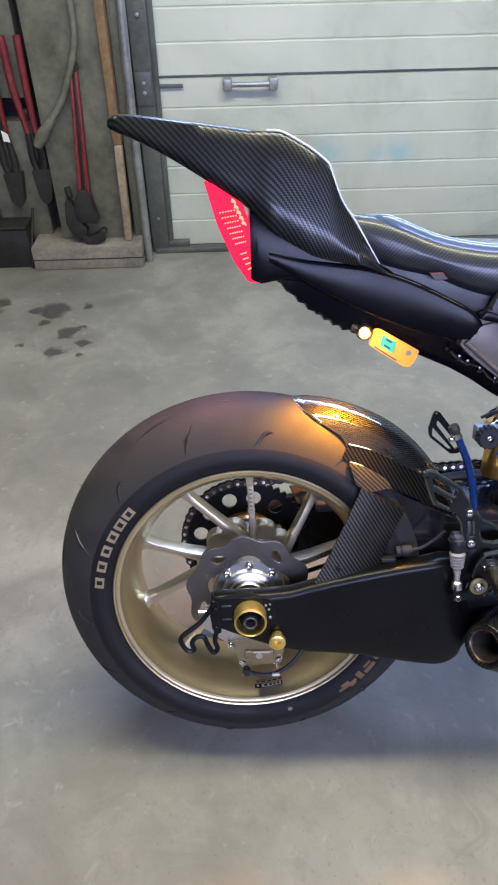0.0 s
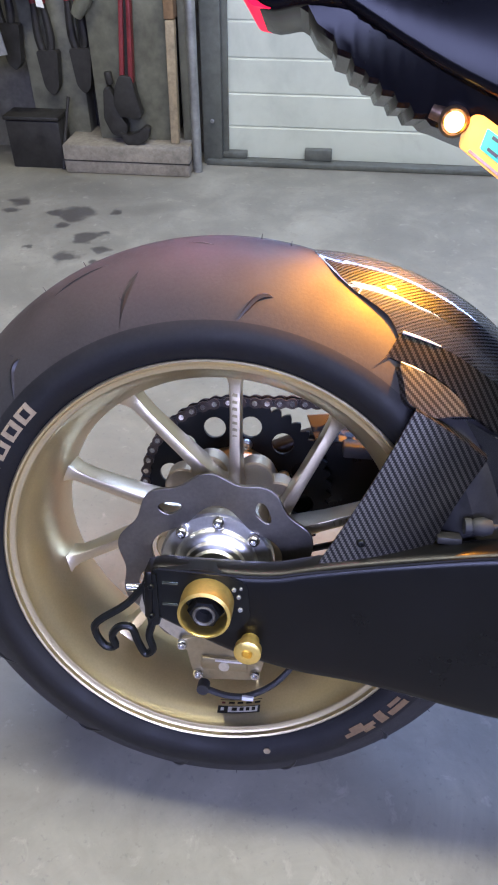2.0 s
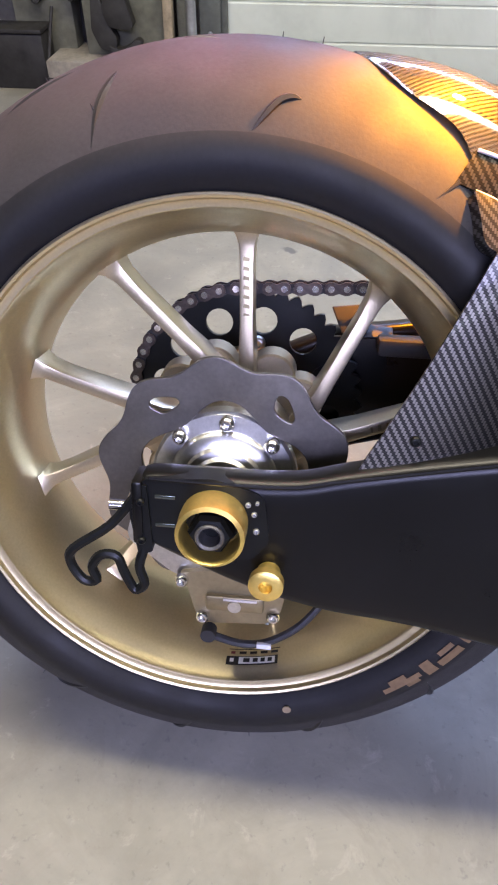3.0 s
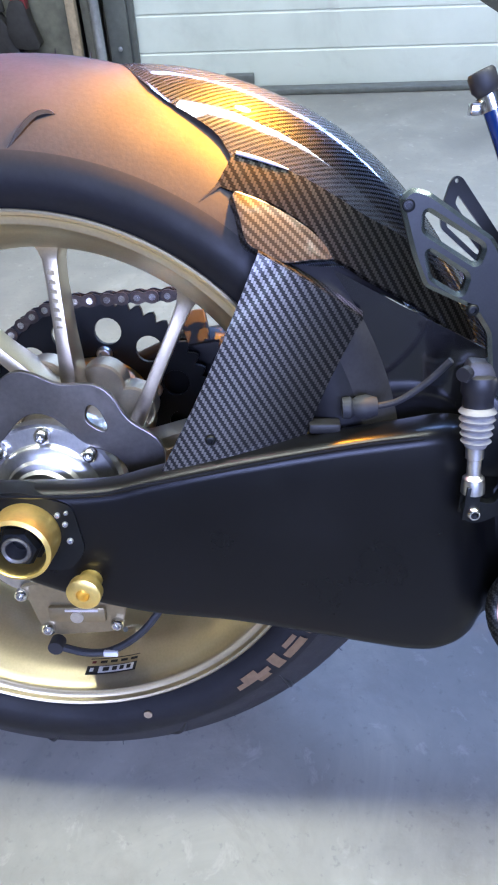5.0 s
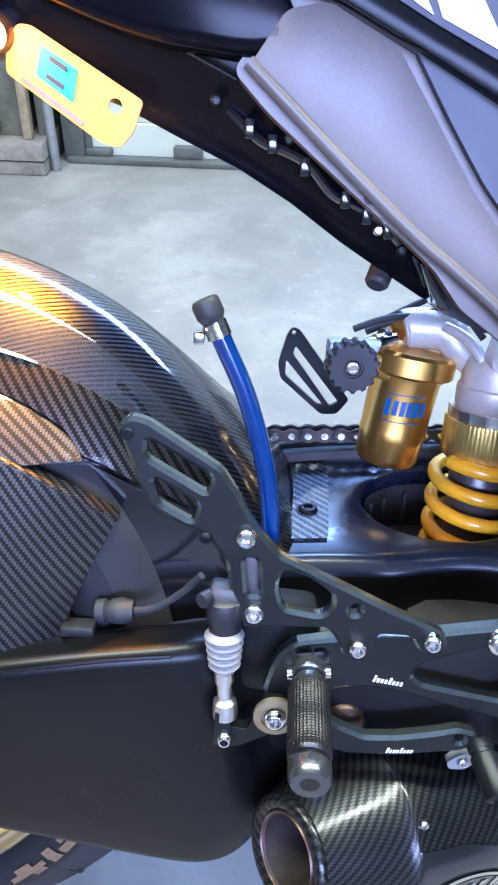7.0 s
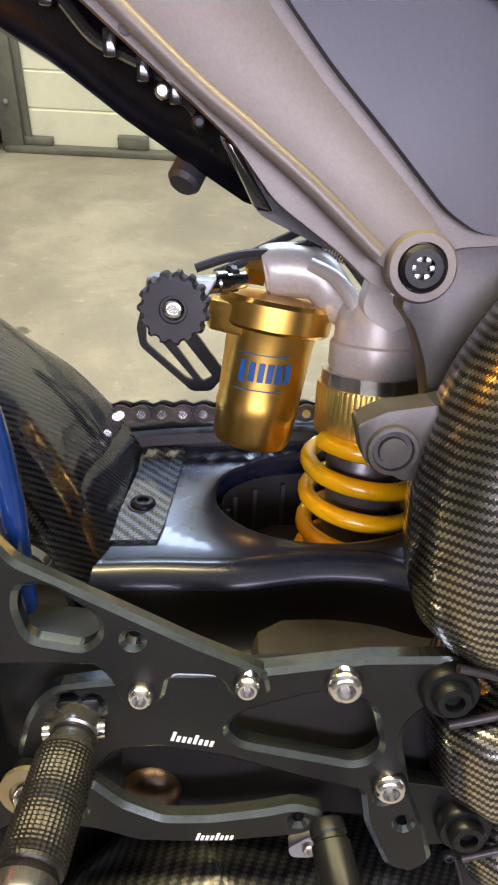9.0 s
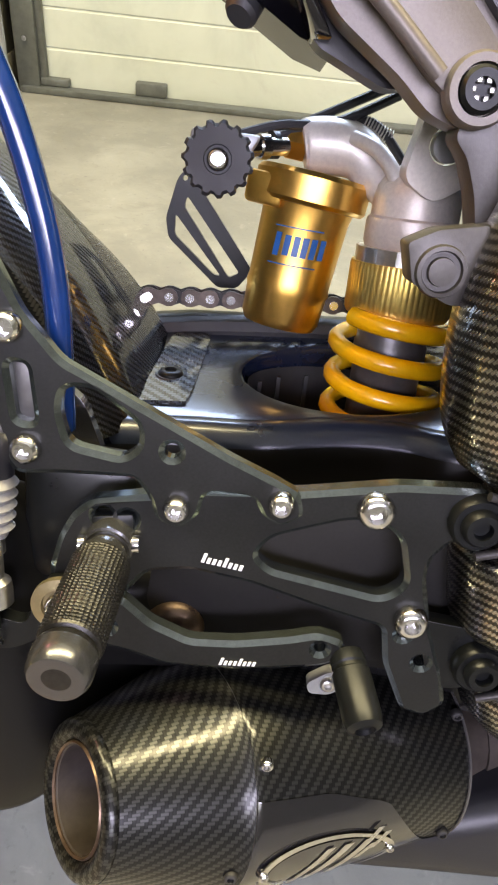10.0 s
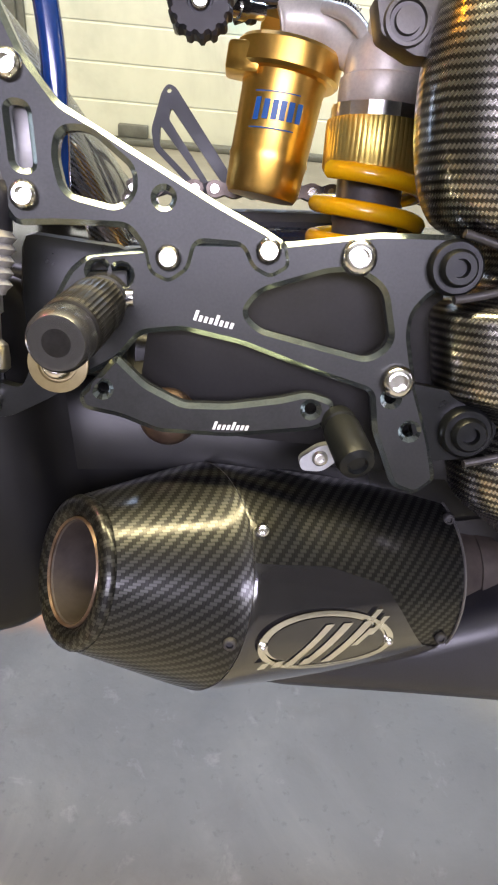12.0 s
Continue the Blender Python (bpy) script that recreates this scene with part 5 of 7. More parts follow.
sensor = part("speed_sensor", lathe([(0, 0), (0.008, 0), (0.0085, 0.006), (0.0065, 0.008), (0.0085, 0.011), (0.0095, 0.018), (0.007, 0.026), (0, 0.026)], (0.244, -0.104, 0.406), (1, 0, 0.05), 16), "soft", bike, "black rubber cable boot")
part("sensor_cable", tube([(0.268, -0.104, 0.407), (0.285, -0.108, 0.413), (0.303, -0.112, 0.428), (0.318, -0.118, 0.447)], 0.0026, 8), "soft", sensor)
part("line_clip", box(0.219, 0.243, -0.112, -0.098, 0.388, 0.396, 0.002), "dark", sensor)
far = part("chain_guide", hull_box([(0.1015, 0.110, 0.3955), (0.1260, 0.110, 0.3990), (0.1270, 0.118, 0.3950), (0.1025, 0.118, 0.3915),
                                    (0.0865, 0.138, 0.4235), (0.1170, 0.138, 0.4275), (0.1180, 0.146, 0.4235), (0.0875, 0.146, 0.4195)], 0.0015), "dark", bike, "dark steel chain guide by the sprocket", 18)
part("guide_arm", hull_box([(0.1180, 0.110, 0.4000), (0.1520, 0.110, 0.3985), (0.1520, 0.118, 0.3945), (0.1180, 0.118, 0.3960),
                            (0.1180, 0.128, 0.4105), (0.1520, 0.128, 0.4070), (0.1520, 0.136, 0.4030), (0.1180, 0.136, 0.4065)], 0.0012), "dark", far, "", 18)
part("guide_pad", box(0.135, 0.30, 0.09, 0.118, 0.385, 0.403, 0.004), "soft", far)

# ---- tail ----
rings = []
for x, zt, zb, w in ((-0.1825, 1.067, 1.062, 0.008), (-0.178, 1.071, 1.057, 0.015), (-0.165, 1.0745, 1.0515, 0.022), (-0.136, 1.072, 1.039, 0.030), (-0.095, 1.066, 1.017, 0.038), (-0.062, 1.061, 0.997, 0.045), (-0.02, 1.0545, 0.970, 0.053),
                      (0.021, 1.048, 0.942, 0.060), (0.045, 1.046, 0.915, 0.066), (0.065, 1.044, 0.902, 0.069), (0.09, 1.031, 0.888, 0.073), (0.11, 1.0185, 0.877, 0.075), (0.128, 1.004, 0.872, 0.0765), (0.1345, 0.994, 0.870, 0.077), (0.150, 0.954, 0.867, 0.078), (0.17, 0.924, 0.862, 0.079),
                      (0.189, 0.892, 0.858, 0.080), (0.207, 0.862, 0.851, 0.080), (0.222, 0.850, 0.845, 0.080)):
    h = zt - zb
    dish = 0.003 if x < 0.03 else -0.014
    side = [(0.0, zt + dish), (-0.40 * w, zt + dish * 0.8), (-0.74 * w, zt), (-0.84 * w, zt - 0.05 * h), (-0.92 * w, zt - 0.26 * h), (-0.93 * w, zt - 0.5 * h), (-1.0 * w, zt - 0.68 * h), (-0.98 * w, zb + 0.06 * h), (-0.93 * w, zb), (-0.5 * w, zb + 0.02 * h)]
    ring = [(x, y, z) for y, z in side] + [(x, 0.0, zb + 0.03 * h)] + [(x, -y, z) for y, z in reversed(side[1:])]
    rings.append(ring)
fine = [[tuple(p) for p in row] for row in zip(*[spline(line, 3) for line in zip(*rings)])]
tail = part("tail_cowl", loft(fine), "carbon_tail", bike, "gloss carbon upswept tail cowl", 40, "kept")
# a pale tube stands in for the lamp's reflection on this rim
edge = [(x, -0.76 * w, z + 0.0006) for x, z, w in ((0.045, 1.046, 0.066), (0.065, 1.044, 0.069), (0.09, 1.031, 0.073), (0.11, 1.0185, 0.075), (0.128, 1.004, 0.0765), (0.1345, 0.994, 0.077), (0.150, 0.954, 0.078), (0.17, 0.924, 0.079), (0.189, 0.892, 0.080), (0.207, 0.862, 0.080))]
part("cowl_highlight", tube(spline(edge, 3), 0.0018, 8), "edge_glint", tail, "pale tube for the highlight on the front edge", 60)
bolt(0.066, -0.012, 1.0475, tail, 0.006, 0.004, "black").matrix_basis = pose(0.066, -0.012, 1.046, -80, 0, 0)
lens = part("tail_light", plate(arc([(-0.046, 0.985), (-0.034, 0.980), (0.009, 0.952), (0.018, 0.925), (0.0326, 0.839), (0.014, 0.842), (-0.006, 0.871), (-0.029, 0.923)], 0.004), (), -0.054, 0.054, 0.006), "tail_lens", bike, "lit red tail lamp with rows of bright dots", 18)
dot = part("light_dot", hull_box([(-0.0011, -0.0562, -0.0008), (0.0013, -0.0562, -0.0004), (0.0013, -0.0535, -0.0004), (-0.0011, -0.0535, -0.0008), (-0.0011, -0.0562, 0.0010), (0.0013, -0.0562, 0.0014), (0.0013, -0.0535, 0.0014), (-0.0011, -0.0535, 0.0010)], 0.0004), "strip", lens, "warm light dot")
dot.matrix_basis = pose(-0.0245, 0, 0.9400)
for k in range(12):
    f = k / 11
    z, x0, x1 = 0.940 - 0.080 * f, -0.0245 + 0.0390 * f, -0.004 + 0.0270 * f
    count = 6 if k < 7 else 4
    for j in range(count):
        if (k or j) and k != 7:
            again(dot, x0 + (x1 - x0) * j / 5, 0, 0.0006 * j + z)
for k in range(5):
    # the lit reflector in the lamp's upper corner
    x, z = -0.008 + 0.0035 * k, 0.9600 - 0.0075 * k
    part("reflector", hull_box([(x, -0.0560, z - 0.006), (x + 0.0075, -0.0560, z - 0.0085), (x + 0.0075, -0.0535, z - 0.0085), (x, -0.0535, z - 0.006), (x + 0.001, -0.0560, z), (x + 0.0060, -0.0560, z - 0.0040), (x + 0.0060, -0.0535, z - 0.0040), (x + 0.001, -0.0535, z)], 0.0006), "strip", lens, "bright orange reflector facet" if k == 0 else "")
rows = []
for x, low, top, y in ((0.018, 0.842, 0.946, 0.0560), (0.034, 0.838, 0.934, 0.0590), (0.060, 0.842, 0.920, 0.0620), (0.10, 0.838, 0.900, 0.0640), (0.15, 0.822, 0.884, 0.0640), (0.20, 0.806, 0.866, 0.0620), (0.235, 0.792, 0.850, 0.0600)):
    rows.append([(x, yy, z) for yy, z in rounded(0.0, (low + top) / 2, y, (top - low) / 2, 0.010, 4)])
part("lamp_housing", loft([[tuple(p) for p in row] for row in zip(*[spline(line, 3) for line in zip(*rows)])]), "shell", lens, "gloss black skirt under the cowl", smooth=45)
TAIL_TOP = [(0.024, 0.925), (0.05, 0.903), (0.12, 0.872), (0.20, 0.856), (0.23, 0.842), (0.31, 0.815), (0.38, 0.775), (0.43, 0.735), (0.455, 0.690), (0.474, 0.640)]
TAIL_FOOT = [(0.024, 0.846), (0.034, 0.840), (0.036, 0.846), (0.050, 0.844), (0.062, 0.838), (0.070, 0.826), (0.084, 0.818), (0.088, 0.809), (0.099, 0.806), (0.103, 0.797), (0.112, 0.794), (0.116, 0.789), (0.124, 0.788), (0.128, 0.780), (0.138, 0.779), (0.142, 0.771), (0.152, 0.771),
             (0.157, 0.763), (0.168, 0.763), (0.173, 0.758), (0.185, 0.755), (0.205, 0.748), (0.245, 0.735), (0.285, 0.7165), (0.332, 0.6955), (0.366, 0.6765), (0.40, 0.6535), (0.42, 0.6415), (0.457, 0.6200), (0.474, 0.6150)]


def tail_foot(x):
    return float(np.interp(x, [p[0] for p in TAIL_FOOT], [p[1] for p in TAIL_FOOT]))


rings = []
for x, low in TAIL_FOOT:
    top = float(np.interp(x, [p[0] for p in TAIL_TOP], [p[1] for p in TAIL_TOP]))
    h, w = top - low, float(np.interp(x, [0.024, 0.18, 0.28, 0.40, 0.474], [0.058, 0.062, 0.064, 0.064, 0.058]))
    foot = float(np.interp(x, [0.024, 0.15, 0.28], [0.054, 0.046, 0.036]))
    crease = low + min(0.045, 0.45 * h)
    side = [(0.0, top), (0.6 * w, top), (0.94 * w, top - 0.006), (w, top - 0.014), (w, crease + 0.006), (w - 0.001, crease + 0.002), (w - 0.004, crease - 0.001), (foot + 0.45 * (w - foot), low + 0.4 * (crease - low)), (foot + 0.003, low + 0.004), (foot - 0.002, low), (0.0, low)]
    rings.append([(x, -y, z) for y, z in side] + [(x, y, z) for y, z in reversed(side[1:-1])])
undertail = part("undertail", loft(rings), "shell", bike, "gloss black undertail moulding", 28)
part("mould_line", tube([(x, -(0.0605 if x < 0.2 else 0.0632), tail_foot(x) + 0.0465) for x in (0.07, 0.10, 0.14, 0.19, 0.24, 0.29, 0.33)], 0.0013, 6), "gloss", undertail)
pod = []
for x, low, top, y in ((0.045, 0.868, 0.888, 0.0630), (0.09, 0.842, 0.876, 0.0660), (0.14, 0.815, 0.868, 0.0680), (0.19, 0.791, 0.860, 0.0700), (0.24, 0.771, 0.845, 0.0760), (0.28, 0.7585, 0.828, 0.0840), (0.31, 0.7535, 0.813, 0.0890), (0.335, 0.7505, 0.800, 0.0920), (0.352, 0.7520, 0.786, 0.0925), (0.362, 0.7545, 0.770, 0.0920), (0.3665, 0.7575, 0.762, 0.0905)):
    pod.append([(x, yy, z) for yy, z in rounded(-y + 0.016, (low + top) / 2, 0.016, (top - low) / 2, 0.008, 4)])
part("side_pod", loft([[tuple(p) for p in row] for row in zip(*[spline(line, 3) for line in zip(*pod)])]), "shell", undertail, "dark smooth side fairing of the tail", 50)
# clutter along the moulding's underside: a ribbed loom, clips and a rubber stop
loom = part("wiring_loom", tube([(x, -0.056 - 0.002 * math.sin(90 * x), tail_foot(x) + 0.026 + 0.003 * math.sin(140 * x)) for x in (0.325, 0.345, 0.36, 0.375, 0.39, 0.405, 0.42, 0.435)], 0.0030, 8), "gloss", undertail, "gloss black taped wiring loom")
for x in (0.338, 0.352, 0.372, 0.398, 0.412, 0.426):
    part("clip", box(x - 0.003, x + 0.003, -0.0625, -0.054, tail_foot(x) + 0.020, tail_foot(x) + 0.031, 0.0012), "gloss", undertail)
for x, up in ((0.318, 0.030), (0.362, 0.034), (0.420, 0.022), (0.436, 0.020)):
    bolt(x, -0.0585, tail_foot(x) + up, undertail, 0.0036, 0.003, "steel" if x == 0.42 else "black")
part("rail_end", hull_box([(0.446, -0.070, 0.646), (0.453, -0.070, 0.642), (0.453, -0.050, 0.642), (0.446, -0.050, 0.646), (0.462, -0.066, 0.617), (0.4705, -0.066, 0.616), (0.4705, -0.034, 0.616), (0.462, -0.034, 0.617)], 0.002), "gloss", undertail, "gloss black rail end")
part("rubber_stop", lathe([(0, -0.012), (0.0085, -0.012), (0.0085, 0.008), (0.0065, 0.0105), (0, 0.0105)], (0.430, -0.026, 0.634), (-0.35, -0.55, -0.75), 16), "soft", undertail, "black rubber stop")
# number plate: the amber light of the bulb beside it is put into its colour
number = part("number_plate", plate(arc([(0.197, 0.757), (0.2045, 0.7670), (0.2120, 0.7665), (0.2755, 0.7300), (0.2690, 0.7130), (0.2610, 0.7045), (0.2500, 0.7065), (0.1960, 0.7420)], 0.003), [list(reversed(ring2(0.2587, 0.7269, 0.0042, 14)))], -0.0585, -0.0565, 0.0004), "plate", bike, "yellow plate with amber light in its colour and teal sticker", smooth=18)
part("sticker", plate(arc([(0.2173, 0.7570), (0.2378, 0.7448), (0.2342, 0.7275), (0.2132, 0.7412)], 0.001), (), -0.0593, -0.0586, 0), "teal", number, "teal sticker", smooth=18)
for pts in (((0.2225, 0.7515), (0.2320, 0.7458), (0.2312, 0.7432), (0.2217, 0.7489)), ((0.2200, 0.7425), (0.2295, 0.7365), (0.2287, 0.7340), (0.2192, 0.7400))):
    part("print_bar", plate(pts, (), -0.0600, -0.0594, 0), "ink", number, "", 0)
part("edge_script", plate([(0.205, 0.7405), (0.240, 0.7175), (0.239, 0.7155), (0.204, 0.7385)], (), -0.0593, -0.0586, 0), "copper", number, "", 0)
indicator = part("indicator_lamp", lathe([(0, -0.004), (0.0075, -0.002), (0.0082, 0.004), (0.006, 0.009), (0, 0.011)], (0.1895, -0.0575, 0.7610), (-0.15, -1, -0.15), 20), "amber", bike, "lit amber indicator bulb")
part("bulb_holder", lathe([(0.0, -0.02), (0.012, -0.02), (0.013, 0.0), (0.0102, 0.004), (0.0102, -0.004), (0, -0.004)], (0.1895, -0.057, 0.7610), (-0.15, -1, -0.15), 20), "copper", indicator)
part("stalk", tube([(0.172, -0.046, 0.770), (0.184, -0.049, 0.765), (0.198, -0.050, 0.757), (0.207, -0.051, 0.752)], 0.007, 10), "copper", indicator)
again(indicator, m=pose(0.376, 0, 0.03, 0, 0, 180))

# ---- seat ----
rings, pads = [], []
for x, zt, zb, w in ((0.150, 0.930, 0.905, 0.045), (0.170, 0.933, 0.885, 0.055), (0.22, 0.924, 0.855, 0.07), (0.286, 0.897, 0.840, 0.082), (0.34, 0.884, 0.820, 0.090), (0.39, 0.879, 0.808, 0.096), (0.5, 0.877, 0.79, 0.105), (0.65, 0.895, 0.78, 0.115)):
    rings.append([(x, y, z) for y, z in rounded(0, (zt + zb) / 2, w, (zt - zb) / 2, 0.028, 5)])
    pads.append([(x, y, z) for y, z in rounded(0, zt - 0.004, w * 0.86, 0.012, 0.011, 5)])
seat = part("seat", loft([[tuple(p) for p in row] for row in zip(*[spline(line, 3) for line in zip(*rings)])]), "carbon_seat", bike, "padded seat with blue sheen in its colour, carbon-pattern sides", 45, "kept")
pads = [[(0.196, y, z) for y, z in rounded(0, 0.9245, 0.030, 0.002, 0.0018, 5)]] + pads[2:]
part("seat_pad", loft([[tuple(p) for p in row] for row in zip(*[spline(line, 3) for line in zip(*pads)])]), "vinyl", seat, "dark seat pad with blue sheen in its colour", 45)
rows = []
for x, low, top, y in ((0.165, 0.850, 0.890, 0.040), (0.21, 0.830, 0.868, 0.055), (0.29, 0.800, 0.852, 0.066), (0.38, 0.775, 0.830, 0.072), (0.60, 0.760, 0.800, 0.085)):
    rows.append([(x, yy, z) for yy, z in rounded(0, (low + top) / 2, y, (top - low) / 2, 0.008, 4)])
part("seat_base", loft(rows), "plastic", seat, "black moulded seat base", 40)
badge = part("seat_mark", plate([(0.276, 0.850), (0.296, 0.850), (0.304, 0.840), (0.284, 0.839)], (), -0.0845, -0.081, 0.0005), "red", seat, "small red and grey mark", smooth=18)
part("mark_bar", plate([(0.279, 0.8488), (0.2952, 0.8488), (0.3012, 0.8412), (0.2850, 0.8402)], (), -0.0852, -0.0846, 0), "ink", badge, smooth=18)

# ---- frame ----
frame_bar = part("side_frame", plate(arc([(0.3285, 0.744), (0.348, 0.7245), (0.376, 0.7025), (0.4124, 0.674), (0.435, 0.657), (0.452, 0.643), (0.470, 0.621), (0.500, 0.601), (0.515, 0.588), (0.532, 0.5825), (0.548, 0.590), (0.553, 0.603),
                                          (0.66, 0.60), (0.66, 0.83), (0.40, 0.83), (0.355, 0.780)], 0.006), (), -0.084, -0.062, 0.003), "frame", bike, "grey cast side frame", 18)
part("frame_beam", plate(arc([(0.338, 0.7465), (0.362, 0.724), (0.397, 0.6935), (0.435, 0.662), (0.460, 0.6440), (0.486, 0.6245), (0.512, 0.6000), (0.528, 0.590), (0.546, 0.602), (0.537, 0.616), (0.510, 0.642), (0.485, 0.666), (0.465, 0.688), (0.4414, 0.721), (0.415, 0.757), (0.378, 0.776), (0.356, 0.772)], 0.005), (), -0.0925, -0.080, 0.003), "frame", frame_bar, "", 25)
part("frame_ridge", tube([(0.337, -0.0905, 0.7475), (0.362, -0.0915, 0.7255), (0.397, -0.0925, 0.6950), (0.435, -0.0930, 0.6635), (0.460, -0.0935, 0.6455), (0.486, -0.0940, 0.6260), (0.514, -0.0945, 0.6020)], 0.0040, 10), "frame", frame_bar, "", 60)

part("side_cover", plate(arc([(0.424, 0.757), (0.4475, 0.723), (0.4705, 0.692), (0.490, 0.6705), (0.515, 0.6465), (0.541, 0.6205), (0.556, 0.612), (0.66, 0.612), (0.66, 0.700), (0.50, 0.722)], 0.006), (), -0.0915, -0.080, 0.003), "cover", frame_bar, "grey side cover", 18)
part("trim_band", plate(arc([(0.350, 0.783), (0.381, 0.7765), (0.4265, 0.7545), (0.486, 0.7245), (0.56, 0.690), (0.66, 0.665), (0.66, 0.69), (0.56, 0.712), (0.475, 0.7445), (0.431, 0.7645), (0.400, 0.780), (0.36, 0.795)], 0.006), (), -0.103, -0.080, 0.005), "shell", frame_bar, "gloss black trim band", 30)
upper_panel = part("upper_panel", plate(arc([(0.366, 0.795), (0.402, 0.781), (0.433, 0.766), (0.477, 0.7465), (0.56, 0.715), (0.66, 0.69), (0.66, 0.83), (0.38, 0.83)], 0.006), (), -0.099, -0.080, 0.003), "cover", frame_bar, "grey upper side panel", 18)
# two flat gloss white patches laid on the panel
part("white_flash", plate(arc([(0.404, 0.7870), (0.4205, 0.7855), (0.4300, 0.7700), (0.4190, 0.7760)], 0.001), (), -0.1003, -0.0992, 0), "gloss_white", upper_panel, "gloss white patch", 18)
part("white_flash", plate(arc([(0.4260, 0.7870), (0.4420, 0.7830), (0.4465, 0.7885), (0.4710, 0.7535), (0.4345, 0.7690)], 0.001), (), -0.1003, -0.0992, 0), "gloss_white", upper_panel, "gloss white patch", 18)
part("frame_dimple", lathe([(0, 0.0), (0.0028, 0.0), (0.0034, -0.0008), (0.0034, -0.002)], (0.4085, -0.0843, 0.6815), (0, -1, 0), 14), "ink", frame_bar)
boss = part("frame_boss", lathe([(0, 0.0), (0.0150, 0.0), (0.0150, 0.008), (0.0138, 0.010), (0.0105, 0.010), (0.0100, 0.005), (0, 0.005)], (0.532, -0.0885, 0.598), (0, -1, 0), 32), "frame", frame_bar)
part("boss_bolt", lathe([(0.0096, 0.0), (0.0096, 0.006), (0.008, 0.008), (0.0048, 0.008), (0.0042, 0.004), (0, 0.004)], (0.532, -0.0925, 0.598), (0, -1, 0), 24), "black", boss)
for k in range(6):
    t = 2 * math.pi * k / 6
    part("bolt_lobe", box(-0.0012, 0.0012, -0.001, 0.001, -0.0012, 0.0012, 0.0004), "alloy", boss).matrix_basis = pose(0.532 + 0.0040 * math.cos(t), -0.0980, 0.598 + 0.0040 * math.sin(t))
part("frame_web", plate(arc([(0.443, 0.650), (0.4636, 0.615), (0.50, 0.5995), (0.53, 0.605), (0.53, 0.64), (0.47, 0.66)], 0.006), (), -0.05, -0.03, 0.002), "plastic", bike, "black inner frame web", smooth=18)
part("frame_leg", plate(arc([(0.527, 0.580), (0.5345, 0.572), (0.541, 0.557), (0.546, 0.537), (0.548, 0.515), (0.62, 0.515), (0.62, 0.612), (0.55, 0.606), (0.535, 0.598)], 0.004), (), -0.088, -0.068, 0.003), "bracket", frame_bar, "dull dark leg of the frame", 25)
hexa = part("frame_lug", plate(arc([(0.5072, 0.5364), (0.519, 0.5426), (0.5394, 0.5463), (0.543, 0.530), (0.5367, 0.5127), (0.5283, 0.5127), (0.5116, 0.5204)], 0.002), (), -0.1225, -0.104, 0.003), "bracket", bike, "dull grey forged bracket with a turned boss", smooth=25)
part("lug_boss", lathe([(0.0, 0), (0.0112, 0), (0.0112, 0.0008), (0.0105, 0.0030), (0.0088, 0.0032), (0.0082, 0.0012), (0.0062, 0.0012), (0.0058, 0.0036), (0, 0.0040)], (0.5228, -0.1218, 0.5262), (0, -1, 0), 28), "bracket", hexa)
part("lug_arm", hull_box([(0.530, -0.12, 0.515), (0.536, -0.12, 0.545), (0.536, -0.100, 0.545), (0.530, -0.100, 0.515), (0.60, -0.11, 0.50), (0.60, -0.11, 0.56), (0.60, -0.09, 0.56), (0.60, -0.09, 0.50)], 0.003), "plastic", hexa)
rings = []
# two rounded bays in the near edge leave room for the frame bolts
for z, xl, y in ((0.66, 0.655, -0.120), (0.62, 0.602, -0.135), (0.59, 0.566, -0.145), (0.555, 0.544, -0.150), (0.52, 0.534, -0.154), (0.49, 0.533, -0.155), (0.460, 0.538, -0.154), (0.441, 0.549, -0.150), (0.433, 0.566, -0.143), (0.421, 0.577, -0.140), (0.410, 0.574, -0.141), (0.402, 0.559, -0.147), (0.394, 0.5545, -0.151), (0.375, 0.558, -0.152),
                 (0.358, 0.562, -0.151), (0.351, 0.572, -0.146), (0.342, 0.584, -0.142), (0.331, 0.584, -0.142), (0.323, 0.575, -0.147), (0.312, 0.577, -0.149), (0.297, 0.584, -0.147), (0.278, 0.61, -0.143), (0.26, 0.63, -0.138)):
    rings.append([(xl + 0.012, y + 0.07, z), (xl + 0.002, y + 0.045, z), (xl, y + 0.025, z), (xl + 0.006, y + 0.008, z), (xl + 0.02, y - 0.004, z), (xl + 0.045, y - 0.011, z), (xl + 0.08, y - 0.013, z), (xl + 0.14, y - 0.012, z), (xl + 0.14, y + 0.07, z)])
part("frame_guard", loft([[tuple(p) for p in row] for row in zip(*[spline(line, 4) for line in zip(*rings)])]), "carbon_guard", bike, "tall gloss carbon frame guard", 50, "kept")
engine = part("engine_case", box(0.47, 0.80, -0.085, 0.10, 0.24, 0.385, 0.02), "dark", bike, "dark engine case behind the foot rest")
part("case_rear", box(0.625, 0.80, -0.09, 0.13, 0.385, 0.78, 0.02), "dark", engine)
rings = []
for x, z0, z1 in ((0.475, 0.172, 0.19), (0.50, 0.165, 0.20), (0.58, 0.163, 0.214), (0.64, 0.161, 0.235), (0.70, 0.160, 0.250), (0.85, 0.155, 0.27)):
    rings.append([(x, y, z) for y, z in rounded(-0.06, (z0 + z1) / 2, 0.07, (z1 - z0) / 2, 0.018, 4)])
part("belly_pan", loft(rings), "plastic", bike, "black belly pan", 45)

# ---- shock absorber ----
SX, SY = 0.5460, 0.044
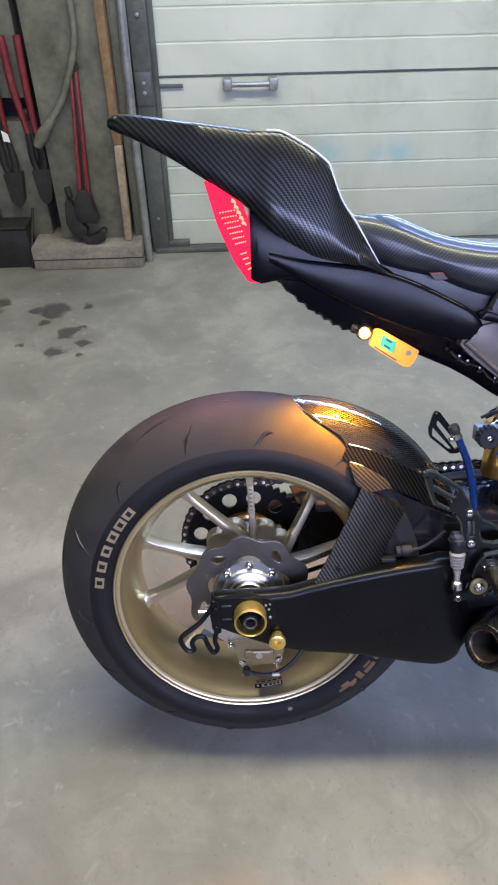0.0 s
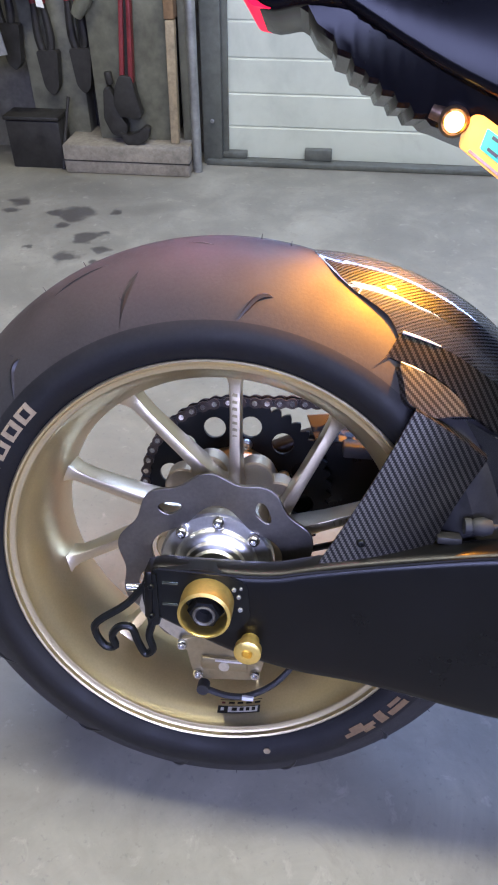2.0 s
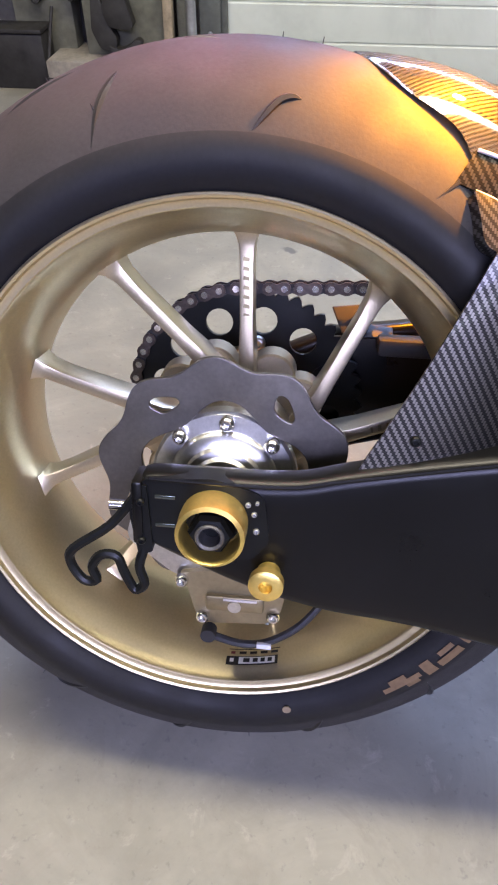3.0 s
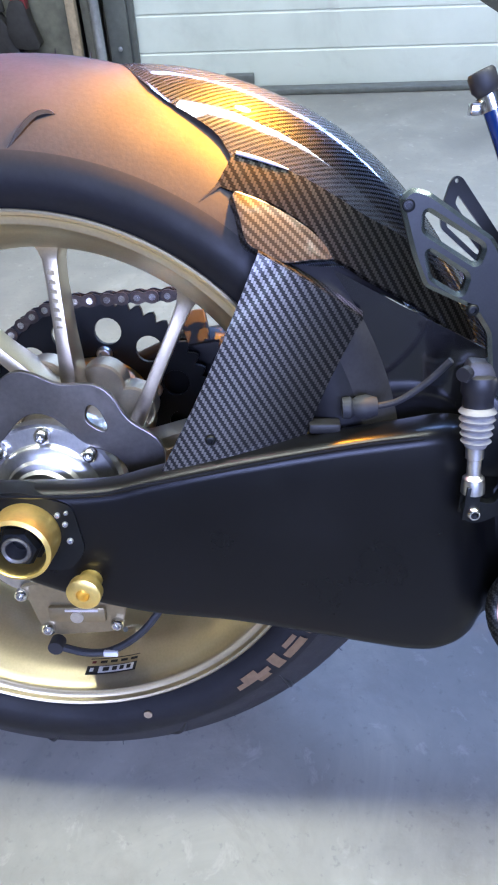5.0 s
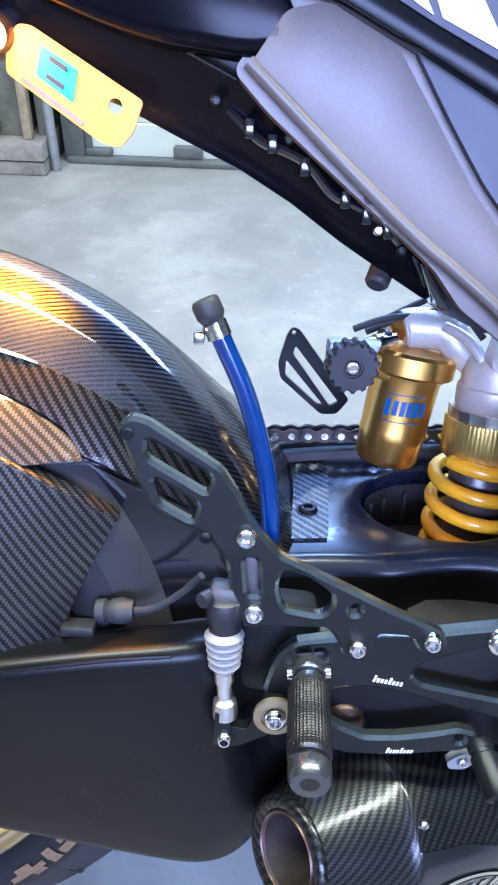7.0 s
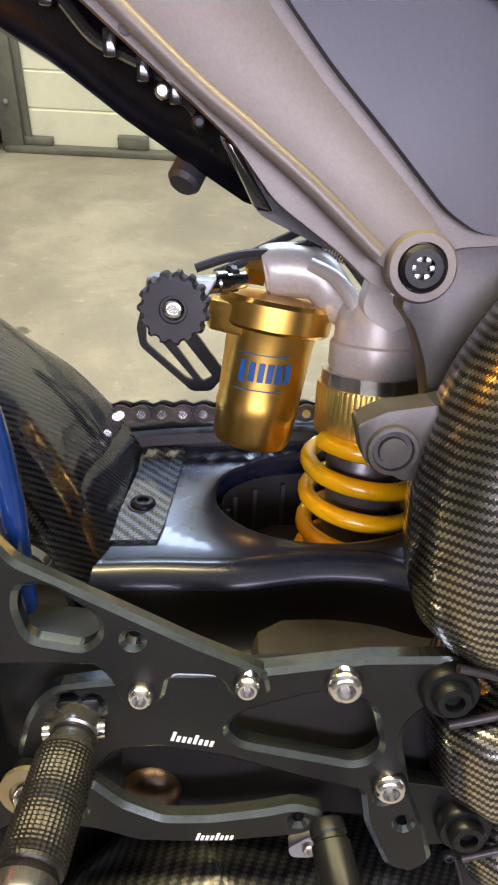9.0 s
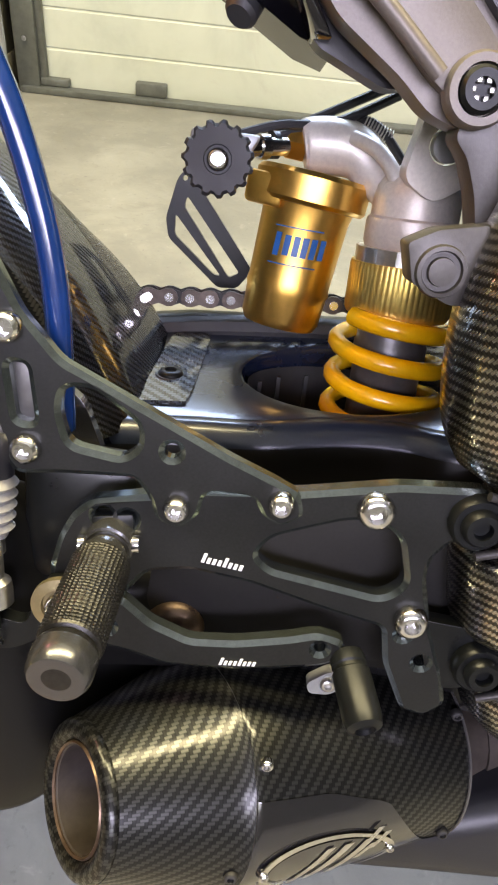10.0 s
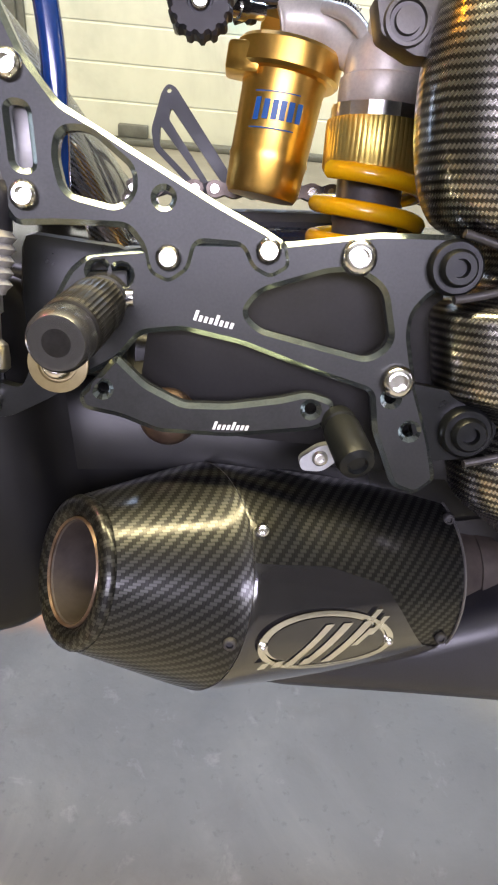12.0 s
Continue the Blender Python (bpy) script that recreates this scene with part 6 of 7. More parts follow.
shock = part("shock_body", lathe([(0, 0.004), (0.012, 0.004), (0.0215, 0.010), (0.0265, 0.018), (0.0280, 0.026), (0.0282, 0.036), (0.0300, 0.0375), (0.0305, 0.040), (0.0305, 0.052), (0.029, 0.056), (0, 0.06)], (SX + 0.001, SY, 0.576), (0, 0, -1), 36), "cast", bike, "cast alloy shock absorber head")
part("lock_ring", lathe([(0.024, 0), (0.0335, 0), (0.0335, 0.009), (0.024, 0.009), (0.024, 0)], (SX, SY, 0.5205), (0, 0, -1), 48, lambda t, h: 1.0 if (t * 18 / math.pi) % 2 < 1 else 0.972), "alloy", shock, "castellated lock ring", 30)
part("preload_collar", lathe([(0.024, 0), (0.0350, 0.0), (0.0356, 0.003), (0.0356, 0.031), (0.034, 0.034), (0.024, 0.034)], (SX, SY, 0.5115), (0, 0, -1), 240, lambda t, h: 1.0 if math.cos(60 * t) > -0.5 else 0.992), "brass", shock, "gold preload collar", 30)
part("damper_tube", lathe([(0, 0), (0.0238, 0), (0.0238, 0.030), (0.025, 0.032), (0.025, 0.045), (0.0238, 0.047), (0.0238, 0.12), (0, 0.12)], (SX, SY, 0.49), (0, 0, -1), 32), "grey", shock, "grey damper tube")
coil = [(SX + 0.0372 * math.cos(t), SY + 0.0372 * math.sin(t), 0.4735 - 0.0235 * (t + 1.57) / (2 * math.pi)) for t in np.linspace(-2.6, 2 * math.pi * 3.6, 110)]
part("coil_spring", tube(coil, 0.0062, 10, 1), "spring", bike, "yellow coil spring")
arm = part("shock_bridge", tube([(0.472, 0.076, 0.577), (0.478, 0.076, 0.578), (0.498, 0.074, 0.578), (0.511, 0.069, 0.573), (0.521, 0.062, 0.562), (0.538, 0.050, 0.550)], [0.0150, 0.0172, 0.0180, 0.0160, 0.0135, 0.0140], 16), "cast", bike, "cast alloy bridge to the reservoir", 60)
for s in (-1, 1):
    part("bridge_web", tube([(0.502, 0.063 + s * 0.007, 0.584), (0.517, 0.052 + s * 0.008, 0.577), (0.529, 0.042 + s * 0.008, 0.562), (0.533, 0.037 + s * 0.007, 0.546)], [0.0045, 0.005, 0.005, 0.004], 8), "cast", arm, "", 60)
part("brass_nut", lathe([(0, 0), (0.0115, 0), (0.0115, 0.012), (0.009, 0.014), (0, 0.014)], (0.474, 0.079, 0.577), (-1, 0, 0.12), 6), "gold", arm, "brass hexagon nut", 20)
eye = part("shock_eye", plate(arc([(0.528, 0.562), (0.537, 0.606), (0.551, 0.613), (0.565, 0.598), (0.567, 0.562), (0.548, 0.550)], 0.008), [list(reversed(ring2(0.5505, 0.582, 0.0105, 20)))], 0.010, 0.030, 0.002), "cast", bike, "cast alloy shock eye", smooth=18)
part("eye_bolt", lathe([(0, 0), (0.0095, 0), (0.0095, 0.008), (0.006, 0.009), (0, 0.007)], (0.5505, 0.0125, 0.582), (0, -1, 0), 20), "zinc", eye, "dull steel eye bolt")
TOP, FOOT = Vector((0.4830, 0.0750, 0.5600)), Vector((0.4690, 0.0725, 0.4575))
down = (FOOT - TOP).normalized()
res = part("reservoir", lathe([(0, -0.002), (0.037, 0.0), (0.0392, 0.003), (0.0392, 0.018), (0.037, 0.0205), (0.0315, 0.021), (0.0302, 0.028), (0.0290, 0.072), (0.0298, 0.076), (0.0288, 0.080), (0.0280, 0.098), (0.0255, 0.103), (0, 0.1035)], TOP, down, 48), "gold", bike, "gold anodised shock reservoir", 30)
part("reservoir_lug", hull_box([(0.436, 0.056, 0.540), (0.460, 0.046, 0.537), (0.460, 0.085, 0.537), (0.436, 0.085, 0.540), (0.438, 0.056, 0.560), (0.460, 0.046, 0.558), (0.460, 0.085, 0.558), (0.438, 0.085, 0.560)], 0.003), "gold", res)
for k, (a, hgt) in enumerate(((-42, 0.015), (-29, 0.013), (-17, 0.013), (-6, 0.013), (5, 0.013), (17, 0.013))):
    rings = []
    for da in (0, 4, 8):
        t = radians(a + da + 6)
        c = TOP + down * 0.046
        ring = [c + down * (s * hgt / 2 + 0.0022 * math.sin(t)) + Vector((math.sin(t), -math.cos(t), 0)) * 0.0306 for s in (-1, 1)]
        rings.append(ring)
    part("maker_mark", loft(rings, False, False), "blueink", res, "blue printed block" if k == 0 else "")
for s in (0.034, 0.058):
    rings = [[TOP + down * (s + d + 0.0022 * math.sin(radians(a))) + Vector((math.sin(radians(a)), -math.cos(radians(a)), 0)) * 0.0305 for d in (0, 0.0008)] for a in range(-40, 32, 8)]
    part("mark_line", loft(rings, False, False), "blueink", res)
KX, KY, KZ = 0.4203, -0.0004, 0.5617
knob = part("adjuster_knob", lathe([(0, 0.0), (0.017, 0.0), (0.0195, 0.002), (0.0195, 0.017), (0.0175, 0.020), (0.008, 0.0202), (0.0075, 0.0182), (0, 0.0182)], (KX, KY + 0.012, KZ), (0, -1, 0), 112, lambda t, h: 1 + (0.09 * max(-0.6, min(0.6, 1.6 * math.cos(15 * t))) if h not in (0.0202, 0.0182) else 0.0)), "soft", bike, "black ribbed adjuster knob", 30)
bolt(KX, KY - 0.006, KZ, knob, 0.0062, 0.003, "steel")
part("knob_mount", hull_box([(0.402, 0.008, 0.55), (0.43, 0.008, 0.552), (0.43, 0.03, 0.552), (0.402, 0.03, 0.55), (0.403, 0.008, 0.578), (0.444, 0.008, 0.577), (0.444, 0.03, 0.577), (0.403, 0.03, 0.578)], 0.003), "zinc", knob)
part("hose_union", lathe([(0, 0), (0.006, 0), (0.006, 0.01), (0.0075, 0.01), (0.0075, 0.016), (0.0055, 0.017), (0.0055, 0.03), (0, 0.03)], (0.434, 0.03, 0.571), (0.9, 0.55, 0.1), 12), "steel", knob)
part("cable_tie", lathe([(0.006, 0), (0.0085, 0), (0.0085, 0.004), (0.006, 0.004)], (0.450, 0.045, 0.574), (0.9, 0.5, 0.1), 10), "ink", knob)
for pts in (((0.428, 0.06, 0.578), (0.455, 0.065, 0.587), (0.49, 0.07, 0.592), (0.53, 0.07, 0.612)), ((0.440, 0.07, 0.574), (0.48, 0.075, 0.590), (0.515, 0.075, 0.595), (0.54, 0.07, 0.572)), ((0.45, 0.08, 0.580), (0.49, 0.085, 0.600), (0.53, 0.08, 0.62))):
    part("wiring", tube(pts, 0.0030, 8), "soft", bike, "black wiring hose")
for k in range(10):
    part("hose_rib", lathe([(0.0046, 0), (0.0054, 0.0006), (0.0046, 0.0012)], (0.510 + 0.002 * k, 0.0755, 0.5945 - 0.0008 * k), (1, 0, -0.4), 10), "cast", arm)

# ---- hoses ----
hose = part("breather_hose", tube([(0.3235, -0.117, 0.612), (0.329, -0.117, 0.601), (0.343, -0.117, 0.570), (0.3545, -0.117, 0.532), (0.360, -0.117, 0.500), (0.3615, -0.116, 0.470), (0.361, -0.11, 0.435)], 0.0060, 14), "hose", bike, "blue silicone breather hose")
part("hose_clamp", lathe([(0.0062, 0), (0.0074, 0.0), (0.0074, 0.009), (0.0062, 0.009)], (0.3265, -0.117, 0.6055), (-0.42, 0, 0.9), 24), "steel", hose, "steel hose clamp")
part("clamp_screw", box(0.312, 0.318, -0.126, -0.116, 0.602, 0.609, 0.001), "steel", hose)
part("breather_filter", lathe([(0, 0), (0.006, 0), (0.007, 0.002), (0.0082, 0.004), (0.0082, 0.012), (0.007, 0.014), (0, 0.014)], (0.3228, -0.117, 0.6135), (-0.42, 0, 0.9), 28, lambda t, h: 1 + 0.02 * math.cos(14 * t)), "soft", hose, "small black breather filter")

# ---- far-side heel guard ----
fin_out = arc([(0.384, 0.553), (0.391, 0.551), (0.448, 0.478), (0.436, 0.462), (0.419, 0.461), (0.374, 0.499), (0.371, 0.515), (0.379, 0.546)], 0.004)
fin_in = [arc([(0.388, 0.534), (0.437, 0.475), (0.428, 0.470), (0.386, 0.525)], 0.003), arc([(0.379, 0.519), (0.421, 0.471), (0.414, 0.472), (0.379, 0.502)], 0.003), ring2(0.3855, 0.5475, 0.0022, 10)]
part("heel_guard", plate(fin_out, [list(reversed(h)) for h in fin_in], 0.183, 0.189, 0.0008), "black", bike, "black machined far heel guard with long slots", smooth=18)

# ---- rear sets ----
def bright_edges(ob):
    """Gives a machined plate's cut edges a brighter metal, in place of the light they catch."""
    ob.data.materials.append(M["sheen"])
    for p in ob.data.polygons:
        p.material_index = 0 if abs(p.normal.y) > 0.9 else 1


heel = arc([(0.270, 0.556), (0.278, 0.5625), (0.288, 0.560), (0.331, 0.531), (0.341, 0.515), (0.352, 0.494), (0.368, 0.476), (0.404, 0.459), (0.443, 0.4395), (0.465, 0.430), (0.4765, 0.424), (0.479, 0.413), (0.469, 0.4065), (0.459, 0.411), (0.454, 0.421), (0.433, 0.421),
            (0.4305, 0.408), (0.4205, 0.4005), (0.410, 0.405), (0.407, 0.417), (0.400, 0.4255), (0.368, 0.4235), (0.3475, 0.4205), (0.340, 0.431), (0.334, 0.470), (0.322, 0.487), (0.290, 0.502), (0.281, 0.522)], 0.004)
cut = [arc([(0.287, 0.549), (0.325, 0.526), (0.322, 0.515), (0.287, 0.537)], 0.004), arc([(0.290, 0.525), (0.317, 0.508), (0.314, 0.496), (0.294, 0.508)], 0.004),
       arc([(0.369, 0.464), (0.381, 0.4655), (0.4015, 0.451), (0.402, 0.441), (0.395, 0.4345), (0.371, 0.438), (0.367, 0.454)], 0.006), arc([(0.3455, 0.472), (0.3535, 0.472), (0.3565, 0.446), (0.3485, 0.446)], 0.0035), ring2(0.4165, 0.4400, 0.0036, 14)]
lifted = [[(x, z + float(np.interp(x, [0.28, 0.345, 0.37, 0.40], [0.001, 0.0020, 0.0008, 0.0]))) for x, z in line] for line in [heel] + cut]
heel_plate = part("heel_plate", chamfered(lifted[0], lifted[1:], -0.1400, -0.1325, 0.0026), "anodised", bike, "black machined heel plate with cut-outs", 18)
bright_edges(heel_plate)
for x, z in ((0.3462, 0.4893), (0.3529, 0.4360)):
    bolt(x, -0.1400, z, heel_plate, 0.0068, 0.006)
bolt(0.276, -0.1400, 0.553, heel_plate, 0.004, 0.001, "black")
bolt(0.322, -0.1400, 0.488, heel_plate, 0.004, 0.003, "black")
part("pump_bracket", box(0.345, 0.356, -0.133, -0.124, 0.440, 0.478, 0.002), "grey", heel_plate)
base = arc([(0.372, 0.404), (0.380, 0.4115), (0.412, 0.418), (0.431, 0.4225), (0.476, 0.4265), (0.520, 0.4345), (0.560, 0.4365), (0.570, 0.428), (0.567, 0.414), (0.549, 0.408), (0.5415, 0.398), (0.541, 0.388), (0.548, 0.362), (0.560, 0.333), (0.566, 0.312), (0.556, 0.303),
            (0.543, 0.307), (0.529, 0.336), (0.525, 0.357), (0.495, 0.3645), (0.458, 0.3755), (0.428, 0.3795), (0.408, 0.376), (0.397, 0.362), (0.382, 0.353), (0.366, 0.358), (0.361, 0.372), (0.366, 0.392)], 0.004)
cut = [arc([(0.458, 0.3915), (0.465, 0.402), (0.499, 0.4145), (0.513, 0.415), (0.525, 0.408), (0.532, 0.383), (0.522, 0.374), (0.466, 0.3845)], 0.006), ring2(0.3975, 0.4035, 0.0042, 12), ring2(0.3865, 0.4045, 0.0042, 12), ring2(0.548, 0.338, 0.0035, 12), ring2(0.536, 0.3545, 0.0032, 12)]
lowered = [[(x, z - float(np.interp(x, [0.42, 0.467, 0.57], [0.0, 0.0014, 0.0018]))) for x, z in line] for line in [base] + cut]
base_plate = part("foot_rest_plate", chamfered(lowered[0], lowered[1:], -0.1385, -0.1295, 0.0026), "anodised", bike, "black machined foot rest plate", 18)
bright_edges(base_plate)
for x, z, r in ((0.4201, 0.4134, 0.0062), (0.467, 0.4202, 0.0062), (0.5104, 0.4206, 0.0088), (0.5373, 0.3623, 0.0085)):
    bolt(x, -0.1400 if x < 0.5 else -0.1385, z, base_plate, r, 0.007)
for x, z in ((0.5575, 0.4195), (0.5765, 0.3386)):
    part("frame_bolt", lathe([(0.0, 0), (0.0090, 0), (0.0090, 0.004), (0.0075, 0.006), (0.0045, 0.006), (0.004, 0.002), (0, 0.002)], (x, -0.1435, z), (0, -1, 0), 24), "black", base_plate, "black frame bolt")
    part("bolt_collar", lathe([(0.0, 0), (0.0135, 0), (0.0135, 0.006), (0.012, 0.008), (0.0095, 0.008), (0, 0.007)], (x, -0.1365, z), (0, -1, 0), 28), "black", base_plate)
part("lug", plate(arc([(0.540, 0.362), (0.580, 0.357), (0.596, 0.341), (0.588, 0.324), (0.556, 0.320)], 0.008), (), -0.137, -0.128, 0.001), "black", base_plate, smooth=18)
for z0, z1, x in ((0.4095, 0.4305, 0.5590), (0.328, 0.352, 0.5775)):
    # pale turned-over rim of the guard round each frame bolt
    mid, high = (z0 + z1) / 2, (z1 - z0) / 2 + 0.005
    part("bay_rim", tube([(x + 0.034 - 0.036 * abs(math.sin(t)) ** 2.2, -0.146 + 0.002 * math.cos(t), mid - high * math.sin(t)) for t in np.linspace(-1.45, 1.45, 13)], 0.0022, 8), "bracket", base_plate, "dull rim round a frame bolt", 60)
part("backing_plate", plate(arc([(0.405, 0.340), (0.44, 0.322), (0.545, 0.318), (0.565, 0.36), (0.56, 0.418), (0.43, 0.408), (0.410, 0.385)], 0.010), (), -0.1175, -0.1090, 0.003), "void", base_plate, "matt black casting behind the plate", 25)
part("pivot_cap", lathe([(0, 0.009), (0.007, 0.0085), (0.0125, 0.0065), (0.0155, 0.003), (0.0160, 0.0), (0.0, 0.0)], (0.4215, -0.1170, 0.3300), (0, -1, 0), 28), "copper", base_plate, "dull bronze swingarm pivot cap", 50)


def scribble(name, x, z, w, h, slope, y, count, parent):
    """Unreadable white script as slanted bars."""
    for k in range(count):
        a = x + w * k / count
        zz = z + slope * (a - x)
        b = w / count * 0.62
        hh = h * (1.35 if k in (0, count // 2) else 0.8)
        part(name, plate([(a, zz), (a + b, zz + slope * b), (a + b + hh * 0.3, zz + hh + slope * b), (a + hh * 0.3, zz + hh)], (), y - 0.0005, y, 0), "print", parent, "white script mark" if k == 0 else "", 0)


scribble("script", 0.433, 0.3850, 0.0205, 0.0036, -0.16, -0.1388, 8, base_plate)

pedal_out = arc([(0.397, 0.3665), (0.412, 0.353), (0.431, 0.3445), (0.453, 0.3455), (0.479, 0.3505), (0.492, 0.3545), (0.506, 0.351), (0.507, 0.341), (0.497, 0.335), (0.454, 0.3285), (0.419, 0.3285), (0.40, 0.335), (0.381, 0.338), (0.379, 0.345), (0.388, 0.355)], 0.004)
pedal = part("brake_pedal", chamfered(pedal_out, [ring2(0.4945, 0.346, 0.003, 12), ring2(0.391, 0.349, 0.003, 12)], -0.1465, -0.1388, 0.0026), "anodised", bike, "black machined brake pedal", 18)
bright_edges(pedal)
scribble("script", 0.446, 0.3325, 0.0185, 0.0030, 0.04, -0.1468, 8, pedal)
part("toe_peg", lathe([(0, 0.0), (0.0082, 0.0), (0.0088, 0.003), (0.0088, 0.006), (0.0080, 0.007), (0.0080, 0.009), (0.0094, 0.010), (0.0094, 0.032), (0.0084, 0.0365), (0.005, 0.038), (0.0040, 0.036), (0, 0.036)], (0.5085, -0.143, 0.3415), (0.16, -0.9, -0.34), 28), "black", pedal, "black toe peg")
part("toe_link", plate(arc([(0.492, 0.317), (0.502, 0.325), (0.512, 0.327), (0.515, 0.320), (0.505, 0.311), (0.494, 0.311)], 0.0035), (), -0.138, -0.131, 0.001), "zinc", pedal, smooth=18)
bolt(0.503, -0.138, 0.3185, pedal, 0.0042, 0.003, "alloy")
rear = part("pedal_lever", plate(arc([(0.329, 0.343), (0.338, 0.349), (0.352, 0.346), (0.362, 0.372), (0.378, 0.371), (0.380, 0.352), (0.365, 0.342), (0.345, 0.331), (0.333, 0.331)], 0.005), (), -0.146, -0.138, 0.001), "black", pedal, "", 18)
part("pivot_ring", lathe([(0.0, 0), (0.0145, 0), (0.0145, 0.003), (0.0095, 0.004), (0.009, 0.002), (0, 0.002)], (0.370, -0.146, 0.3605), (0, -1, 0), 30), "caliper", pedal, "pale gold pivot washer")
bolt(0.370, -0.149, 0.3605, pedal, 0.0075, 0.006)
bolt(0.337, -0.1465, 0.341, pedal, 0.0056, 0.007)

ROOT, TIP = Vector((0.3905, -0.139, 0.3925)), Vector((0.3868, -0.218, 0.3815))
way = (TIP - ROOT).normalized()
peg = part("foot_peg", lathe([(0, 0.0), (0.0105, 0.0), (0.0105, 0.008), (0.0085, 0.009), (0.0085, 0.014), (0.0118, 0.016), (0.0124, 0.018)] + [(0.0131, 0.018 + 0.0006 * k) for k in range(1, 78)] + [(0.0126, 0.0655), (0.0112, 0.0665), (0.0122, 0.068), (0.0125, 0.070), (0.0123, 0.077), (0.0108, 0.0808), (0.004, 0.0815), (0, 0.0812)], ROOT, way, 120,
                              lambda t, h: 1 + (0.030 * math.cos(20 * t + h * 1700) * math.cos(20 * t - h * 1700) if 0.0185 < h < 0.0648 else 0)), "knurl", bike, "black knurled foot peg", 30)
part("peg_collar", lathe([(0, -0.006), (0.0112, -0.006), (0.0116, 0.0), (0.0116, 0.006), (0.0095, 0.0075), (0.0095, 0.0135), (0.0125, 0.0150), (0.0125, 0.0172), (0, 0.0172)], ROOT, way, 28), "turned", peg, "dark turned peg collar", 30)
part("clevis_pin", lathe([(0, -0.014), (0.0042, -0.014), (0.0042, 0.014), (0, 0.014)], ROOT + way * 0.003, (1, 0, 0.1), 14), "steel", peg)
part("end_cap", lathe([(0, 0.0806), (0.0090, 0.0818), (0.0108, 0.0816), (0.0124, 0.0790), (0.0128, 0.0740), (0.0128, 0.0700), (0.0115, 0.0690)], ROOT, way, 40), "turned", peg, "polished turned end cap", 30)
part("pivot_cover", hull_box([(0.340, -0.116, 0.352), (0.400, -0.116, 0.345), (0.400, -0.070, 0.345), (0.340, -0.070, 0.352), (0.342, -0.116, 0.422), (0.400, -0.116, 0.418), (0.400, -0.070, 0.410), (0.342, -0.070, 0.414)], 0.008), "black", bike, "black swingarm pivot cover", 30)
part("peg_clevis", hull_box([(0.381, -0.139, 0.384), (0.402, -0.139, 0.387), (0.402, -0.129, 0.387), (0.381, -0.129, 0.384), (0.380, -0.139, 0.404), (0.401, -0.139, 0.407), (0.401, -0.129, 0.407), (0.380, -0.129, 0.404)], 0.003), "black", peg)

pump = part("brake_pump", lathe([(0, 0), (0.0085, 0.0), (0.0115, 0.002), (0.0122, 0.005), (0.0122, 0.014), (0.0105, 0.017), (0.0105, 0.024), (0, 0.024)], (0.3340, -0.134, 0.4430), (0.03, -0.05, -1), 24), "plastic", bike, "black rear brake pump")
part("pump_cap", hull_box([(0.3215, -0.142, 0.437), (0.3445, -0.142, 0.437), (0.3445, -0.124, 0.437), (0.3215, -0.124, 0.437), (0.3255, -0.140, 0.453), (0.3420, -0.140, 0.451), (0.3420, -0.126, 0.451), (0.3255, -0.126, 0.453)], 0.003), "bracket", pump, "dull grey pump head")
part("pump_port", lathe([(0, 0), (0.005, 0), (0.005, 0.008), (0, 0.008)], (0.325, -0.137, 0.4445), (-0.6, -0.7, 0), 14), "plastic", pump)
part("rubber_boot", lathe([(0.0090, 0.0)] + [(0.0134 - 0.0003 * k + (0.0 if k % 2 else -0.0024), 0.001 + 0.0027 * k) for k in range(11)] + [(0.0072, 0.030), (0, 0.031)], (0.3345, -0.137, 0.4195), (0.03, -0.08, -1), 24), "boot", pump, "pale grey ribbed boot")
rod = part("push_rod", lathe([(0, 0), (0.0064, 0), (0.0064, 0.009), (0.0050, 0.010), (0.0050, 0.022), (0.0078, 0.0245), (0.0085, 0.030), (0.0085, 0.036), (0.0060, 0.038), (0, 0.039)], (0.3350, -0.140, 0.3905), (0.05, -0.06, -1), 18), "alloy", pump, "bright push rod")
for side in (-0.0072, 0.0042):
    part("fork_cheek", hull_box([(0.3290, -0.1425 + side, 0.335), (0.3420, -0.1425 + side, 0.335), (0.3420, -0.1395 + side, 0.335), (0.3290, -0.1395 + side, 0.335), (0.3305, -0.1425 + side, 0.362), (0.3400, -0.1425 + side, 0.362), (0.3400, -0.1395 + side, 0.362), (0.3305, -0.1395 + side, 0.362)], 0.001), "black", rod)

# ---- silencer ----
def fair(values, way):
    """Straight runs between the ends and the shoulder, with the shoulder slightly eased."""
    lo, mid, hi = values
    out = []
    for k in range(45):
        x = k / 44
        out.append(lo + (mid - lo) * x / way if x < way else mid + (hi - mid) * (x - way) / (1 - way))
    for _ in range(3):
        out = out[:1] + [(a + 2 * b + c) / 4 for a, b, c in zip(out, out[1:], out[2:])] + out[-1:]
    return out


SHOULDER = 0.285
spine = [Vector(p) for p in zip(fair((0.3845, 0.4414, 0.6040), SHOULDER), fair((-0.1670, -0.1275, -0.0708), SHOULDER), fair((0.2600, 0.2428, 0.2271), SHOULDER))]
girth = fair((0.0372, 0.0630, 0.0535), SHOULDER)


def can_ring(i, lift=0.0, seg=64):
    way = (spine[min(i + 1, len(spine) - 1)] - spine[max(i - 1, 0)]).normalized()
    side = way.cross(Vector((0, 0, 1))).normalized()
    up = side.cross(way)
    return [spine[i] + (side * math.cos(t) + up * math.sin(t)) * (girth[i] + lift) for t in (2 * math.pi * k / seg for k in range(seg))]


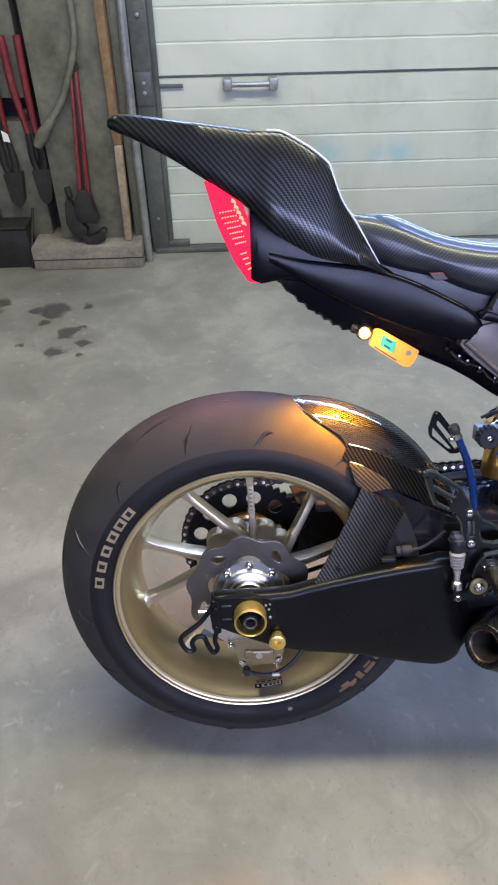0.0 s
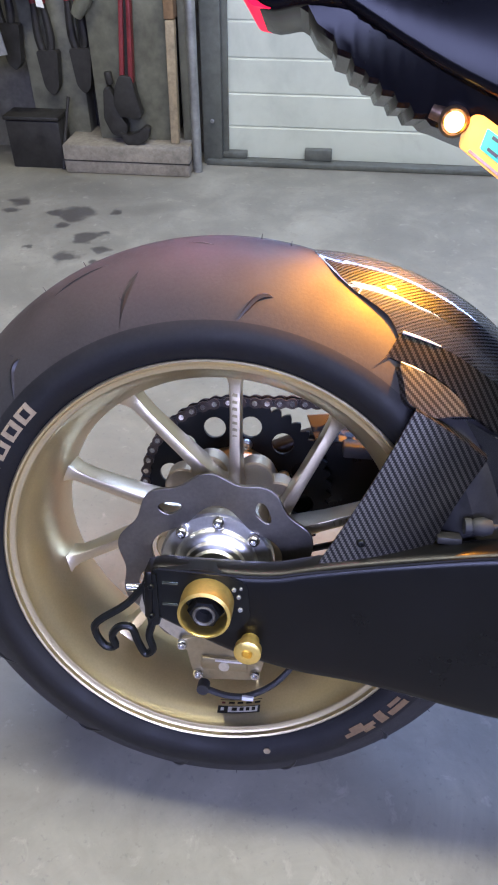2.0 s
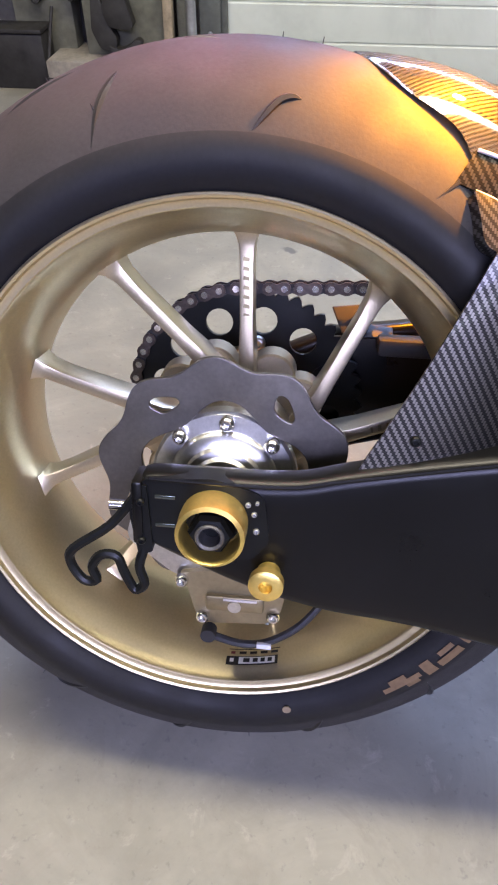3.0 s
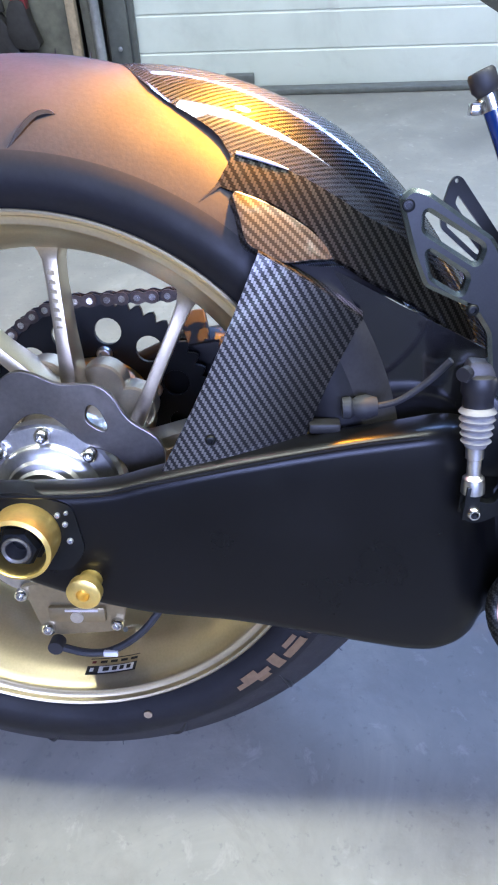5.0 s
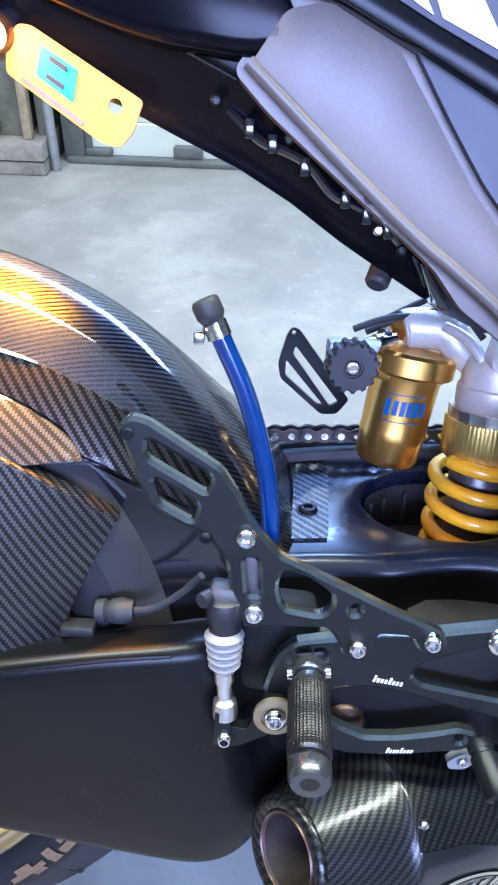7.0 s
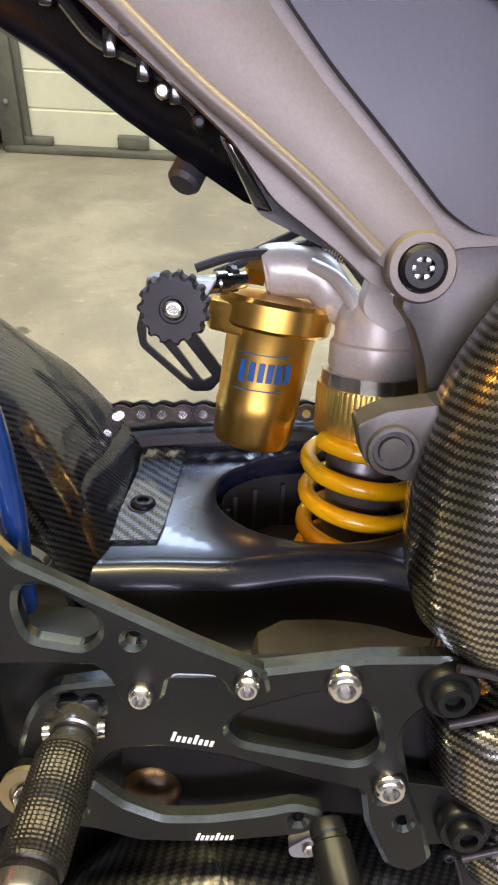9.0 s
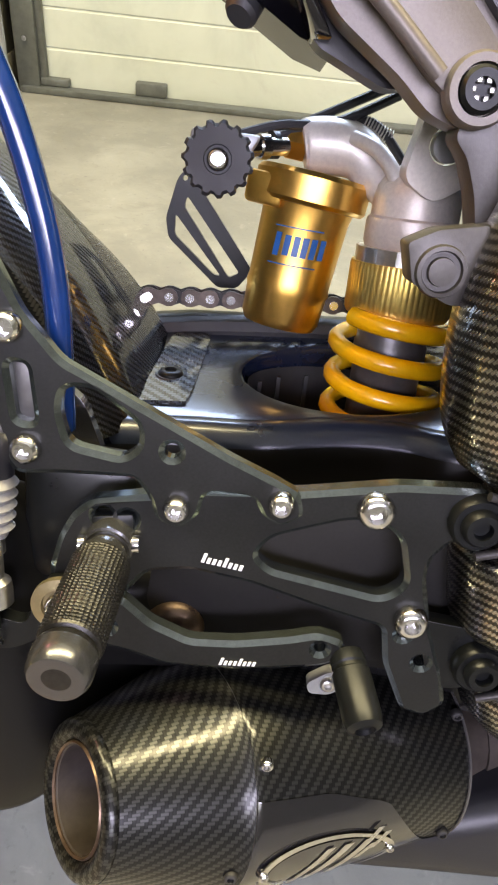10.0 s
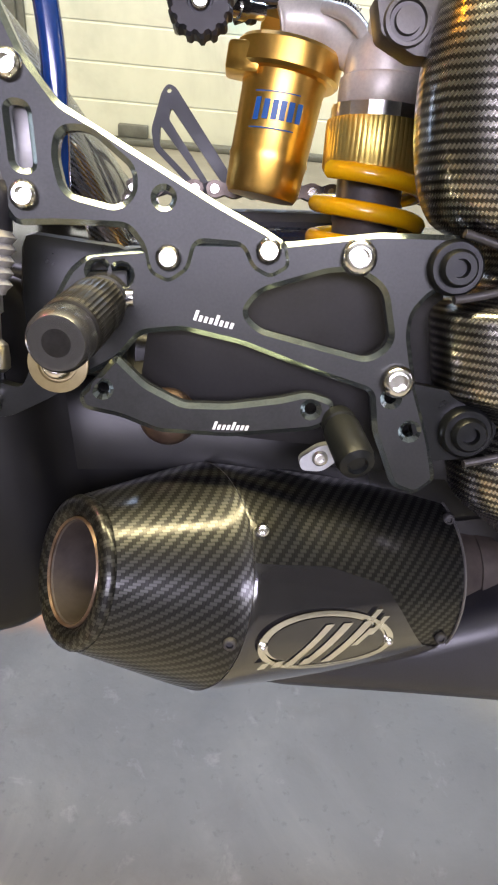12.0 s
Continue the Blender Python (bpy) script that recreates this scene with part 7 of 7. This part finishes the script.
def can_point(s, degrees_up, lift=0.0):
    """A point on the silencer's near side: s along its spine (0 to 1), and degrees above its near flank."""
    f = s * (len(spine) - 1)
    i = min(int(f), len(spine) - 2)
    c, r = spine[i].lerp(spine[i + 1], f - i), girth[i] + (girth[i + 1] - girth[i]) * (f - i)
    way = (spine[i + 1] - spine[i]).normalized()
    side = way.cross(Vector((0, 0, 1))).normalized()
    up = side.cross(way)
    t = radians(degrees_up)
    return c + (side * math.cos(t) + up * math.sin(t)) * (r + lift)




def can_skin(first, last, lift=0.0, seg=64):
    """The can's skin between two stations; the cloth runs square round it from the far side."""
    bm = bmesh.new()
    layer = bm.loops.layers.uv.verify()
    rows, along = [], 0.0
    for i in range(first, last):
        ring = can_ring(i, lift, seg)
        if rows:
            along += (spine[i] - spine[i - 1]).length * 1.06
        rows.append(([bm.verts.new(p) for p in ring], along))
    for (lo, v0), (hi, v1) in zip(rows, rows[1:]):
        for k in range(seg):
            j = (k + 1) % seg
            face = bm.faces.new((lo[k], lo[j], hi[j], hi[k]))
            turn0, turn1 = ((k + seg // 2) % seg) / seg * 0.34, (((k + seg // 2) % seg) + 1) / seg * 0.34
            for l, q in zip(face.loops, ((turn0, v0), (turn1, v0), (turn1, v1), (turn0, v1))):
                l[layer].uv = q
    return bm


CUT = 12
END = 40
silencer = part("silencer", can_skin(CUT, END), "carbon_can", bike, "gloss carbon silencer can", 40, "kept")
cap = part("end_cap", can_skin(0, CUT + 1, 0.0012), "carbon_can", silencer, "tapered carbon end cap", 40, "kept")
mouth = (spine[0] - spine[1]).normalized()
part("outlet", lathe([(0.0272, -0.004), (0.0268, 0.002), (0.0260, 0.003), (0.0248, 0.002), (0.0244, -0.004), (0.0240, -0.06), (0.0, -0.06)], spine[0], mouth, 48), "soot", silencer, "sooty steel outlet", 30)
part("outlet_lip", lathe([(0.0380, -0.001), (0.0384, 0.002), (0.0370, 0.0045), (0.0340, 0.0058), (0.0305, 0.0052), (0.0278, 0.003), (0.0270, -0.004)], spine[0], mouth, 48), "carbon_can", silencer, "", 40, "kept")
part("outlet_ring", lathe([(0.0274, 0.0030), (0.0266, 0.0044), (0.0256, 0.0035), (0.0259, 0.0)], spine[0], mouth, 48), "copper", silencer)
part("seam_band", loft([[p for p in can_ring(CUT, d)] for d in (0.0006, 0.0016, 0.0017, 0.0006)], True, False), "grey", silencer)
part("front_rim", loft([[a.lerp(b, f) for a, b in zip(can_ring(END - 2, d), can_ring(END - 1, d))] for f, d in ((0.72, 0.0002), (0.74, 0.0011), (0.98, 0.0011), (1.0, 0.0))], True, False), "grey", silencer, "thin bright front rim")
neck = [can_ring(END - 1, -0.0002), can_ring(END, -0.006), can_ring(END + 1, -0.016), can_ring(END + 2, -0.024)]
part("front_cone", loft([[tuple(p) for p in ring] for ring in neck], True, False), "gloss", silencer, "gloss black front cone", 60)
for s, up in ((0.350, 46), (0.235, -10.5), (0.868, 58), (0.846, -17)):
    p = can_point(s, up, 0.0008)
    bolt(p.x, p.y, p.z, silencer, 0.0036, 0.003, "steel" if up > 0 and s < 0.5 else "dark")


# smooth patch over the weave, shaped as the reflection on the lower can
rings = []
for k in range(25):
    s = CUT / (len(spine) - 1) + 0.012 + (0.878 - 0.012 - CUT / (len(spine) - 1)) * k / 24
    top_edge = float(np.interp(s, [0.27, 0.50, 0.65, 0.745, 0.80, 1.0], [31, 29, 19, -8, -22, -40]))
    rings.append([can_point(s, -75 + (top_edge + 75) * j / 16, 0.0006) for j in range(17)])
part("lower_reflection", loft(rings, False, False), "gloss", silencer, "gloss black patch for the reflection on the can's lower side", 60)


DROOP = -18


def can_patch(name, s0, up0, ds, dup, material, lift, inner=0.0, seg=40, label=""):
    """An oval plate that follows the can; with inner above 0, a ring."""
    rings = []
    for f in ((inner, (1 + inner) / 2, 1.0) if inner else (0.02, 0.5, 1.0)):
        rings.append([can_point(s0 + ds * f * math.cos(t) , up0 + dup * f * math.sin(t) + DROOP * ds * f * math.cos(t), lift) for t in (2 * math.pi * k / seg for k in range(seg))])
    return part(name, loft(rings, True, False), material, silencer, label, 60)


can_patch("badge", 0.520, -10, 0.172, 17.5, "steel", 0.0016, 0.0, 40, "oval polished badge")
can_patch("badge_field", 0.520, -10, 0.150, 14.5, "gloss", 0.0020)
can_patch("badge_rim", 0.520, -10, 0.174, 18.0, "steel", 0.0026, 0.90)


def can_bar(s0, u0, s1, u1, width, material="steel", lift=0.0026):
    a, b = [], []
    for k in range(5):
        f = k / 4
        s, u = s0 + (s1 - s0) * f, u0 + (u1 - u0) * f
        a.append(can_point(s - width / 2, u, lift)), b.append(can_point(s + width / 2, u, lift))
    part("badge_bar", loft([a, b], False, False), material, silencer, "", 0)


for s, w in ((0.432, 0.020), (0.478, 0.024), (0.532, 0.024)):
    can_bar(s, -23, s + 0.080, 1, w, "alloy")
for s, u in ((0.590, -8), (0.622, -2), (0.600, 2)):
    can_bar(s, u - 5, s + 0.035, u + 5, 0.016, "alloy")
for k in range(4):
    can_bar(0.372 + 0.034 * k, -22.5, 0.380 + 0.034 * k, -18.5, 0.018, "alloy")
for s, u in ((0.358, -7.3), (0.684, -13.0)):
    p = can_point(s, u, 0.0024)
    bolt(p.x, p.y, p.z, silencer, 0.0024, 0.002)
part("link_pipe", tube([(0.592, -0.075, 0.229), (0.64, -0.062, 0.232), (0.72, -0.045, 0.235)], [0.034, 0.028, 0.027], 18), "soot", bike, "sooty steel exhaust link pipe")
part("pipe_clamp", lathe([(0.029, 0), (0.033, 0.0), (0.033, 0.012), (0.029, 0.012)], (0.612, -0.069, 0.229), (1, 0.25, 0), 28), "soot", bike)
